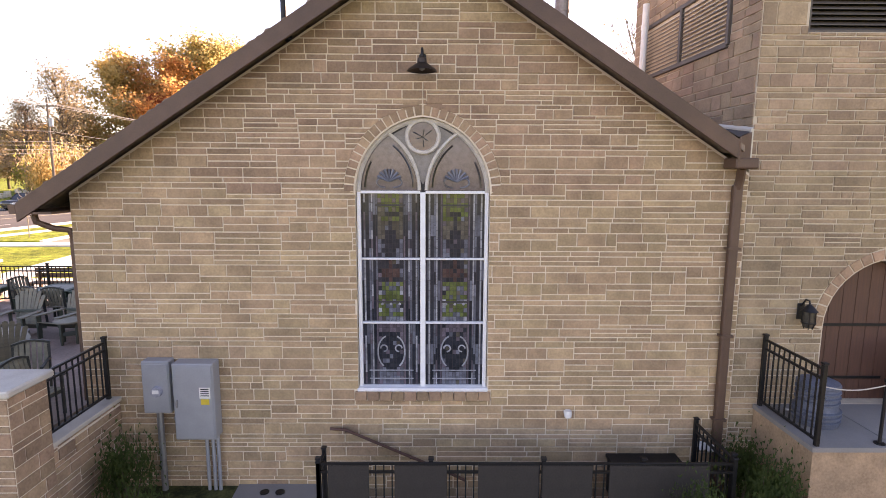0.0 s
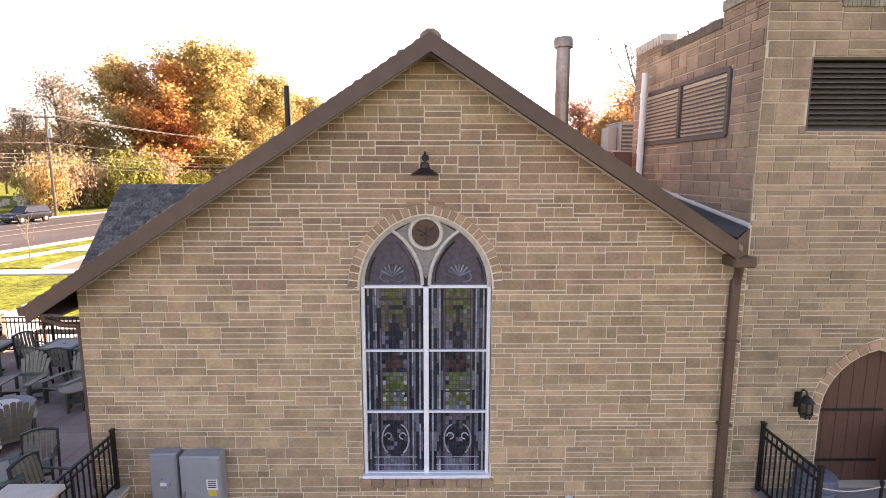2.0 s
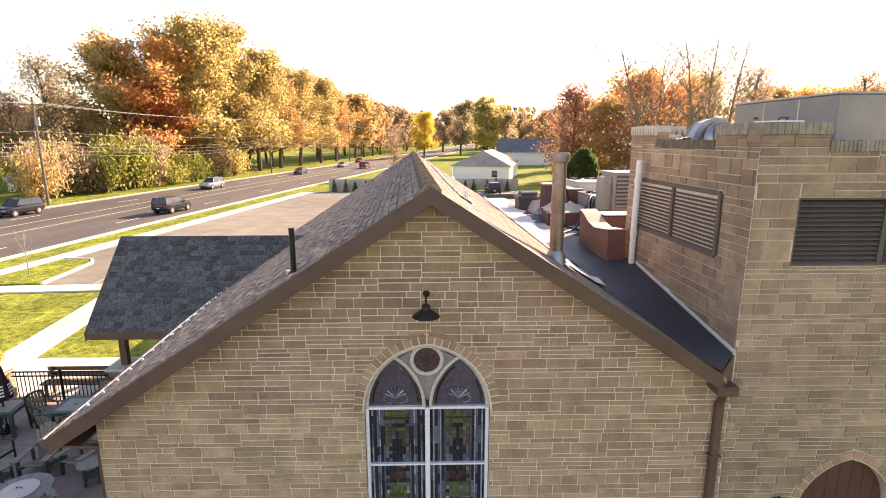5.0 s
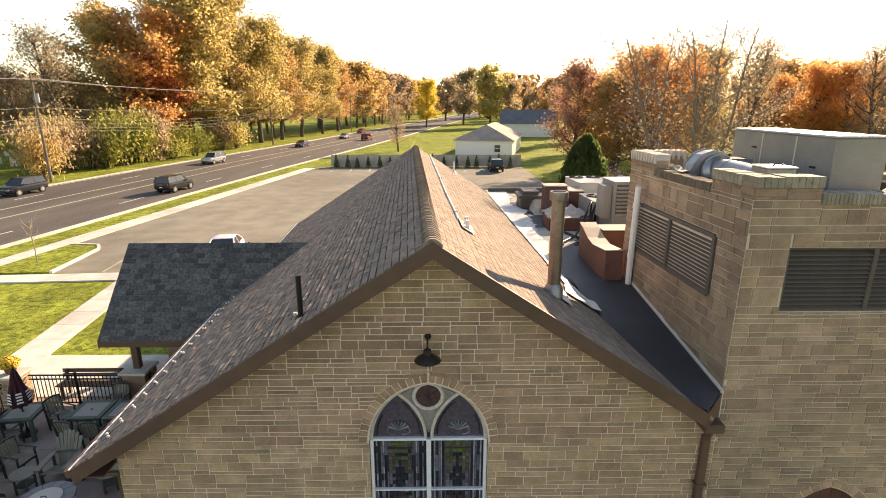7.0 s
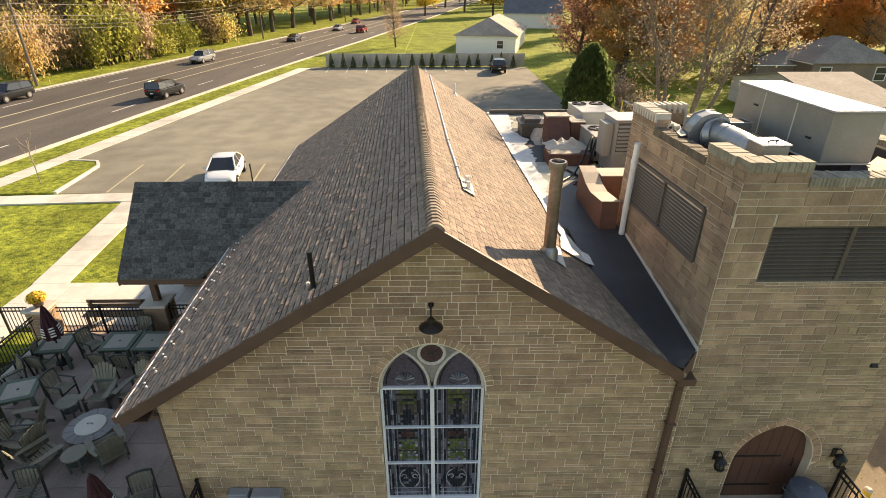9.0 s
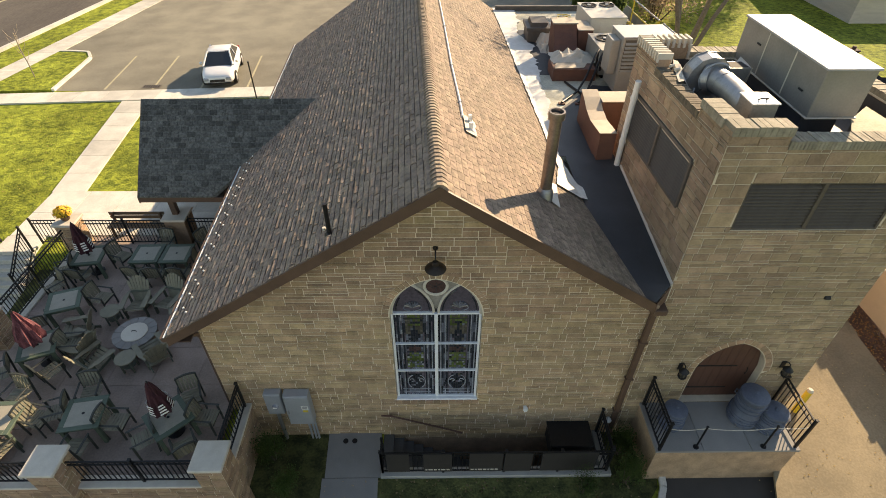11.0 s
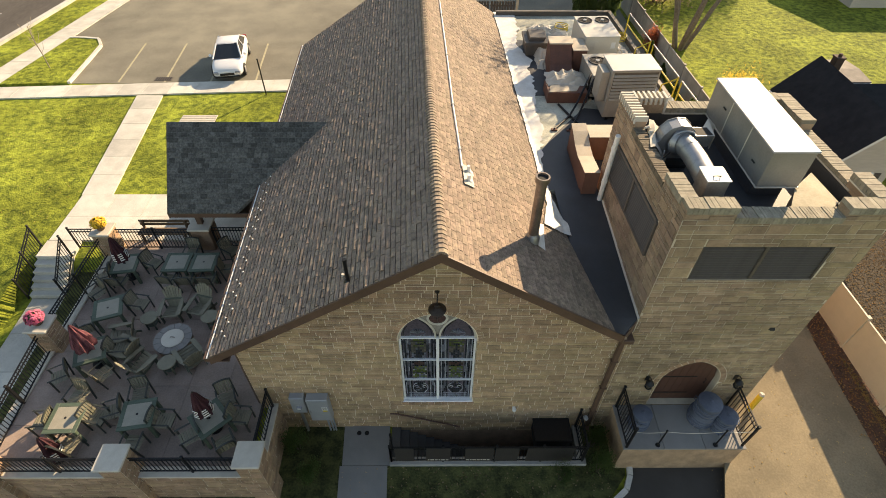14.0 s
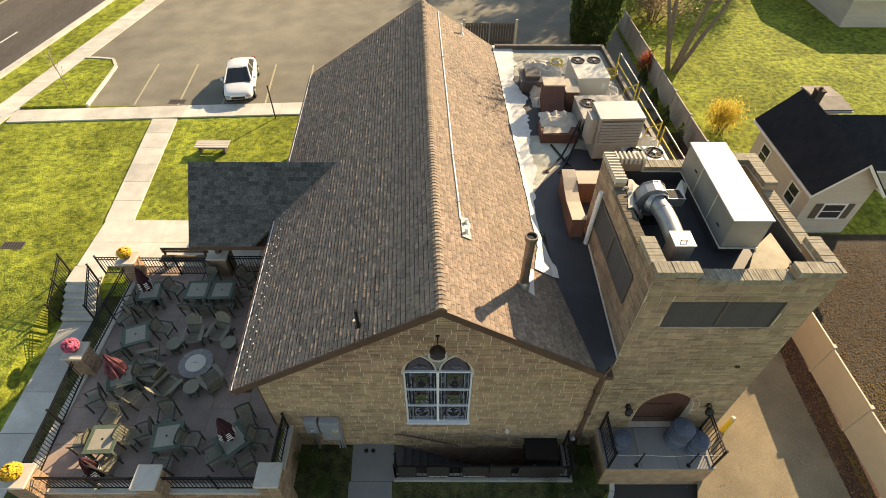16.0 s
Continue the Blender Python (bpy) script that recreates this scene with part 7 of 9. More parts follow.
def blower():
    ob = thing("exhaust_blower", "galvanised scroll blower with a round duct", "blower", at=(5.72, 2.72, 8.62))
    scroll = [(-0.40, 0.06), (-0.42, 0.52), (-0.34, 0.74), (-0.20, 0.92), (0.0, 0.99), (0.20, 0.97), (0.36, 0.84), (0.44, 0.62), (0.42, 0.36), (0.30, 0.12), (0.1, 0.05)]
    part("housing", Geo().slab([(x, -0.02, z) for x, z in scroll], (0, 0.36, 0)), GALV, ob)
    for y in (-0.035, 0.34):
        part("housing_rim", Geo().slab([(x * 1.05, y, 0.52 + (z - 0.52) * 1.04) for x, z in scroll], (0, 0.018, 0)), GALV, ob)
    part("outlet", Geo().box((-0.46, 0.0, 0.02), (-0.05, 0.31, 0.54), 0.01), GALV, ob)
    part("inlet_cone", Geo().cyl((0.06, -0.03, 0.57), (0.12, -0.13, 0.60), 0.34, 0.30, 28), GALV, ob, smooth=True)
    bend = [(0.10, -0.06, 0.60), (0.13, -0.25, 0.61), (0.17, -0.5, 0.61), (0.20, -0.85, 0.60), (0.20, -1.5, 0.58)]
    part("duct", Geo().tube(bend, 0.245, 28), GALV, ob, "round steel duct", smooth=True)
    part("inlet_ring", Geo().tube([(0.11 + 0.325 * math.cos(math.pi * i / 12), -0.12, 0.60 + 0.325 * math.sin(math.pi * i / 12)) for i in range(25)], 0.02, 6), BOXGREY, ob)
    part("duct_band", Geo().cyl((0.165, -0.42, 0.61), (0.168, -0.46, 0.61), 0.254, 0.254, 28), GALV, ob)
    part("end_box", Geo().box((-0.05, -1.95, 0.0), (0.43, -1.46, 0.87), 0.015), GALV, ob, "square duct end")
    part("end_lid", Geo().box((-0.07, -1.97, 0.87), (0.45, -1.44, 0.893), 0.006), WHITE, ob, "pale lid")
    part("lid_handle", Geo().tube([(0.12, -1.78, 0.893), (0.12, -1.84, 0.94), (0.26, -1.84, 0.94), (0.26, -1.78, 0.893)], 0.014, 6), BLACK, ob)
    part("hopper", Geo().slab([(0.30, -0.22, 0.86), (0.74, -0.22, 0.86), (0.70, 0.16, 0.86), (0.30, 0.16, 0.86)], (-0.04, 0.06, -0.34)), GALV, ob, "open square duct mouth")
    part("hopper_mouth", Geo().slab([(0.33, -0.19, 0.866), (0.71, -0.19, 0.866), (0.67, 0.13, 0.866), (0.33, 0.13, 0.866)], (0, 0, -0.003)), DARK, ob)
    part("hood_flap", Geo().slab([(0.62, 0.20, 0.84), (0.74, -0.22, 0.86), (0.84, -0.02, 0.36), (1.14, 0.62, 0.62), (0.95, 0.70, 0.76)], (0.012, 0, 0)), SHEET, ob, "pale sheet flap")
    part("stand", Geo().box((-0.34, -0.32, 0), (0.3, 0.4, 0.1), 0.01), BLACK, ob)
    for y in (-0.3, 0.34):
        part("stand_leg", Geo().tube([(-0.32, y, 0.08), (-0.28, y * 0.5, 0.42)], 0.022, 6), GALV, ob)
    part("motor", Geo().cyl((0.0, 0.34, 0.5), (0.0, 0.62, 0.5), 0.13, 0.12, 14), BOXGREY, ob)
    part("cable", Geo().tube([(-0.40, 0.2, 0.1), (-0.62, 0.0, 0.16), (-0.66, -0.3, 0.2), (-0.4, -0.42, 0.34), (-0.2, -0.3, 0.45)], 0.014, 5), BLACK, ob)


blower()
ob = thing("roof_sheet", "crumpled pale sheet draped over the tower's low parapet", "sheet", at=(0, 0, 8.63))
rg4 = random.Random(12)
grid = [[(5.0 + 0.13 * i + 0.05 * j, 2.4 + 0.2 * j + 0.03 * i, max(0.03, 0.60 - 0.16 * max(0, i - 1)) + rg4.uniform(-0.03, 0.05)) for i in range(6)] for j in range(7)]
g = Geo()
for j in range(6):
    for i in range(5):
        g.face([grid[j][i], grid[j][i + 1], grid[j + 1][i + 1], grid[j + 1][i]])
part("sheet", g, LIMESTONE, ob)
for k, p in enumerate(((5.22, 3.25), (5.26, 3.05))):
    ob = thing("vent_stack", "short white elbow pipe on the tower's parapet", "vent pipe", "elbow pipes on the parapet", (p[0], p[1], LOW + 0.05))
    part("pipe", Geo().tube([(0, 0, -0.3), (0, 0, 0.06), (-0.05, -0.03, 0.12), (-0.14, -0.06, 0.11)], 0.035, 8), LIMESTONE, ob, smooth=True)


def cabinet_unit(name, x0, y0, x1, y1, z1, label, fans=(), louvred=False, m=None, z0=FLAT):
    """A roof unit: feet, casing, top, fans with guards, louvred front."""
    m = m or UNIT
    ob = thing(name, label, "roof unit", "air units on the flat roof", ((x0 + x1) / 2, (y0 + y1) / 2, z0), math.degrees(math.atan(SHEAR)))
    w, d, h = (x1 - x0) / 2, (y1 - y0) / 2, z1 - z0
    for sx in (-1, 1):
        part("skid", Geo().box((sx * w * 0.8 - 0.05, -d, 0), (sx * w * 0.8 + 0.05, d, 0.1)), BLACK, ob)
    part("casing", Geo().box((-w, -d, 0.1), (w, d, h - 0.03), 0.02), m, ob)
    part("top", Geo().box((-w - 0.02, -d - 0.02, h - 0.03), (w + 0.02, d + 0.02, h), 0.01), PALE_TOP if louvred else m, ob)
    for fx, fy, r in fans:
        part("fan_ring", Geo().lathe([(r, h), (r, h + 0.035), (r - 0.03, h + 0.035), (r - 0.03, h + 0.004)], 24, (fx, fy, 0)), BLACK, ob)
        part("fan_well", Geo().cyl((fx, fy, h + 0.002), (fx, fy, h + 0.006), r - 0.03, r - 0.03, 24), DARK, ob)
        for k in range(4):
            a = math.pi * k / 4
            c, s = math.cos(a) * (r - 0.02), math.sin(a) * (r - 0.02)
            part("guard_bar", Geo().tube([(fx - c, fy - s, h + 0.03), (fx + c, fy + s, h + 0.03)], 0.008, 5), LOUVER, ob)
        part("hub", Geo().cyl((fx, fy, h + 0.02), (fx, fy, h + 0.05), r * 0.25, r * 0.22, 12), BOXGREY, ob)
    if louvred:
        n = 8
        # dark sheet that puts shade into the gaps between slats
        part("louver_back", Geo().box((-w * 0.92, -d - 0.006, 0.42 * h), (w * 0.92, -d - 0.002, 0.95 * h)), LOUVER, ob)
        for i in range(n):
            z = 0.42 * h + (0.52 * h) * i / n
            part("slat", Geo().slab([(-w * 0.92, -d - 0.008, z + 0.05), (w * 0.92, -d - 0.008, z + 0.05), (w * 0.92, -d - 0.065, z), (-w * 0.92, -d - 0.065, z)], (0, 0, 0.012)), m, ob)
        part("side_box", Geo().box((-w - 0.28, -d * 0.7, h * 0.35), (-w - 0.01, d * 0.4, h * 0.92), 0.015), m, ob, "hooded side box")
    else:
        part("panel", Geo().box((-w * 0.45, -d - 0.008, 0.2), (w * 0.9, -d - 0.001, h * 0.85), 0.003), m, ob)
        part("label_plate", Geo().box((w * 0.55, -d - 0.012, h * 0.6), (w * 0.8, -d - 0.009, h * 0.8)), WHITE, ob)
    return ob


cabinet_unit("packaged_unit", 5.74, 8.35, 7.36, 9.5, 8.18, "beige louvred rooftop air unit with a pale top", (), True)
cabinet_unit("condenser_unit", 5.55, 9.75, 7.5, 11.45, 7.3, "beige condenser unit with a round fan", ((-0.55, 0.25, 0.33),))
cabinet_unit("condenser_unit", 5.75, 12.4, 7.12, 14.4, 7.55, "beige condenser unit with two round fans", ((-0.36, 0.55, 0.3), (0.36, 0.55, 0.3)), m=SHEET)
cabinet_unit("condenser_unit", 6.85, 6.7, 8.35, 8.4, 6.95, "low grey condenser with two round fans", ((-0.36, 0.45, 0.33), (0.36, 0.45, 0.33)), m=SHEET)
structure("roof_pad", Geo().slab([(8.0, 6.2, 6.40), (8.72, 6.2, 6.40), (8.45, 12.6, 6.40), (7.75, 12.6, 6.40)], (0, 0, -0.06)), WHITE_MEM, "pale walk pad on the flat roof", "roof")


def rust_duct():
    ob = thing("rusty_duct", "rust-red duct box with a bleached dished top", "duct", "rusty ducts on the flat roof", (4.46, 5.3, FLAT))
    g = Geo()
    prof = [(-1.1, 0.78), (-0.6, 0.72), (-0.1, 0.66), (0.4, 0.72), (0.9, 0.88), (1.25, 0.95)]
    g.slab([(-0.21, -1.15, 0)] + [(-0.21, y, z) for y, z in prof] + [(-0.21, 1.25, 0)], (0.42, 0, 0))
    part("body", g, RUST, ob)
    for (y0, z0), (y1, z1) in zip(prof, prof[1:]):
        part("top_sheet", Geo().slab([(-0.23, y0, z0 + 0.004), (0.23, y0, z0 + 0.004), (0.23, y1, z1 + 0.004), (-0.23, y1, z1 + 0.004)], (0, 0, 0.015)), TAN_TOP, ob)
    part("elbow", Geo().box((0.235, 0.6, 0.0), (1.12, 1.28, 0.86), 0.03), RUST, ob)
    part("elbow_top", Geo().box((0.235, 0.58, 0.86), (1.14, 1.30, 0.885), 0.01), TAN_TOP, ob)
    ob = thing("rusty_duct", "rust-brown curved hood of the kitchen exhaust", "duct", "rusty ducts on the flat roof", (4.75, 11.4, FLAT))
    prof = [(-0.9, 0.25), (-0.45, 0.32), (0.0, 0.55), (0.3, 0.9), (0.45, 1.15), (1.05, 1.15)]
    part("body", Geo().slab([(-0.42, -0.9, 0)] + [(-0.42, y, z) for y, z in prof] + [(-0.42, 1.05, 0)], (0.84, 0, 0)), RUST, ob)
    part("lid", Geo().box((-0.46, 0.42, 1.15), (0.46, 1.1, 1.2), 0.01), TAN_TOP, ob)
    part("tray", Geo().box((-0.75, -1.95, 0.0), (0.72, -0.95, 0.42), 0.02), RUST, ob)
    part("tray_sheet", Geo().slab([(-0.7, -1.9, 0.425), (0.3, -1.85, 0.43), (0.6, -1.2, 0.43), (0.2, -0.7, 0.5), (-0.5, -1.0, 0.43)], (0, 0, 0.012)), TAN_TOP, ob, "pale crumpled sheet")
    part("side_duct", Geo().box((0.46, 0.2, 0.0), (1.0, 1.3, 1.0), 0.03), RUST, ob)
    part("side_lid", Geo().box((0.44, 0.18, 1.0), (1.02, 1.32, 1.03), 0.01), TAN_TOP, ob)
    ob = thing("exhaust_fan", "black square exhaust fan on the flat roof", "fan", at=(4.1, 13.9, FLAT))
    part("curb", Geo().box((-0.45, -0.6, 0), (0.4, 0.5, 0.45), 0.03), LOUVER, ob)
    part("hood", Geo().slab([(-0.52, -0.66, 0.45), (0.46, -0.66, 0.45), (0.46, 0.56, 0.45), (-0.52, 0.56, 0.45)], (0, 0, 0.12)).slab([(-0.35, -0.45, 0.57), (0.3, -0.45, 0.57), (0.3, 0.4, 0.57), (-0.35, 0.4, 0.57)], (0.05, 0.03, 0.14)), LOUVER, ob)
    rg4 = random.Random(2)
    for x, y, z, w, d, h, label in ((4.95, 15.6, FLAT, 0.9, 0.7, 0.4, "crumpled pale tarp heaped beside the fan"), (4.35, 13.05, FLAT, 0.36, 1.0, 0.5, "crumpled pale tarp heaped beside the rusty duct"),
                                    (4.8, 10.5, FLAT + 0.43, 0.75, 0.55, 0.3, "crumpled pale tarp on the rusty tray"), (8.05, 9.2, 6.41, 0.5, 0.45, 0.62, "white tarp bundle beside the roof railing"),
                                    (7.55, 13.6, FLAT, 0.5, 0.8, 0.3, "crumpled grey tarp beside the roof unit")):
        ob = thing("tarp_heap", label, "tarp", "tarps on the flat roof", (x, y, z))
        g = Geo()
        n = 9
        pts = [[(w * (i / n - 0.5) * 2 + rg4.uniform(-0.04, 0.04), d * (j / n - 0.5) * 2 + rg4.uniform(-0.04, 0.04), h * rg4.uniform(0.15, 1.0) * (1 - abs(2 * i / n - 1) ** 3) * (1 - abs(2 * j / n - 1) ** 3)) for i in range(n + 1)] for j in range(n + 1)]
        for j in range(n):
            for i in range(n):
                g.face([pts[j][i], pts[j][i + 1], pts[j + 1][i + 1], pts[j + 1][i]])
        part("tarp", g, WHITE_MEM if x > 7.8 else LIMESTONE, ob)
    for x, y in ((5.55, 15.8), (7.95, 14.8)):
        ob = thing("hose_coil", "yellow hose coiled on the flat roof", "hose", "hoses on the flat roof", (x, y, FLAT + 0.03))
        part("hose", Geo().tube([((0.3 + 0.02 * math.sin(i)) * math.cos(i * 0.5), (0.3 + 0.02 * math.cos(i * 0.7)) * math.sin(i * 0.5), 0.006 * i) for i in range(44)], 0.022, 6), YELLOW, ob, smooth=True)
    for x, y, z, pts in ((5.5, 9.75, FLAT, [(0, 0, 0.3), (0.0, 0.02, 0.95), (-0.1, -0.15, 0.9), (-0.5, -0.75, 0.3), (-0.85, -1.3, 0.07), (-1.5, -2.1, 0.06)]), (5.62, 9.62, FLAT, [(0, 0, 0.3), (0.0, 0.0, 0.88), (-0.1, -0.15, 0.8), (-0.42, -0.7, 0.25), (-0.7, -1.25, 0.07), (-1.1, -2.0, 0.06)]), (4.4, 9.3, FLAT, [(0, 0, 0.05), (0.25, -0.7, 0.05), (0.55, -1.4, 0.05)])):
        ob = thing("roof_pipe", "dark insulated pipe lying on the flat roof", "pipe", "pipes on the flat roof", (x, y, z))
        part("pipe", Geo().tube(pts, 0.038, 8), BLACK, ob, smooth=True)
        part("block", Geo().box((pts[-1][0] - 0.1, pts[-1][1] - 0.06, 0), (pts[-1][0] + 0.1, pts[-1][1] + 0.06, 0.05)), RUST, ob)


rust_duct()


def safety_rail(y0, y1, h=1.0):
    x0, x1 = bx(8.82, y0), bx(8.82, y1)
    ob = thing("safety_rail", "yellow and steel safety railing at the roof edge", "railing", "roof edge railings", (x0, y0, FLAT + 0.22))
    dx, dy = x1 - x0, y1 - y0
    for f in (0.04, 0.96):
        part("post", Geo().tube([(dx * f, dy * f, 0), (dx * f, dy * f, h)], 0.03, 8), YELLOW, ob)
    for z in (h, h * 0.55):
        part("rail", Geo().tube([(dx * 0.04, dy * 0.04, z), (dx * 0.96, dy * 0.96, z)], 0.025, 8), GALV if z == h else YELLOW, ob)
    part("foot", Geo().tube([(dx * 0.04, dy * 0.04, 0.02), (dx * 0.04 - 0.5, dy * 0.04, 0.02), (dx * 0.04 - 0.5, dy * 0.04, 0.7), (dx * 0.04, dy * 0.04, 0.95)], 0.025, 8), YELLOW, ob)


for a, b in ((6.2, 8.9), (9.0, 11.8), (11.9, 14.8)):
    safety_rail(a, b)


# ---- trees ----
def leaf_material(name, a, b):
    """Thin leaf: light passes through it."""
    m = bpy.data.materials.new(name)
    m.use_nodes = True
    n, l = m.node_tree.nodes, m.node_tree.links
    out = n["Material Output"]
    n.remove(n["Principled BSDF"])
    geo = n.new("ShaderNodeNewGeometry")
    info = n.new("ShaderNodeObjectInfo")
    noise_t = n.new("ShaderNodeTexNoise")
    noise_t.inputs["Scale"].default_value = 0.35
    l.new(geo.outputs["Position"], noise_t.inputs[0])
    add = n.new("ShaderNodeMath")
    add.operation = "ADD"
    l.new(geo.outputs["Random Per Island"], add.inputs[0])
    l.new(noise_t.outputs[0], add.inputs[1])
    mr = n.new("ShaderNodeMapRange")
    mr.inputs[1].default_value, mr.inputs[2].default_value = 0.35, 1.25
    l.new(add.outputs[0], mr.inputs[0])
    mix = n.new("ShaderNodeMix")
    mix.data_type = "RGBA"
    mix.inputs[6].default_value, mix.inputs[7].default_value = (*a, 1), (*b, 1)
    l.new(mr.outputs[0], mix.inputs[0])
    hs = n.new("ShaderNodeHueSaturation")
    hm = n.new("ShaderNodeMapRange")
    hm.inputs[3].default_value, hm.inputs[4].default_value = 0.485, 0.515
    l.new(info.outputs["Random"], hm.inputs[0])
    l.new(hm.outputs[0], hs.inputs[0])
    l.new(mix.outputs[2], hs.inputs[4])
    d, t, ms = n.new("ShaderNodeBsdfDiffuse"), n.new("ShaderNodeBsdfTranslucent"), n.new("ShaderNodeMixShader")
    l.new(hs.outputs[0], d.inputs[0])
    l.new(hs.outputs[0], t.inputs[0])
    ms.inputs[0].default_value = 0.74
    l.new(d.outputs[0], ms.inputs[1])
    l.new(t.outputs[0], ms.inputs[2])
    l.new(ms.outputs[0], out.inputs[0])
    return m


LEAVES = {}
for nm, a, b in (("orange", (0.84, 0.47, 0.16), (0.62, 0.37, 0.14)), ("gold", (0.66, 0.48, 0.19), (0.42, 0.355, 0.16)), ("rust", (0.68, 0.44, 0.19), (0.46, 0.31, 0.145)), ("red", (0.55, 0.19, 0.085), (0.38, 0.16, 0.07)),
                 ("wine", (0.46, 0.25, 0.16), (0.32, 0.19, 0.13)), ("olive", (0.42, 0.36, 0.20), (0.30, 0.25, 0.15)), ("green", (0.46, 0.44, 0.12), (0.26, 0.27, 0.08)), ("conifer", (0.13, 0.185, 0.065), (0.08, 0.12, 0.045)), ("brown", (0.50, 0.385, 0.26), (0.34, 0.26, 0.17)),
                 ("yellow", (0.64, 0.53, 0.09), (0.46, 0.36, 0.08)), ("amber", (0.80, 0.60, 0.11), (0.60, 0.44, 0.11))):
    LEAVES[nm] = leaf_material(nm + "_leaves", a, b)


def grow(rg5, h, width, stems=1, trunk_r=0.36, first=0.2, twigs=False):
    """Limbs of a tree that fill an egg-shaped crown: tapered segments, and the tips that carry leaves."""
    wood, tips = Geo(), []

    def run(p, d, length, r, n, wob, lift, sides):
        pts = [p.copy()]
        for i in range(n):
            d = (d + Vector((rg5.gauss(0, wob), rg5.gauss(0, wob), rg5.gauss(lift, wob * 0.6)))).normalized()
            e = pts[-1] + d * length / n
            wood.cyl(pts[-1], e, r * (1 - 0.8 * i / n), r * (1 - 0.8 * (i + 1) / n), sides, False)
            pts.append(e)
        return pts, d

    for s in range(stems):
        a0 = 2 * math.pi * s / stems + 0.5
        lean = Vector((math.cos(a0), math.sin(a0), 0)) * (0.30 if stems > 1 else 0.03)
        foot = Vector((0.25 * math.cos(a0), 0.25 * math.sin(a0), 0)) if stems > 1 else Vector()
        trunk, _ = run(foot, (Vector((0, 0, 1)) + lean).normalized(), h * rg5.uniform(0.86, 0.97), trunk_r, 10, 0.05, 0.03, 8)
        tips.append(trunk[-1])
        ang = rg5.uniform(0, 6.28)
        for i in range(1, 10):
            f = i / 10
            if f < first:
                continue
            for _ in range(3):
                ang += 2.4 + rg5.uniform(-0.4, 0.4)
                reach = width * math.sin(math.pi * min(0.97, 0.16 + 0.78 * f)) ** 0.7 * rg5.uniform(0.6, 1.12) / (1 if stems == 1 else 1.5)
                d = Vector((math.cos(ang), math.sin(ang), 0.25 + 0.75 * f)).normalized()
                br, d1 = run(trunk[i], d, reach, trunk_r * (0.42 - 0.25 * f), 4, 0.14, 0.08, 5)
                tips += br[2:]
                for j in (1, 2, 3, 4):
                    for _ in range(2):
                        d2 = (d1 + Vector((rg5.gauss(0, 0.7), rg5.gauss(0, 0.7), rg5.gauss(0.2, 0.5)))).normalized()
                        tw, d3 = run(br[j], d2, reach * rg5.uniform(0.25, 0.45), trunk_r * 0.07, 2, 0.2, 0.1, 3)
                        tips += tw[1:]
                        if twigs:
                            for _ in range(3):
                                d4 = (d3 + Vector((rg5.gauss(0, 0.6), rg5.gauss(0, 0.6), rg5.gauss(0.3, 0.4)))).normalized()
                                run(tw[rg5.choice((1, 2))], d4, reach * 0.3, 0.02, 2, 0.2, 0.1, 3)
    return wood, tips


def crown_geo(rg5, tips, count, size, scatter):
    g = Geo()
    use = tips
    for _ in range(count):
        c = rg5.choice(use)
        o = c + Vector((rg5.gauss(0, scatter), rg5.gauss(0, scatter), rg5.gauss(0, scatter * 0.75)))
        u = Vector((rg5.gauss(0, 1), rg5.gauss(0, 1), rg5.gauss(0, 0.6))).normalized()
        v = u.orthogonal().normalized()
        v.rotate(Matrix.Rotation(rg5.uniform(0, 6.28), 3, u))
        s = size * rg5.uniform(0.6, 1.3)
        w = u.cross(v)
        g.face([o + v * s, o + w * s * 0.75 - v * s * 0.5, o - w * s * 0.75 - v * s * 0.5])
    return g


GREY_BARK = mat("grey_brown_bark", (0.24, 0.195, 0.15), (0.14, 0.115, 0.09), 0.9, scale=6, fine=30, bump=0.6, dist=0.03)
PROTO = {}


def copy_scaled(ob, m):
    """A copy at the pose m, whose own scale replaces that of the first."""
    return copy_thing(ob, m @ Matrix.Diagonal((*[1 / v for v in ob.scale], 1)))


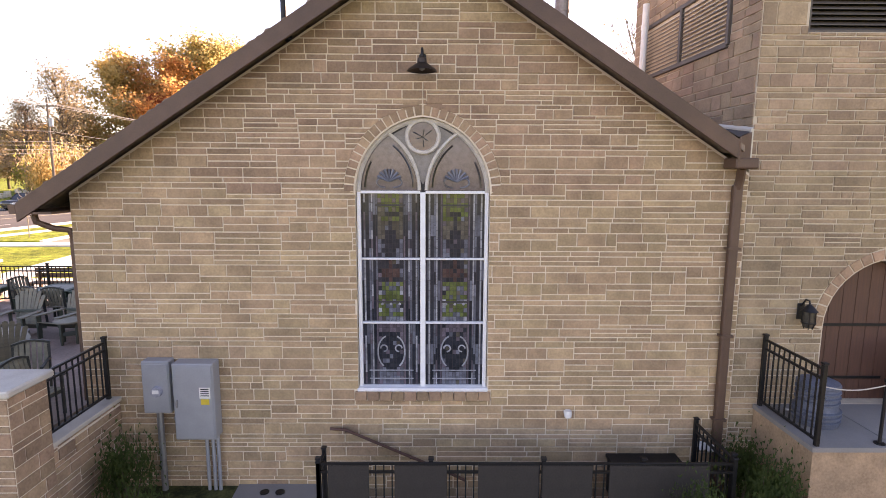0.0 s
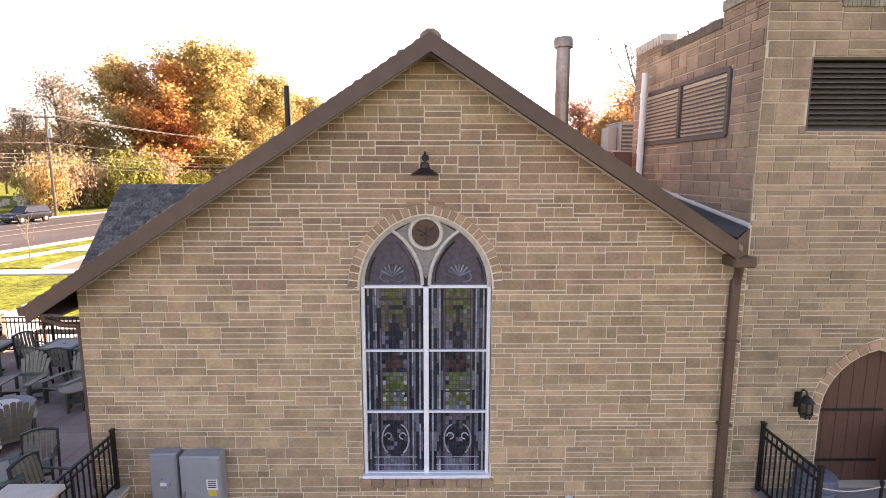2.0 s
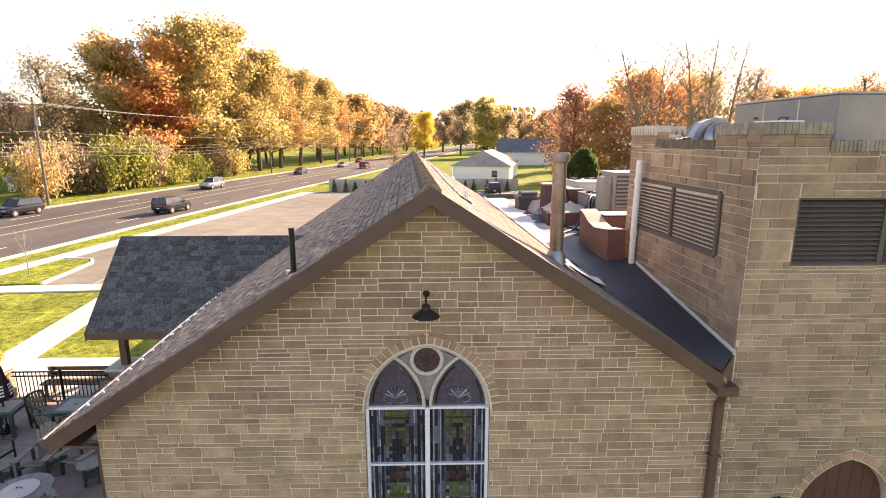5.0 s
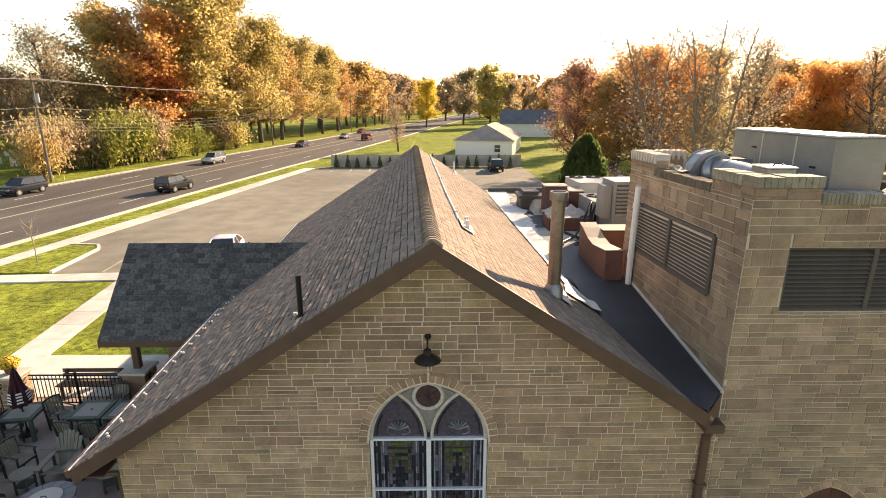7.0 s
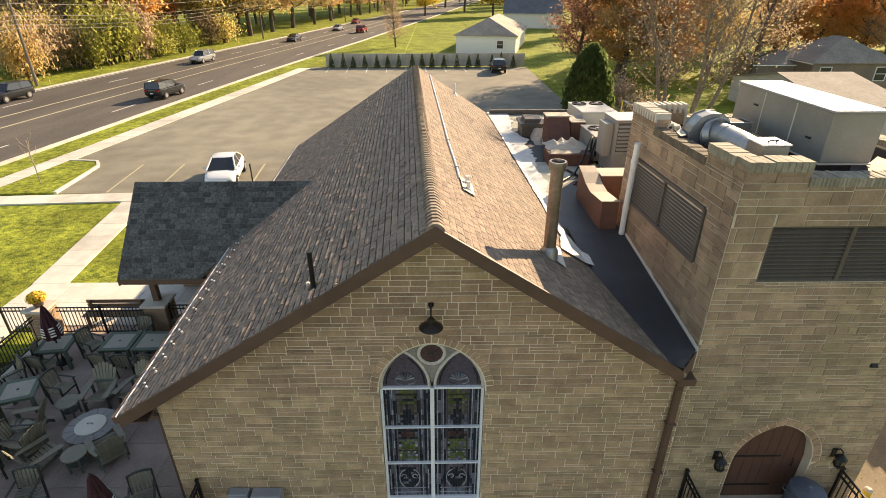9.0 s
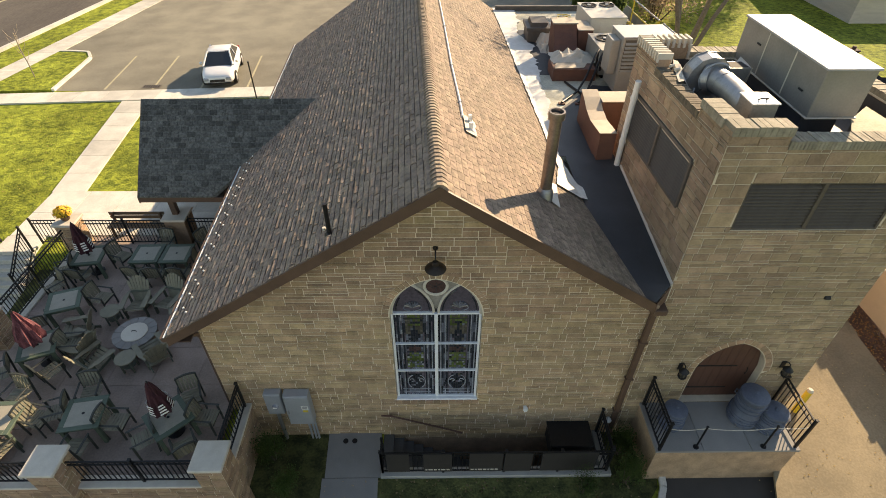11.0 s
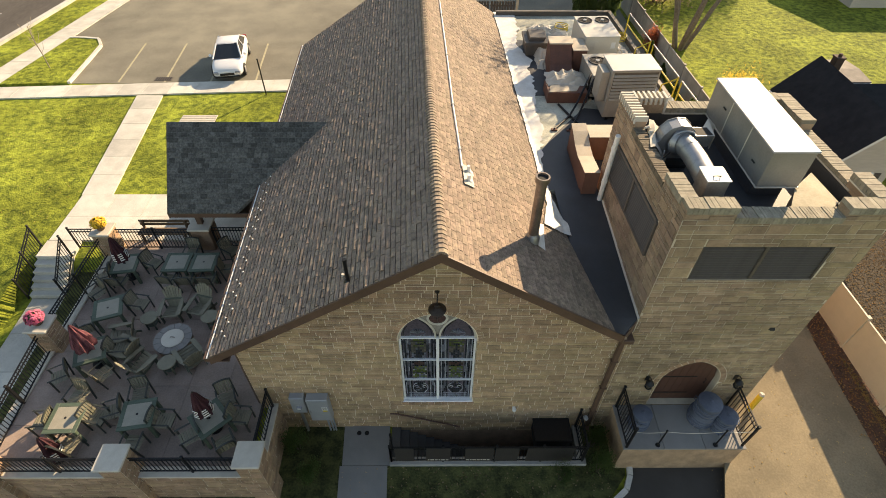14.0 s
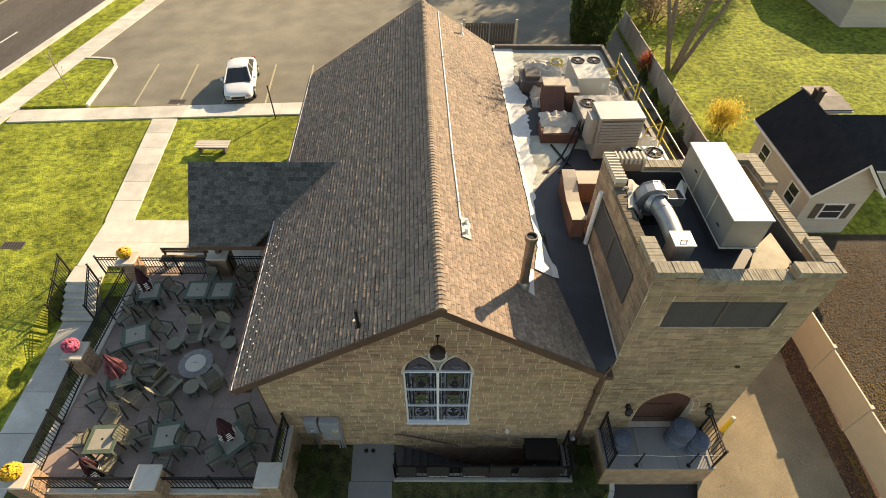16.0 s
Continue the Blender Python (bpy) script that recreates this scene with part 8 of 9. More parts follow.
def tree(kind, x, y, z, h, turn=0.0, wide=1.0):
    """A tree of that kind and height; the first of a kind is built, later ones are copies."""
    spec = {  # seed, leaf colour, leaf count, leaf size, scatter, crown width, stems, label
        "orange": (1, "orange", 12500, 0.20, 0.62, 5.4, 1, "tall broad tree with orange autumn leaves"), "gold": (2, "gold", 20000, 0.20, 0.65, 5.8, 1, "tall broad tree with golden green leaves"),
        "rust": (3, "rust", 18000, 0.19, 0.6, 5.2, 1, "tall tree with rusty brown leaves"), "red": (4, "red", 17000, 0.19, 0.6, 5.4, 1, "tree with red autumn leaves"),
        "sparse": (5, "brown", 7000, 0.14, 0.6, 5.2, 1, "half-bare tree with a few brown leaves"), "bare": (6, "olive", 5000, 0.08, 0.55, 5.6, 5, "many-stemmed nearly bare tree beside the fence"),
        "green": (7, "green", 22000, 0.20, 0.62, 5.2, 1, "broad tree still green in autumn"), "yellow": (8, "amber", 16000, 0.19, 0.6, 4.6, 1, "tree with amber yellow leaves"),
        "wine": (9, "wine", 9000, 0.18, 0.6, 5.4, 1, "tree with dark wine-red leaves"), "far_gold": (10, "gold", 5500, 0.45, 0.7, 6.2, 1, "distant golden tree in the woods"),
        "far_rust": (11, "rust", 5500, 0.45, 0.7, 6.2, 1, "distant rusty brown tree in the woods"), "far_brown": (12, "brown", 4500, 0.4, 0.7, 6.0, 1, "distant grey-brown tree in the woods")}
    seed, colour, count, size, scatter, width, stems, label = spec[kind]
    s = h / 20.0
    m = Matrix.Translation((x, y, z - 0.1)) @ Matrix.Rotation(radians(turn), 4, "Z") @ Matrix.Diagonal((s * wide, s * wide, s, 1))
    if kind in PROTO:
        return copy_scaled(PROTO[kind], m)
    rg5 = random.Random(seed)
    wood, tips = grow(rg5, 20.0, width, stems, 0.38 if stems == 1 else 0.17, 0.2 if stems == 1 else 0.34, count < 9500 or stems > 1)
    ob = thing("tree", label, "tree", "autumn trees")
    part("trunk", wood, BARK if stems == 1 else GREY_BARK, ob, "grey-brown trunk and limbs", smooth=True)
    part("crown", crown_geo(rg5, tips, count, size, scatter), LEAVES[colour], ob)
    ob.matrix_basis = m
    PROTO[kind] = ob
    return ob


# woods beyond the road: rows that follow its far side
wr = random.Random(77)
ROW = [("sparse", -66, 66, 15), ("far_brown", -74, 72, 17), ("far_brown", -88, 84, 18), ("sparse", -57.6, 76, 20.5), ("sparse", -60, 70, 15), ("orange", -51, 89, 27), ("gold", -48.5, 100, 29), ("rust", -57.5, 95, 27), ("rust", -68, 92, 17),
       ("red", -50, 92, 19), ("gold", -43.5, 111, 30), ("rust", -50, 116, 28), ("gold", -42, 122, 27), ("rust", -40, 133, 27), ("gold", -38, 146, 26), ("rust", -45, 142, 27), ("gold", -35, 160, 25), ("rust", -33, 176, 25),
       ("orange", -34, 186, 25)]
FAR = [("far_rust", -30, 200), ("far_gold", -28, 212), ("far_rust", -26, 226), ("far_brown", -24, 240), ("far_rust", -22, 256), ("far_brown", -19, 274), ("far_rust", -15, 300), ("far_brown", -100, 95), ("far_gold", -112, 105), ("far_rust", -90, 110),
       ("far_rust", -78, 118), ("far_gold", -70, 130), ("far_rust", -60, 150), ("far_brown", -125, 92), ("far_rust", -140, 120), ("far_brown", -118, 78), ("far_rust", -52, 178), ("far_rust", -46, 205), ("far_gold", -55, 130), ("far_rust", -52, 160),
       ("far_brown", -42, 190), ("far_rust", -38, 225), ("far_brown", -34, 250), ("far_rust", -30, 285), ("far_gold", -84, 100), ("far_brown", -72, 104), ("far_brown", -104, 120), ("far_rust", -132, 140), ("far_gold", -64, 112), ("far_rust", -48, 132), ("far_brown", 13.4, 240), ("far_gold", 22.3, 205), ("far_brown", -24, 305), ("far_brown", 6, 285), ("far_rust", 36, 262), ("far_brown", 52, 300), ("far_brown", 62, 262),
       ("far_rust", -8, 325), ("far_brown", 28, 330), ("far_brown", -16, 340), ("far_rust", 70, 310), ("far_brown", 44, 345)]
for kind, x, y in FAR:
    tree(kind, x, y, 1.4, wr.uniform(21, 25) * (0.62 if x / (y + 10) < -0.56 else 1.0), wr.uniform(0, 360), wr.uniform(1.0, 1.3))
tree("yellow", -3.1, 205, 1.4, 19.5, 40, 1.1)
for kind, x, y, h in ROW:
    tree(kind, x, y, 1.4, h, wr.uniform(0, 360), wr.uniform(0.95, 1.25))
# trees on the right, behind the fence and the houses
for kind, x, y, h, w in (("bare", 15.6, 25.2, 15.6, 1.2), ("orange", 24.6, 65, 15.5, 1.45), ("orange", 27.8, 57, 17, 1.45), ("rust", 23.0, 58, 13.5, 1.3), ("orange", 31.5, 66, 16, 1.4), ("far_rust", 46, 84, 16, 1.2), ("far_rust", 58, 86, 16.5, 1.2), ("far_gold", 68, 84, 16.5, 1.2), ("far_rust", 76, 90, 16, 1.2), ("wine", 18.4, 62, 15.2, 1.1), ("gold", 36, 64, 15.5, 1.0), ("sparse", 37.9, 56, 17.0, 1.1),
                         ("orange", 56.2, 74, 16, 1.2), ("orange", 50, 73, 14.5, 1.1), ("orange", 62.8, 72, 16.5, 1.1), ("sparse", 61, 66, 17.5, 1.0), ("far_brown", 74, 80, 16, 1.0), ("far_brown", 84, 84, 16, 1.1), ("far_rust", 40, 88, 17, 1.1), ("red", 70, 62, 5, 1.3),
                         ("far_gold", 66, 95, 17, 1.1), ("far_rust", 85, 95, 17, 1.2), ("far_brown", 30, 95, 15, 1.1), ("far_brown", 36, 125, 17, 1.1), ("sparse", -7.1, 97, 9.3, 1.0), ("far_rust", 44, 160, 18, 1.2),
                         ("far_rust", 62, 180, 19, 1.2), ("far_brown", 30, 210, 18, 1.2), ("far_rust", 45, 300, 20, 1.2), ("far_brown", 52, 100, 17, 1.2)):
    tree(kind, x, y, 1.2, h, wr.uniform(0, 360), w)


def conifer(x, y, z, h, r, proto={}):
    """A dense evergreen column or cone."""
    key = r > 1.0
    m = Matrix.Translation((x, y, z)) @ Matrix.Rotation(x * 3.1, 4, "Z") @ Matrix.Diagonal((r, r, h, 1))
    if key in proto:
        return copy_scaled(proto[key], m)
    rg6 = random.Random(9 if key else 10)
    g = Geo()
    for _ in range(9000 if key else 520):
        f = rg6.random() ** 1.1
        rad = (math.sin(math.pi * min(1, 0.14 + f * 0.86)) ** 0.55 if key else (1 - f) ** 0.8 + 0.06) * rg6.uniform(0.7, 1.04)
        a = rg6.uniform(0, 2 * math.pi)
        rad *= 1 + 0.07 * math.sin(5 * a + 9 * f) + 0.05 * math.sin(13 * a - 21 * f)
        o = Vector((rad * math.cos(a), rad * math.sin(a), 0.03 + 0.96 * f))
        u = Vector((rg6.gauss(0, 1), rg6.gauss(0, 1), rg6.gauss(0, 1))).normalized()
        v = u.orthogonal().normalized()
        s = (0.075 if key else 0.2) * rg6.uniform(0.6, 1.3)
        k = 0.42 if key else 0.25
        q = lambda d, t: o + Vector((d.x * t, d.y * t, d.z * t * k))
        g.face([q(u, s), q(v, s * 0.5), q(u, -s), q(v, -s * 0.5)])
    ob = thing("evergreen", "dense dark green rounded evergreen" if key else "small dark columnar evergreen by the fence", "tree", "evergreens")
    part("trunk", Geo().cyl((0, 0, -0.02), (0, 0, 0.8), 0.12 if key else 0.2, 0.03, 7), BARK, ob)
    part("crown", g, LEAVES["conifer"], ob)
    ob.matrix_basis = m
    proto[key] = ob
    return ob


conifer(10.6, 28.6, 1.2, 7.3, 1.65)
for y in (12.4, 14.6, 16.6, 18.9, 21.0, 23.3, 31.5, 34.0, 37.2, 40.0):
    conifer(13.35 - 0.03 * (y - 12), y, 0.75 + 0.018 * y, 1.5 + 0.35 * math.sin(y * 2.3), 0.40)
for i in range(17):
    conifer(-14.6 + 1.62 * i + wr.uniform(-0.3, 0.3), 70.0 + wr.uniform(-0.1, 0.1), 1.35, wr.uniform(1.5, 2.1), 0.42)


def shrub(kind, x, y, z, h, r, label, proto={}):
    m = Matrix.Translation((x, y, z)) @ Matrix.Rotation(x, 4, "Z") @ Matrix.Diagonal((r, r, h, 1))
    if kind in proto:
        return copy_scaled(proto[kind], m)
    rg7 = random.Random(len(kind))
    g, w = Geo(), Geo()
    for i in range(9):
        a, b = rg7.uniform(0, 6.28), rg7.uniform(0.2, 0.8)
        e = Vector((b * math.cos(a), b * math.sin(a), rg7.uniform(0.6, 0.95)))
        w.cyl((0.05 * math.cos(a), 0.05 * math.sin(a), -0.05), e, 0.025, 0.008, 4, False)
        for _ in range(230):
            o = e + Vector((rg7.gauss(0, 0.24), rg7.gauss(0, 0.24), rg7.gauss(-0.15, 0.2)))
            if o.z < 0:
                continue
            u = Vector((rg7.gauss(0, 1), rg7.gauss(0, 1), rg7.gauss(0, 1))).normalized()
            v = u.orthogonal().normalized()
            s = rg7.uniform(0.03, 0.07)
            g.face([o + u * s, o + v * s, o - u * s])
    ob = thing("shrub", label, "shrub", "shrubs")
    part("wood", w, BARK, ob)
    part("foliage", g, LEAVES[kind], ob)
    ob.matrix_basis = m
    proto[kind] = ob
    return ob


for i in range(22):
    t = wr.random()
    y = 48 + 60 * t
    x = road_x(y) - wr.uniform(14.5, 21)
    kind, h, r = wr.choice(("green", "green", "gold", "brown")), wr.uniform(3, 8), wr.uniform(2.5, 4.5)
    if x / (y + 10) > -0.74:
        shrub(kind, x, y, 1.35, h, r, "overgrown roadside shrub turning yellow-green")
shrub("yellow", 16.5, 18.4, 0.8, 2.2, 1.05, "bright yellow upright shrub behind the fence")
shrub("brown", 16.4, 33, 1.0, 3.2, 2.4, "bare brown brush along the fence")
shrub("brown", 15.2, 39, 1.0, 3.5, 2.2, "bare brown brush along the fence")
shrub("gold", 19, 44, 1.0, 2.6, 2.2, "golden shrub behind the fence")
shrub("conifer", -4.4, -0.75, 0.0, 1.1, 0.42, "small green shrub before the front wall")
shrub("conifer", -3.85, -1.6, 0.0, 0.8, 0.4, "small green shrub before the front wall")
shrub("conifer", 3.7, -1.75, 0.0, 1.0, 0.38, "small dark shrub by the sunken stair")
shrub("conifer", 4.9, -1.5, 0.0, 1.1, 0.42, "small dark shrub by the sunken stair")
shrub("conifer", 4.9, -0.7, 0.0, 1.0, 0.42, "small green shrub by the downspout")
shrub("red", 13.4, 24.5, 1.2, 1.6, 0.6, "small red shrub at the fence")
shrub("red", 40, 44, 1.2, 1.8, 1.3, "red shrub beside the lawn")


def far_woods():
    """The distant tree line, too far to tell one tree from the next."""
    for name, lo, hi, m in (("far_woods", -900, 700, "rust"), ("far_woods", -900, 700, "brown"), ("far_woods", -800, 600, "conifer")):
        rg8 = random.Random(len(m))
        g, w = Geo(), Geo()
        for i in range(210):
            a = radians(rg8.uniform(-62, 60) if i < 120 else rg8.uniform(-7, 17))
            d = rg8.uniform(330, 620)
            x, y = d * math.sin(a), d * math.cos(a)
            if abs(x - road_x(min(y, 900))) < 16:
                continue
            h, r = rg8.uniform(16, 27), rg8.uniform(5, 9)
            w.cyl((x, y, 1.0), (x, y, h * 0.8), 0.35, 0.1, 4, False)
            for _ in range(55):
                f = rg8.random()
                rad = r * (math.sin(math.pi * (0.15 + 0.8 * f)) if m != "conifer" else (1.05 - f) * 0.6)
                b = rg8.uniform(0, 6.28)
                o = Vector((x + rad * math.cos(b), y + rad * math.sin(b), 1.4 + h * (0.12 + 0.88 * f)))
                s = rg8.uniform(1.0, 2.2)
                u = Vector((rg8.gauss(0, 1), rg8.gauss(0, 0.5), rg8.gauss(0, 1))).normalized()
                v = u.orthogonal().normalized()
                g.face([o + u * s, o + v * s, o - u * s, o - v * s])
        ob = tagged(part(name, g, LEAVES[m]), "distant autumn woods along the horizon", "woods", kind="stuff")
        tagged(part("trunks", w, BARK, ob), kind="stuff")


far_woods()


# sapling on the island, thin staked tree
ob = thing("sapling", "thin leafless young tree on the grass island", "tree", at=(-23.3, 21.9, 1.48))
part("stem", Geo().tube([(0, 0, 0), (0.02, 0, 0.8), (-0.03, 0.02, 1.6), (0.0, 0.05, 2.5)], 0.028, 6), PALE_BARK, ob)
for k in range(9):
    a, z = k * 2.4, 0.9 + 0.17 * k
    part("twig", Geo().tube([(0, 0, z), (0.28 * math.cos(a), 0.28 * math.sin(a), z + 0.35), (0.4 * math.cos(a), 0.4 * math.sin(a), z + 0.7)], 0.009, 4), PALE_BARK, ob)

# ---- poles and wires ----
WOODPOLE = mat("weathered_pole_wood", (0.20, 0.16, 0.12), (0.13, 0.10, 0.08), 0.85, scale=3, fine=30, bump=0.4, stretch=(4, 4, 0.4))
WIRE = mat("grey_cable", (0.35, 0.35, 0.34), (0.25, 0.25, 0.25), 0.5, bump=0)
POLES = [(-57.5, -4), (-46, 55.5), (-36.8, 114), (-27.8, 172), (-18, 231), (-8.5, 290), (1.5, 352)]
for i, (x, y) in enumerate(POLES):
    ob = thing("utility_pole", "weathered wooden utility pole with crossarm", "utility pole", "utility poles along the road", (x, y, 1.35))
    part("pole", Geo().cyl((0, 0, -0.1), (0, 0, 12.6), 0.17, 0.11, 10), WOODPOLE, ob)
    part("crossarm", Geo().box((-1.2, -0.06, 11.6), (1.2, 0.06, 11.75), 0.01), WOODPOLE, ob)
    for dx in (-1.05, -0.4, 0.4, 1.05):
        part("insulator", Geo().lathe([(0.04, 11.75), (0.06, 11.82), (0.03, 11.92)], 8, (dx, 0, 0)), BOXGREY, ob)
    if i % 2:
        part("transformer", Geo().cyl((0.35, -0.1, 9.3), (0.35, -0.1, 10.3), 0.24, 0.24, 14), BOXGREY, ob, "grey transformer can")
for k, (dx, z) in enumerate(((-1.05, 13.27), (0.4, 13.27), (1.05, 13.27), (0.15, 10.1), (0.15, 8.9), (0.2, 8.5), (0.15, 8.0), (0.15, 7.6))):
    pts = [(x0 + dx + (x1 - x0) * t, y0 + (y1 - y0) * t, z - (0.55 + 0.08 * k) * 4 * t * (1 - t)) for (x0, y0), (x1, y1) in zip(POLES, POLES[1:]) for t in [j / 10 for j in range(10)]]
    g = Geo().tube(pts, 0.02, 4)
    tagged(part("power_line", g, WIRE), "thin cable slung between the utility poles", "cable", "power lines")

# ---- fences ----
def board_fence(name, a, b, z0, z1, h, m, label, step=2.4, boards=7):
    """Fence panels between posts along a line; each panel and post is a part."""
    a, b = Vector((*a, 0)), Vector((*b, 0))
    n = max(1, round((b - a).length / step))
    ang = math.degrees(math.atan2((b - a).y, (b - a).x))
    ob = thing(name, label, "fence", "", (a.x, a.y, z0), ang)
    w = (b - a).length / n
    for i in range(n + 1):
        part("post", Geo().box((-0.06, -0.06, 0), (0.06, 0.06, h + 0.05), 0.008).box((-0.075, -0.075, h + 0.05), (0.075, 0.075, h + 0.09), 0.01), m, ob, at=(w * i, 0, (z1 - z0) * i / n))
    for i in range(n):
        z = (z1 - z0) * (i + 0.5) / n
        for j in range(boards):
            part("board", Geo().box((0.065 + (w - 0.13) * j / boards + 0.003, -0.02, 0.08), (0.065 + (w - 0.13) * (j + 1) / boards - 0.003, 0.02, h - 0.04)), m, ob, at=(w * i, 0, z))
        part("top_rail", Geo().box((0.06, -0.035, h - 0.06), (w - 0.06, 0.035, h + 0.02), 0.006), m, ob, at=(w * i, 0, z))
    return ob


FENCE_H = 1.7
board_fence("vinyl_fence", (14.85, -9.0), (14.3, 7.4), 0.1, 0.62, FENCE_H, FENCE_V, "tan vinyl privacy fence beside the driveway", 2.35, 1)
board_fence("wood_fence", (14.25, 7.6), (13.1, 45), 0.65, 1.3, 1.75, FENCE_G, "weathered grey board fence behind the church", 2.45, 6)
board_fence("wood_fence", (-15.3, 71.0), (13.0, 71.0), 1.35, 1.35, 1.8, FENCE_G, "pale grey board fence at the end of the lot", 2.4, 5)

lb = Geo()
for i in range(6):
    for j in range(11):
        x0, x1, y0, y1 = 14.95 + 2 * i, 16.95 + 2 * i, -12 + 2 * j, -10 + 2 * j
        lb.face([(x, y, ground_z(x, y) + 0.035) for x, y in ((x0, y0), (x1, y0), (x1, y1), (x0, y1))])
structure("fence_bed", Geo().slab([(13.0, 9.0, 0.76), (14.15, 9.0, 0.76), (13.15, 44.0, 1.40), (12.2, 44.0, 1.40)], (0, 0, -0.08)), LEAFBED, "dark mulch bed along the board fence", "ground")
ob = thing("yard_gate", "dark slatted yard gate between pale posts", "gate", at=(1.6, 28.3, 1.38))
for k in range(2):
    for i in range(9):
        part("slat", Geo().box((0.12 + 1.75 * k + 0.185 * i, -0.015, 0.08), (0.27 + 1.75 * k + 0.185 * i, 0.015, 1.7), 0.004), LOUVER, ob)
    part("gate_rail", Geo().box((0.1 + 1.75 * k, 0.016, 0.3), (1.78 + 1.75 * k, 0.05, 0.4), 0.004), LOUVER, ob)
    part("gate_rail", Geo().box((0.1 + 1.75 * k, 0.016, 1.35), (1.78 + 1.75 * k, 0.05, 1.45), 0.004), LOUVER, ob)
for x in (0.0, 3.65):
    part("post", Geo().box((x - 0.08, -0.08, -0.05), (x + 0.08, 0.08, 1.95), 0.01), FENCE_V, ob, "pale square post")
structure("leaf_bed", lb, LEAFBED, "bare ground thick with fallen leaves behind the fence", "ground")

# ---- houses ----
SIDING = mat("cream_siding", (0.56, 0.50, 0.43), (0.48, 0.43, 0.37), 0.7, scale=3, fine=40, bump=0.1, stain=0.1, stretch=(1, 1, 8))
ROOF_D = mat("black_house_shingle", (0.036, 0.038, 0.043), (0.024, 0.026, 0.03), 0.95, scale=3, fine=30, bump=0.5, stain=0.2, spec=0.08)
ROOF_G = mat("grey_house_shingle", (0.30, 0.27, 0.235), (0.2, 0.18, 0.155), 0.9, scale=3, fine=30, bump=0.5, stain=0.2)
ROOF_S = mat("slate_house_shingle", (0.17, 0.18, 0.20), (0.11, 0.118, 0.13), 0.9, scale=3, fine=30, bump=0.4, stain=0.2)
ROOF_T = mat("tan_house_shingle", (0.42, 0.36, 0.30), (0.31, 0.265, 0.22), 0.9, scale=3, fine=30, bump=0.4, stain=0.2)
CHIMNEY_B = mat("dark_chimney_brick", (0.085, 0.05, 0.036), (0.05, 0.032, 0.025), 0.9, scale=9, fine=50, bump=0.4, stain=0.2)
BRICK_H = mat("house_brick", (0.24, 0.19, 0.15), (0.17, 0.135, 0.105), 0.85, scale=6, fine=50, bump=0.3, stain=0.15)


def house(name, x, y, z, w, d, eave, ridge, label, wall, roof, turn=0.0, along_y=True, windows=(), hip=0.0, chimney=None):
    """A house with walls, a pitched roof, windows and a chimney."""
    ob = thing(name, label, "house", "neighbouring houses", (x, y, z), turn)
    W, D = w / 2, d / 2
    if along_y:
        body = [(-W, 0), (W, 0), (W, eave), (0, ridge if not hip else eave), (-W, eave)]
        part("wall", Geo().slab([(a, -D, b) for a, b in body], (0, d, 0)), wall, ob)
        o = 0.35
        k = (ridge - eave) / W
        for s in (-1, 1):
            part("roof", Geo().slab([(0, -D - o + hip, ridge), (s * (W + o), -D - o, eave - k * o), (s * (W + o), D + o, eave - k * o), (0, D + o - hip, ridge)], (0, 0, 0.1)), roof, ob)
            if hip:
                part("roof_hip", Geo().slab([(0, s * (D + o - hip), ridge), (-W - o, s * (D + o), eave - k * o), (W + o, s * (D + o), eave - k * o)], (0, 0, 0.1)), roof, ob)
        for s in (-1, 1):
            if not hip:
                part("bargeboard", Geo().slab([(0, -D - o - 0.01, ridge + 0.02), (s * (W + o), -D - o - 0.01, eave - k * o + 0.02), (s * (W + o), -D - o - 0.01, eave - k * o - 0.15), (0, -D - o - 0.01, ridge - 0.15)], (0, 0.05, 0)), WHITE, ob)
            part("gutter", Geo().box((s * (W + o) - 0.05, -D - o, eave - k * o - 0.08), (s * (W + o) + 0.07, D + o, eave - k * o + 0.03)), WHITE, ob)
    for face, p, zz, ww, hh, shut in windows:
        m = {"front": Matrix.Translation((p, -D, zz)), "left": Matrix.Translation((-W, p, zz)) @ Matrix.Rotation(radians(-90), 4, "Z")}[face]
        win = part("window", Geo().box((-ww / 2, -0.03, 0), (ww / 2, 0.02, hh), 0.0, m), GLASS[1], ob)
        part("window_frame", Geo().box((-ww / 2 - 0.08, -0.06, -0.08), (-ww / 2, 0.0, hh + 0.08), 0, m).box((ww / 2, -0.06, -0.08), (ww / 2 + 0.08, 0.0, hh + 0.08), 0, m).box((-ww / 2, -0.06, hh), (ww / 2, 0, hh + 0.08), 0, m).box((-ww / 2, -0.06, -0.08), (ww / 2, 0, 0), 0, m).box((-ww / 2, -0.05, hh * 0.48), (ww / 2, -0.031, hh * 0.52), 0, m), WHITE, win)
        if shut:
            for s in (-1, 1):
                part("shutter", Geo().box((s * (ww / 2 + 0.1), -0.05, -0.05), (s * (ww / 2 + 0.1 + 0.32), 0.0, hh + 0.05), 0.01, m), LOUVER, ob, "dark brown shutter")
    if chimney:
        cx, cy, ch = chimney
        part("chimney", Geo().box((cx - 0.19, cy - 0.19, 0), (cx + 0.19, cy + 0.19, ch), 0.01).box((cx - 0.22, cy - 0.22, ch), (cx + 0.22, cy + 0.22, ch + 0.07), 0.01).cyl((cx, cy, ch), (cx, cy, ch + 0.2), 0.09, 0.08, 10), CHIMNEY_B, ob, "dark brown brick chimney")
    return ob


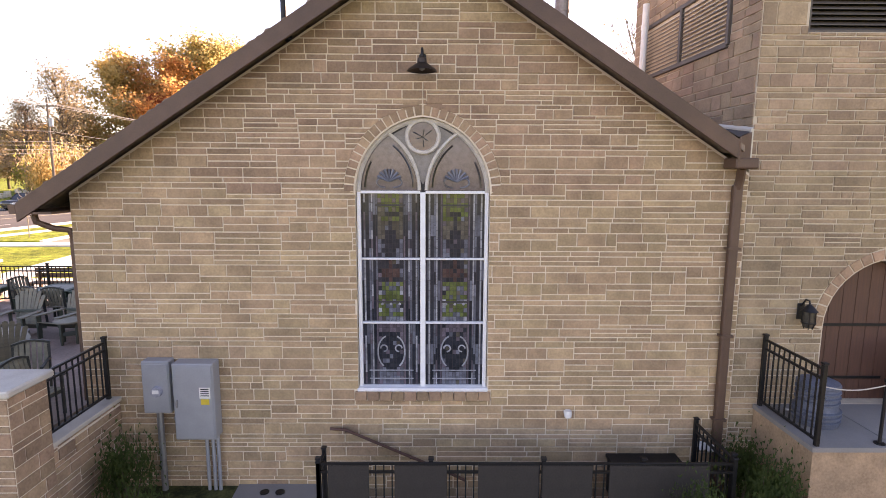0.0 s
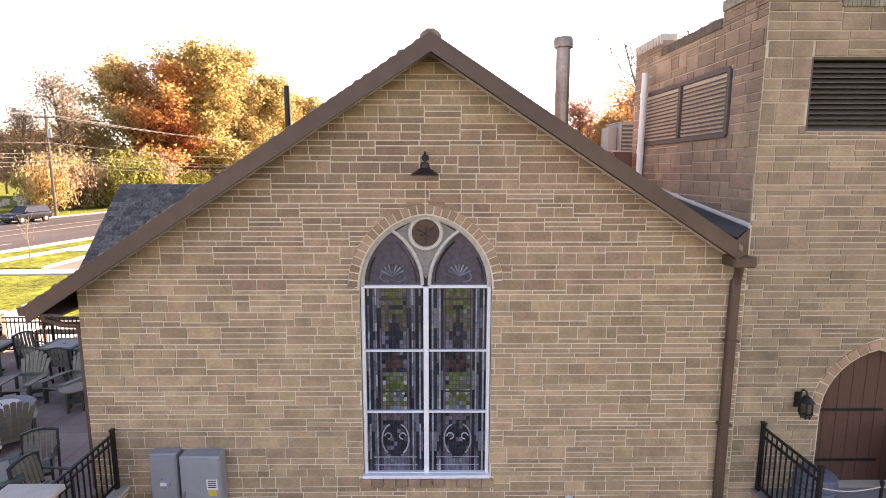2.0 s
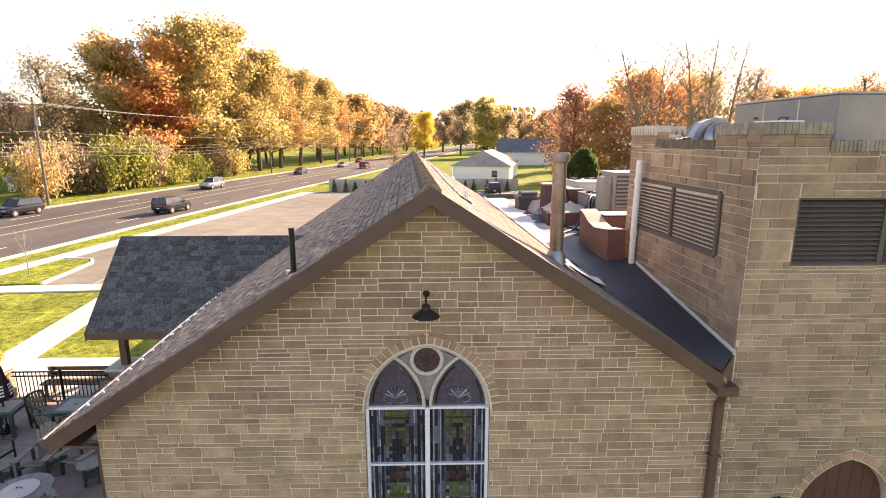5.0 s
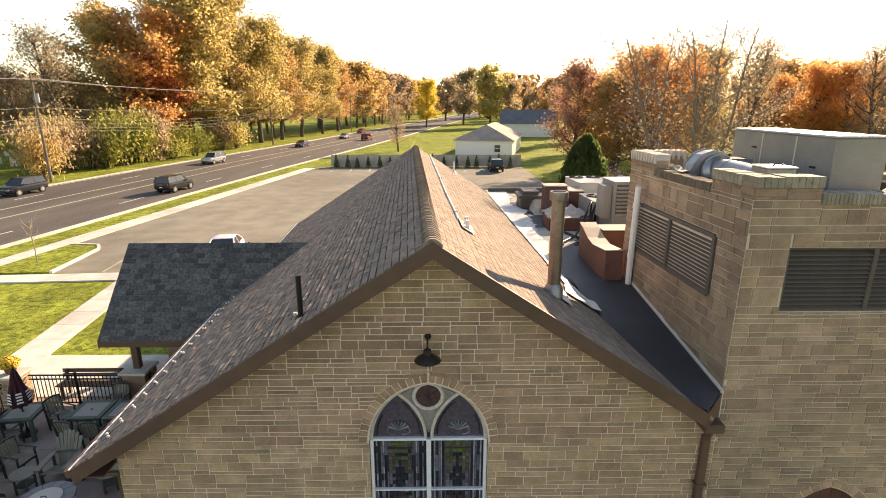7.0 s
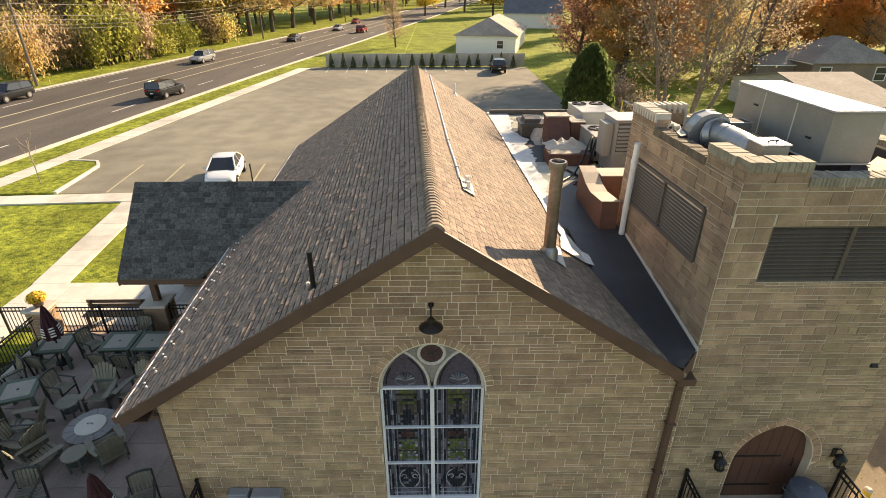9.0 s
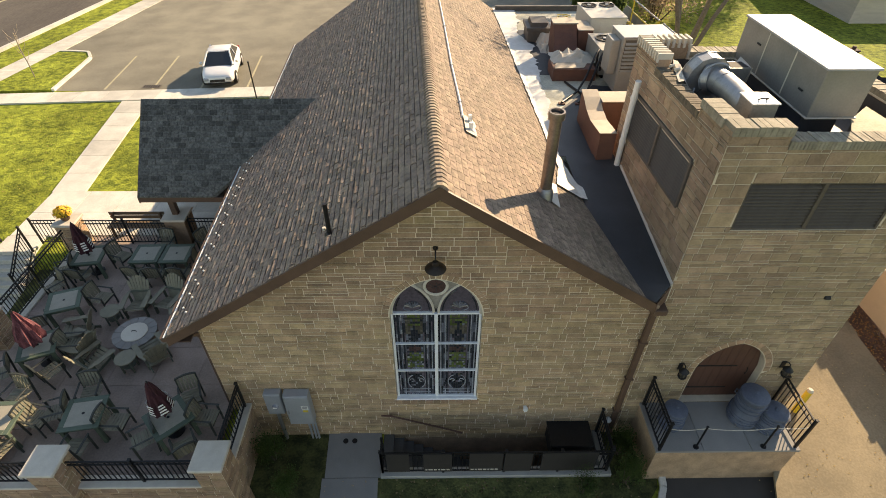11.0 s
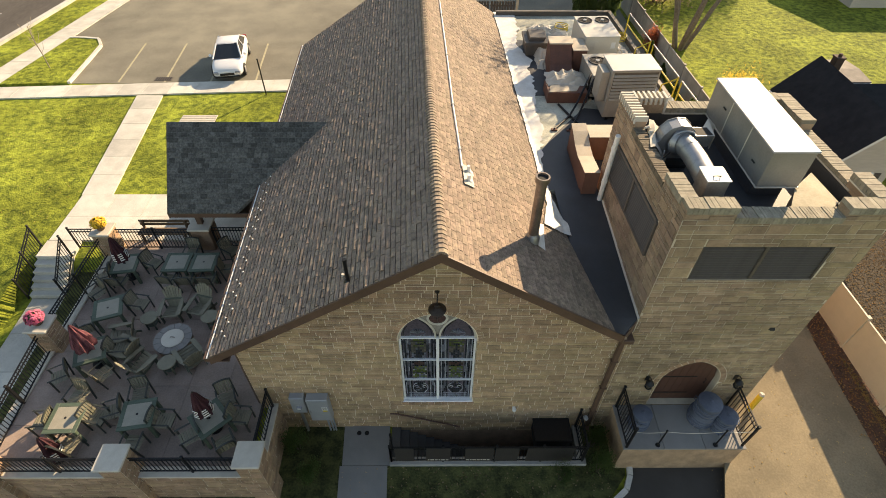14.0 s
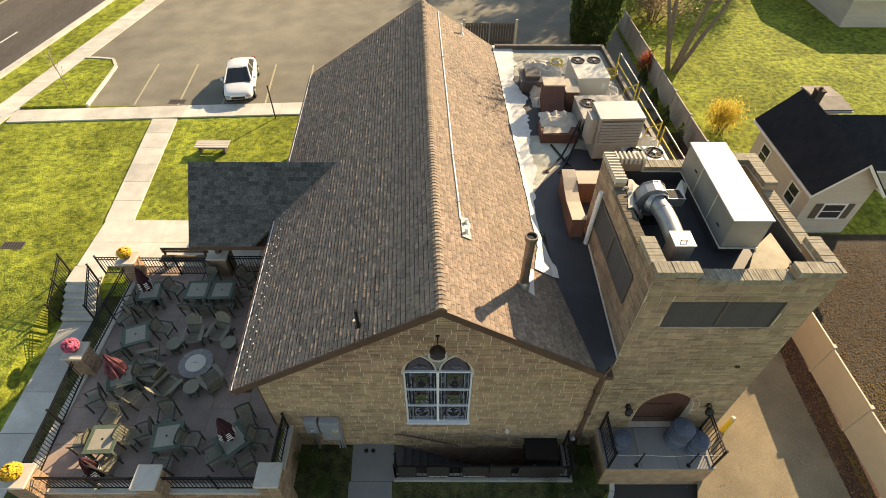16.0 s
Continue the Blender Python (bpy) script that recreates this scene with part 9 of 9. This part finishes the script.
house("house", 18.15, 12.87, 0.7, 2.6, 5.4, 3.0, 4.35, "cream house with a black gabled roof and brown shutters", SIDING, ROOF_D, 0, True,
      (("front", 0.05, 1.05, 0.95, 0.8, True), ("left", -1.6, 1.1, 0.7, 0.9, False), ("left", 1.5, 1.1, 0.7, 0.9, False)), 0.0, (0.80, 2.93, 4.4))
house("house", 22.85, 15.3, 0.7, 4.0, 6.5, 1.85, 3.25, "lower wing of the cream house with a black roof", SIDING, ROOF_D, 90, True, ())
house("garage", 22.1, 19.0, 0.7, 1.9, 0.95, 2.1, 2.18, "low grey-roofed shed behind the cream house", SIDING, ROOF_G, 90, True, ())
house("house", 47.4, 57.0, 1.2, 9.5, 8, 3.0, 5.3, "brick house with a grey hip roof among trees", BRICK_H, ROOF_G, 0, True, (("front", -3.2, 1.0, 1.2, 1.4, False), ("front", 3.2, 1.0, 1.2, 1.4, False)), 3.4)
house("garage", 40.6, 58.5, 1.2, 4.6, 5.5, 2.4, 3.2, "low garage beside the brick house", BRICK_H, ROOF_G, 90, True, ())
house("house", 11.3, 97.5, 1.35, 10.2, 22, 3.0, 5.4, "white house with a shallow tan roof at the lot's end", WHITE, ROOF_T, -13, True, (("front", 2.5, 0.9, 1.0, 1.2, False),), 4.0)
house("house", 27.5, 150, 1.35, 12, 15, 3.8, 7.4, "grey-roofed white house by the road", WHITE, ROOF_S, 80, True, (("front", 0.0, 0.9, 1.2, 1.2, False),), 0.0)
house("house", 33.5, 39.5, 1.0, 15, 6, 2.6, 4.0, "tan garage at the end of the green yard", SIDING, ROOF_G, 90, True, ())


# ---- cars ----
RUBBER = mat("tyre_rubber", (0.02, 0.02, 0.02), (0.014, 0.014, 0.014), 0.85, scale=20, bump=0.1)
CARGLASS = mat("tinted_car_glass", (0.02, 0.023, 0.027), (0.015, 0.017, 0.02), 0.06, scale=3, bump=0, spec=0.8)
RED_L = mat("tail_lamp_red", (0.35, 0.02, 0.02), (0.25, 0.015, 0.015), 0.2, bump=0)
PAINT = {}
for nm, c, mt in (("white", (0.72, 0.73, 0.74), 0.0), ("black", (0.02, 0.022, 0.025), 0.3), ("silver", (0.45, 0.46, 0.47), 0.6), ("red", (0.30, 0.02, 0.02), 0.2), ("dark blue", (0.03, 0.04, 0.07), 0.3)):
    PAINT[nm] = mat(nm.replace(" ", "_") + "_car_paint", c, tuple(v * 0.93 for v in c), 0.22, metal=mt, scale=1, fine=200, bump=0, spec=0.7)


def car(x, y, z, turn, colour, style="sedan"):
    """A car; it faces its own minus y."""
    tall = style == "suv"
    Wd, H = (1.82, 1.46) if not tall else (1.88, 1.75)
    lab = {"sedan": "parked sedan", "suv": "sport utility vehicle"}[style]
    ob = thing("car", f"{colour} {lab} with dark windows", "car", "cars", (x, y, z), turn)
    body = PAINT[colour]
    h0 = 0.22 if not tall else 0.28
    sill, belt = h0, (0.92 if not tall else 1.08)
    # lofted body: cross-sections from nose to tail
    if not tall:
        secs = [(-2.25, 0.62, 0.34, 0.60), (-2.12, 0.78, 0.24, 0.72), (-1.7, 0.87, h0, 0.84), (-0.95, 0.91, h0, belt), (0.3, 0.91, h0, belt + 0.02), (1.3, 0.90, h0, belt + 0.04), (1.95, 0.86, h0 + 0.04, belt + 0.05), (2.25, 0.72, 0.38, belt - 0.06)]
    else:
        secs = [(-2.32, 0.66, 0.42, 0.78), (-2.2, 0.82, 0.3, 0.95), (-1.8, 0.92, h0, 1.03), (-0.95, 0.94, h0, belt), (0.5, 0.94, h0, belt + 0.02), (1.7, 0.93, h0, belt + 0.03), (2.2, 0.9, h0 + 0.08, belt + 0.02), (2.33, 0.8, 0.45, belt - 0.04)]
    g = Geo()
    ring = lambda s: [(s[1] * 0.92, s[0], s[2]), (s[1], s[0], s[2] + 0.12), (s[1] * 1.0, s[0], (s[2] + s[3]) / 2), (s[1] * 0.97, s[0], s[3] - 0.07), (s[1] * 0.86, s[0], s[3]), (0.0, s[0], s[3] + 0.03)]
    rows = []
    for s in secs:
        r = ring(s)
        rows.append(r + [(-a, b, c) for a, b, c in reversed(r[:-1])])
    n = len(rows[0])
    for r in rows:
        g.v += r
    for i in range(len(rows) - 1):
        for j in range(n):
            k = (j + 1) % n
            g.f.append((i * n + j, i * n + k, (i + 1) * n + k, (i + 1) * n + j))
    g.f += [tuple(range(n)), tuple((len(rows) - 1) * n + j for j in reversed(range(n)))]
    shell = part("body", g, body, ob, smooth=True)
    sub = shell.modifiers.new("round", "SUBSURF")
    sub.levels = sub.render_levels = 1
    # cabin
    if not tall:
        low, top = [(-1.15, 0.80), (1.72, 0.76)], [(-0.2, 0.60), (0.85, 0.58)]
    else:
        low, top = [(-0.98, 0.84), (2.2, 0.84)], [(-0.4, 0.68), (2.0, 0.70)]
    zb, zt = belt + 0.01, H - 0.05
    P = lambda q, z, s: (s * q[1], q[0], z)
    corners_l = [P(low[0], zb, -1), P(low[1], zb, -1), P(low[1], zb, 1), P(low[0], zb, 1)]
    corners_t = [P(top[0], zt, -1), P(top[1], zt, -1), P(top[1], zt, 1), P(top[0], zt, 1)]
    names = ("side_window", "rear_window", "side_window", "windscreen")
    for i in range(4):
        j = (i + 1) % 4
        part(names[i], Geo().slab([corners_l[i], corners_l[j], corners_t[j], corners_t[i]], (0, 0, -0.02)), CARGLASS, ob, "dark tinted glass")
        part("pillar", Geo().cyl(corners_l[i], corners_t[i], 0.05, 0.045, 8), body, ob)
    mid_y = (top[0][0] + top[1][0]) / 2
    for s in (-1, 1):
        part("pillar", Geo().cyl((s * (low[0][1] + 0.005), mid_y, zb), (s * (top[0][1] + 0.005), mid_y, zt), 0.035, 0.035, 6), body, ob)
    rf = Geo()
    t0, t1, rw = top[0][0] - 0.05, top[1][0] + 0.07, top[0][1] + 0.035
    nu, nv = 6, 6
    for k in range(nv + 1):
        for q in range(nu + 1):
            a, b = -1 + 2 * q / nu, -1 + 2 * k / nv
            rf.v.append((rw * a, (t0 + t1) / 2 + (t1 - t0) / 2 * b, zt - 0.02 + 0.085 * (1 - a ** 4) * (1 - b ** 4)))
    rf.f = [(k * (nu + 1) + q, k * (nu + 1) + q + 1, (k + 1) * (nu + 1) + q + 1, (k + 1) * (nu + 1) + q) for k in range(nv) for q in range(nu)]
    part("roof", rf, body, ob, smooth=True)
    wr_ = 0.33 if not tall else 0.37
    for sy in (-1.38, 1.38):
        for s in (-1, 1):
            tyre = part("wheel", Geo().cyl((s * (Wd / 2 - 0.2), sy, wr_), (s * (Wd / 2 + 0.015), sy, wr_), wr_, wr_, 22), RUBBER, ob)
            part("rim", Geo().cyl((s * (Wd / 2 + 0.0), sy, wr_), (s * (Wd / 2 + 0.028), sy, wr_), wr_ * 0.62, wr_ * 0.55, 14), GALV, tyre)
    for s in (-1, 1):
        part("headlight", Geo().box((s * 0.45, secs[0][0] - 0.0, secs[0][3] - 0.13), (s * 0.74, secs[0][0] + 0.22, secs[0][3] + 0.02), 0.03), PALE_G, ob)
        part("tail_light", Geo().box((s * 0.5, secs[-1][0] - 0.12, belt - 0.22), (s * 0.78, secs[-1][0] + 0.02, belt - 0.06), 0.02), RED_L, ob)
        part("mirror", Geo().box((s * 0.9, -0.85, belt + 0.0), (s * 1.05, -0.7, belt + 0.13), 0.03), body, ob)
    part("grille", Geo().box((-0.4, secs[0][0] - 0.012, 0.40), (0.4, secs[0][0] + 0.02, 0.54), 0.01), BLACK, ob)
    part("bumper", Geo().box((-0.7, secs[0][0] - 0.02, 0.28), (0.7, secs[0][0] + 0.06, 0.36), 0.015), BLACK, ob)
    part("plate", Geo().box((-0.16, secs[-1][0] + 0.0, 0.62), (0.16, secs[-1][0] + 0.015, 0.72)), WHITE, ob)
    return ob


car(-12.55, 22.6, 1.40, 10, "white", "sedan")
way = lambda y: -math.degrees(math.atan2(road_x(y + 5) - road_x(y - 5), 10))
for off, y, c, st, back in ((-7.3, 47, "black", "suv", 0), (7.2, 49, "black", "suv", 180), (-3.8, 76, "silver", "suv", 0), (-3.8, 109, "dark blue", "sedan", 0), (-3.8, 137, "silver", "sedan", 0), (-7.3, 164, "red", "sedan", 0), (4.0, 131, "red", "suv", 180)):
    car(road_x(y) + off, y, 1.42, way(y) + back, c, st)
car(8.7, 66.2, 1.40, 180, "black", "suv")

# ---- yard things ----
ob = thing("lawn_bench", "pale slatted bench on dark legs standing on the lawn", "bench", at=(-12.3, 15.7, 1.4))
for k in range(4):
    part("seat_slat", Geo().box((-0.9, -0.34 + 0.17 * k, 0.42), (0.9, -0.19 + 0.17 * k, 0.46), 0.008), LIMESTONE, ob)
for x in (-0.65, 0.65):
    part("support", Geo().box((x - 0.05, -0.3, 0), (x + 0.05, 0.3, 0.42), 0.01), LOUVER, ob)
part("stretcher", Geo().box((-0.6, -0.03, 0.12), (0.6, 0.03, 0.18), 0.006), LOUVER, ob)
ob = thing("sign_post", "thin dark sign post at the lot's edge", "post", at=(-9.7, 18.95, 1.4))
part("post", Geo().box((-0.03, -0.03, 0), (0.03, 0.03, 2.05), 0.005), BLACK, ob)
part("cap", Geo().box((-0.04, -0.04, 2.05), (0.04, 0.04, 2.09), 0.005), BLACK, ob)
for x, y, z in ((-16.1, 20.75, 1.405), (-19.2, 8.5, 1.40)):
    ob = thing("storm_drain", "rusty iron storm drain grate", "drain", "storm drains", (x, y, z))
    part("frame", Geo().box((-0.5, -0.22, 0), (0.5, 0.22, 0.012)), LOUVER, ob)
    for k in range(7):
        part("slot", Geo().box((-0.43 + 0.13 * k, -0.17, 0.012), (-0.36 + 0.13 * k, 0.17, 0.014)), DARK, ob)
gs = Geo()
for i in range(90):
    x, y = wr.uniform(-92, -62), wr.uniform(66, 100)
    s = wr.uniform(0.25, 0.5)
    gs.box((x - s, y - 0.1, 1.3), (x + s, y + 0.1, 1.4 + wr.uniform(0.6, 1.1)), 0.06)
tagged(part("gravestones", gs, LIMESTONE), "rows of small pale gravestones in the distance", "gravestones", kind="stuff")


def litter():
    """Fallen leaves on the lawn, drive, asphalt and mulch."""
    rg9 = random.Random(14)
    for m, n, area in (("brown", 220, (-3, 5.2, -2.5, -1.35, 0.02)), ("gold", 300, (8.2, 13.6, -3, 4, None)), ("rust", 2600, (13.6, 14.7, -4, 16, None)), ("brown", 900, (-5, 8.8, -5, -2.8, 0.008)), ("gold", 900, (-30, -14.5, 8, 19, 1.41)), ("rust", 3500, (14.9, 21, -6, 9, None)), ("brown", 6500, (14.95, 20, -4, 9, None)), ("gold", 5200, (15, 19, -6, 2.2, None)), ("gold", 1500, (14.2, 14.5, -5, 2.2, None))):
        g = Geo()
        for _ in range(n):
            x, y = rg9.uniform(area[0], area[1]), rg9.uniform(area[2], area[3])
            z = area[4] if area[4] is not None else ground_z(x, y) + (0.07 if 13.4 < x < 14.8 else 0.06 if x < 13.8 else 0.05)
            a, s = rg9.uniform(0, 6.28), rg9.uniform(0.02, 0.045) * (0.6 if 8 < x < 13.4 else 1.0)
            c, d = s * math.cos(a), s * math.sin(a)
            t = rg9.uniform(0, 0.02)
            g.face([(x + c, y + d, z + t), (x - d * 0.7, y + c * 0.7, z + 0.004), (x - c, y - d, z + t), (x + d * 0.7, y - c * 0.7, z + 0.004)])
        tagged(part("fallen_leaves", g, LEAVES[m]), "scattered fallen autumn leaves on the ground", "leaves", kind="stuff")


litter()


# ---- pieces of walls and roofs ----
stonework(*WALL_STONES)
stonework(*TOWER_STONES, surface=TOWER_STONE)
stonework(*SIDE_STONES, surface=TOWER_STONE)
l_rng = random.Random(41)
stonework(LOW_WALLS[0][0], ashlar(-12.75, -5.1, 0.0, PZ + 0.05, l_rng), [], lambda x, z, d: (x, -2.2 - d, z), l_rng, lambda x, z: True, 260)
stonework(LOW_WALLS[1][0], ashlar(-1.9, -0.02, 0.0, PZ + 0.03, l_rng), [], lambda y, z, d: (-4.9 + d, y, z), l_rng, lambda x, z: True, 80)
m_rng = random.Random(51)
for u0, u1, v0, v1 in MERLONS:
    rects = ashlar(u0, u1, LOW, TOP - 0.17, m_rng, 0.27, 1.1)
    if v0 == 0:
        stonework(wall_tower, rects, [], lambda x, z, d: (x, -d, z), m_rng, lambda x, z: True, 40, surface=TOWER_STONE)
    if u0 == TU0:
        stonework(wall_tower_side, ashlar(v0, v1, LOW, TOP - 0.17, m_rng, 0.27, 1.1), [], lambda y, z, d: (bx(TU0, y) - d, y, z), m_rng, lambda x, z: True, 40, surface=TOWER_STONE)
copings()
for job in SHINGLES:
    shingle_field(*job)
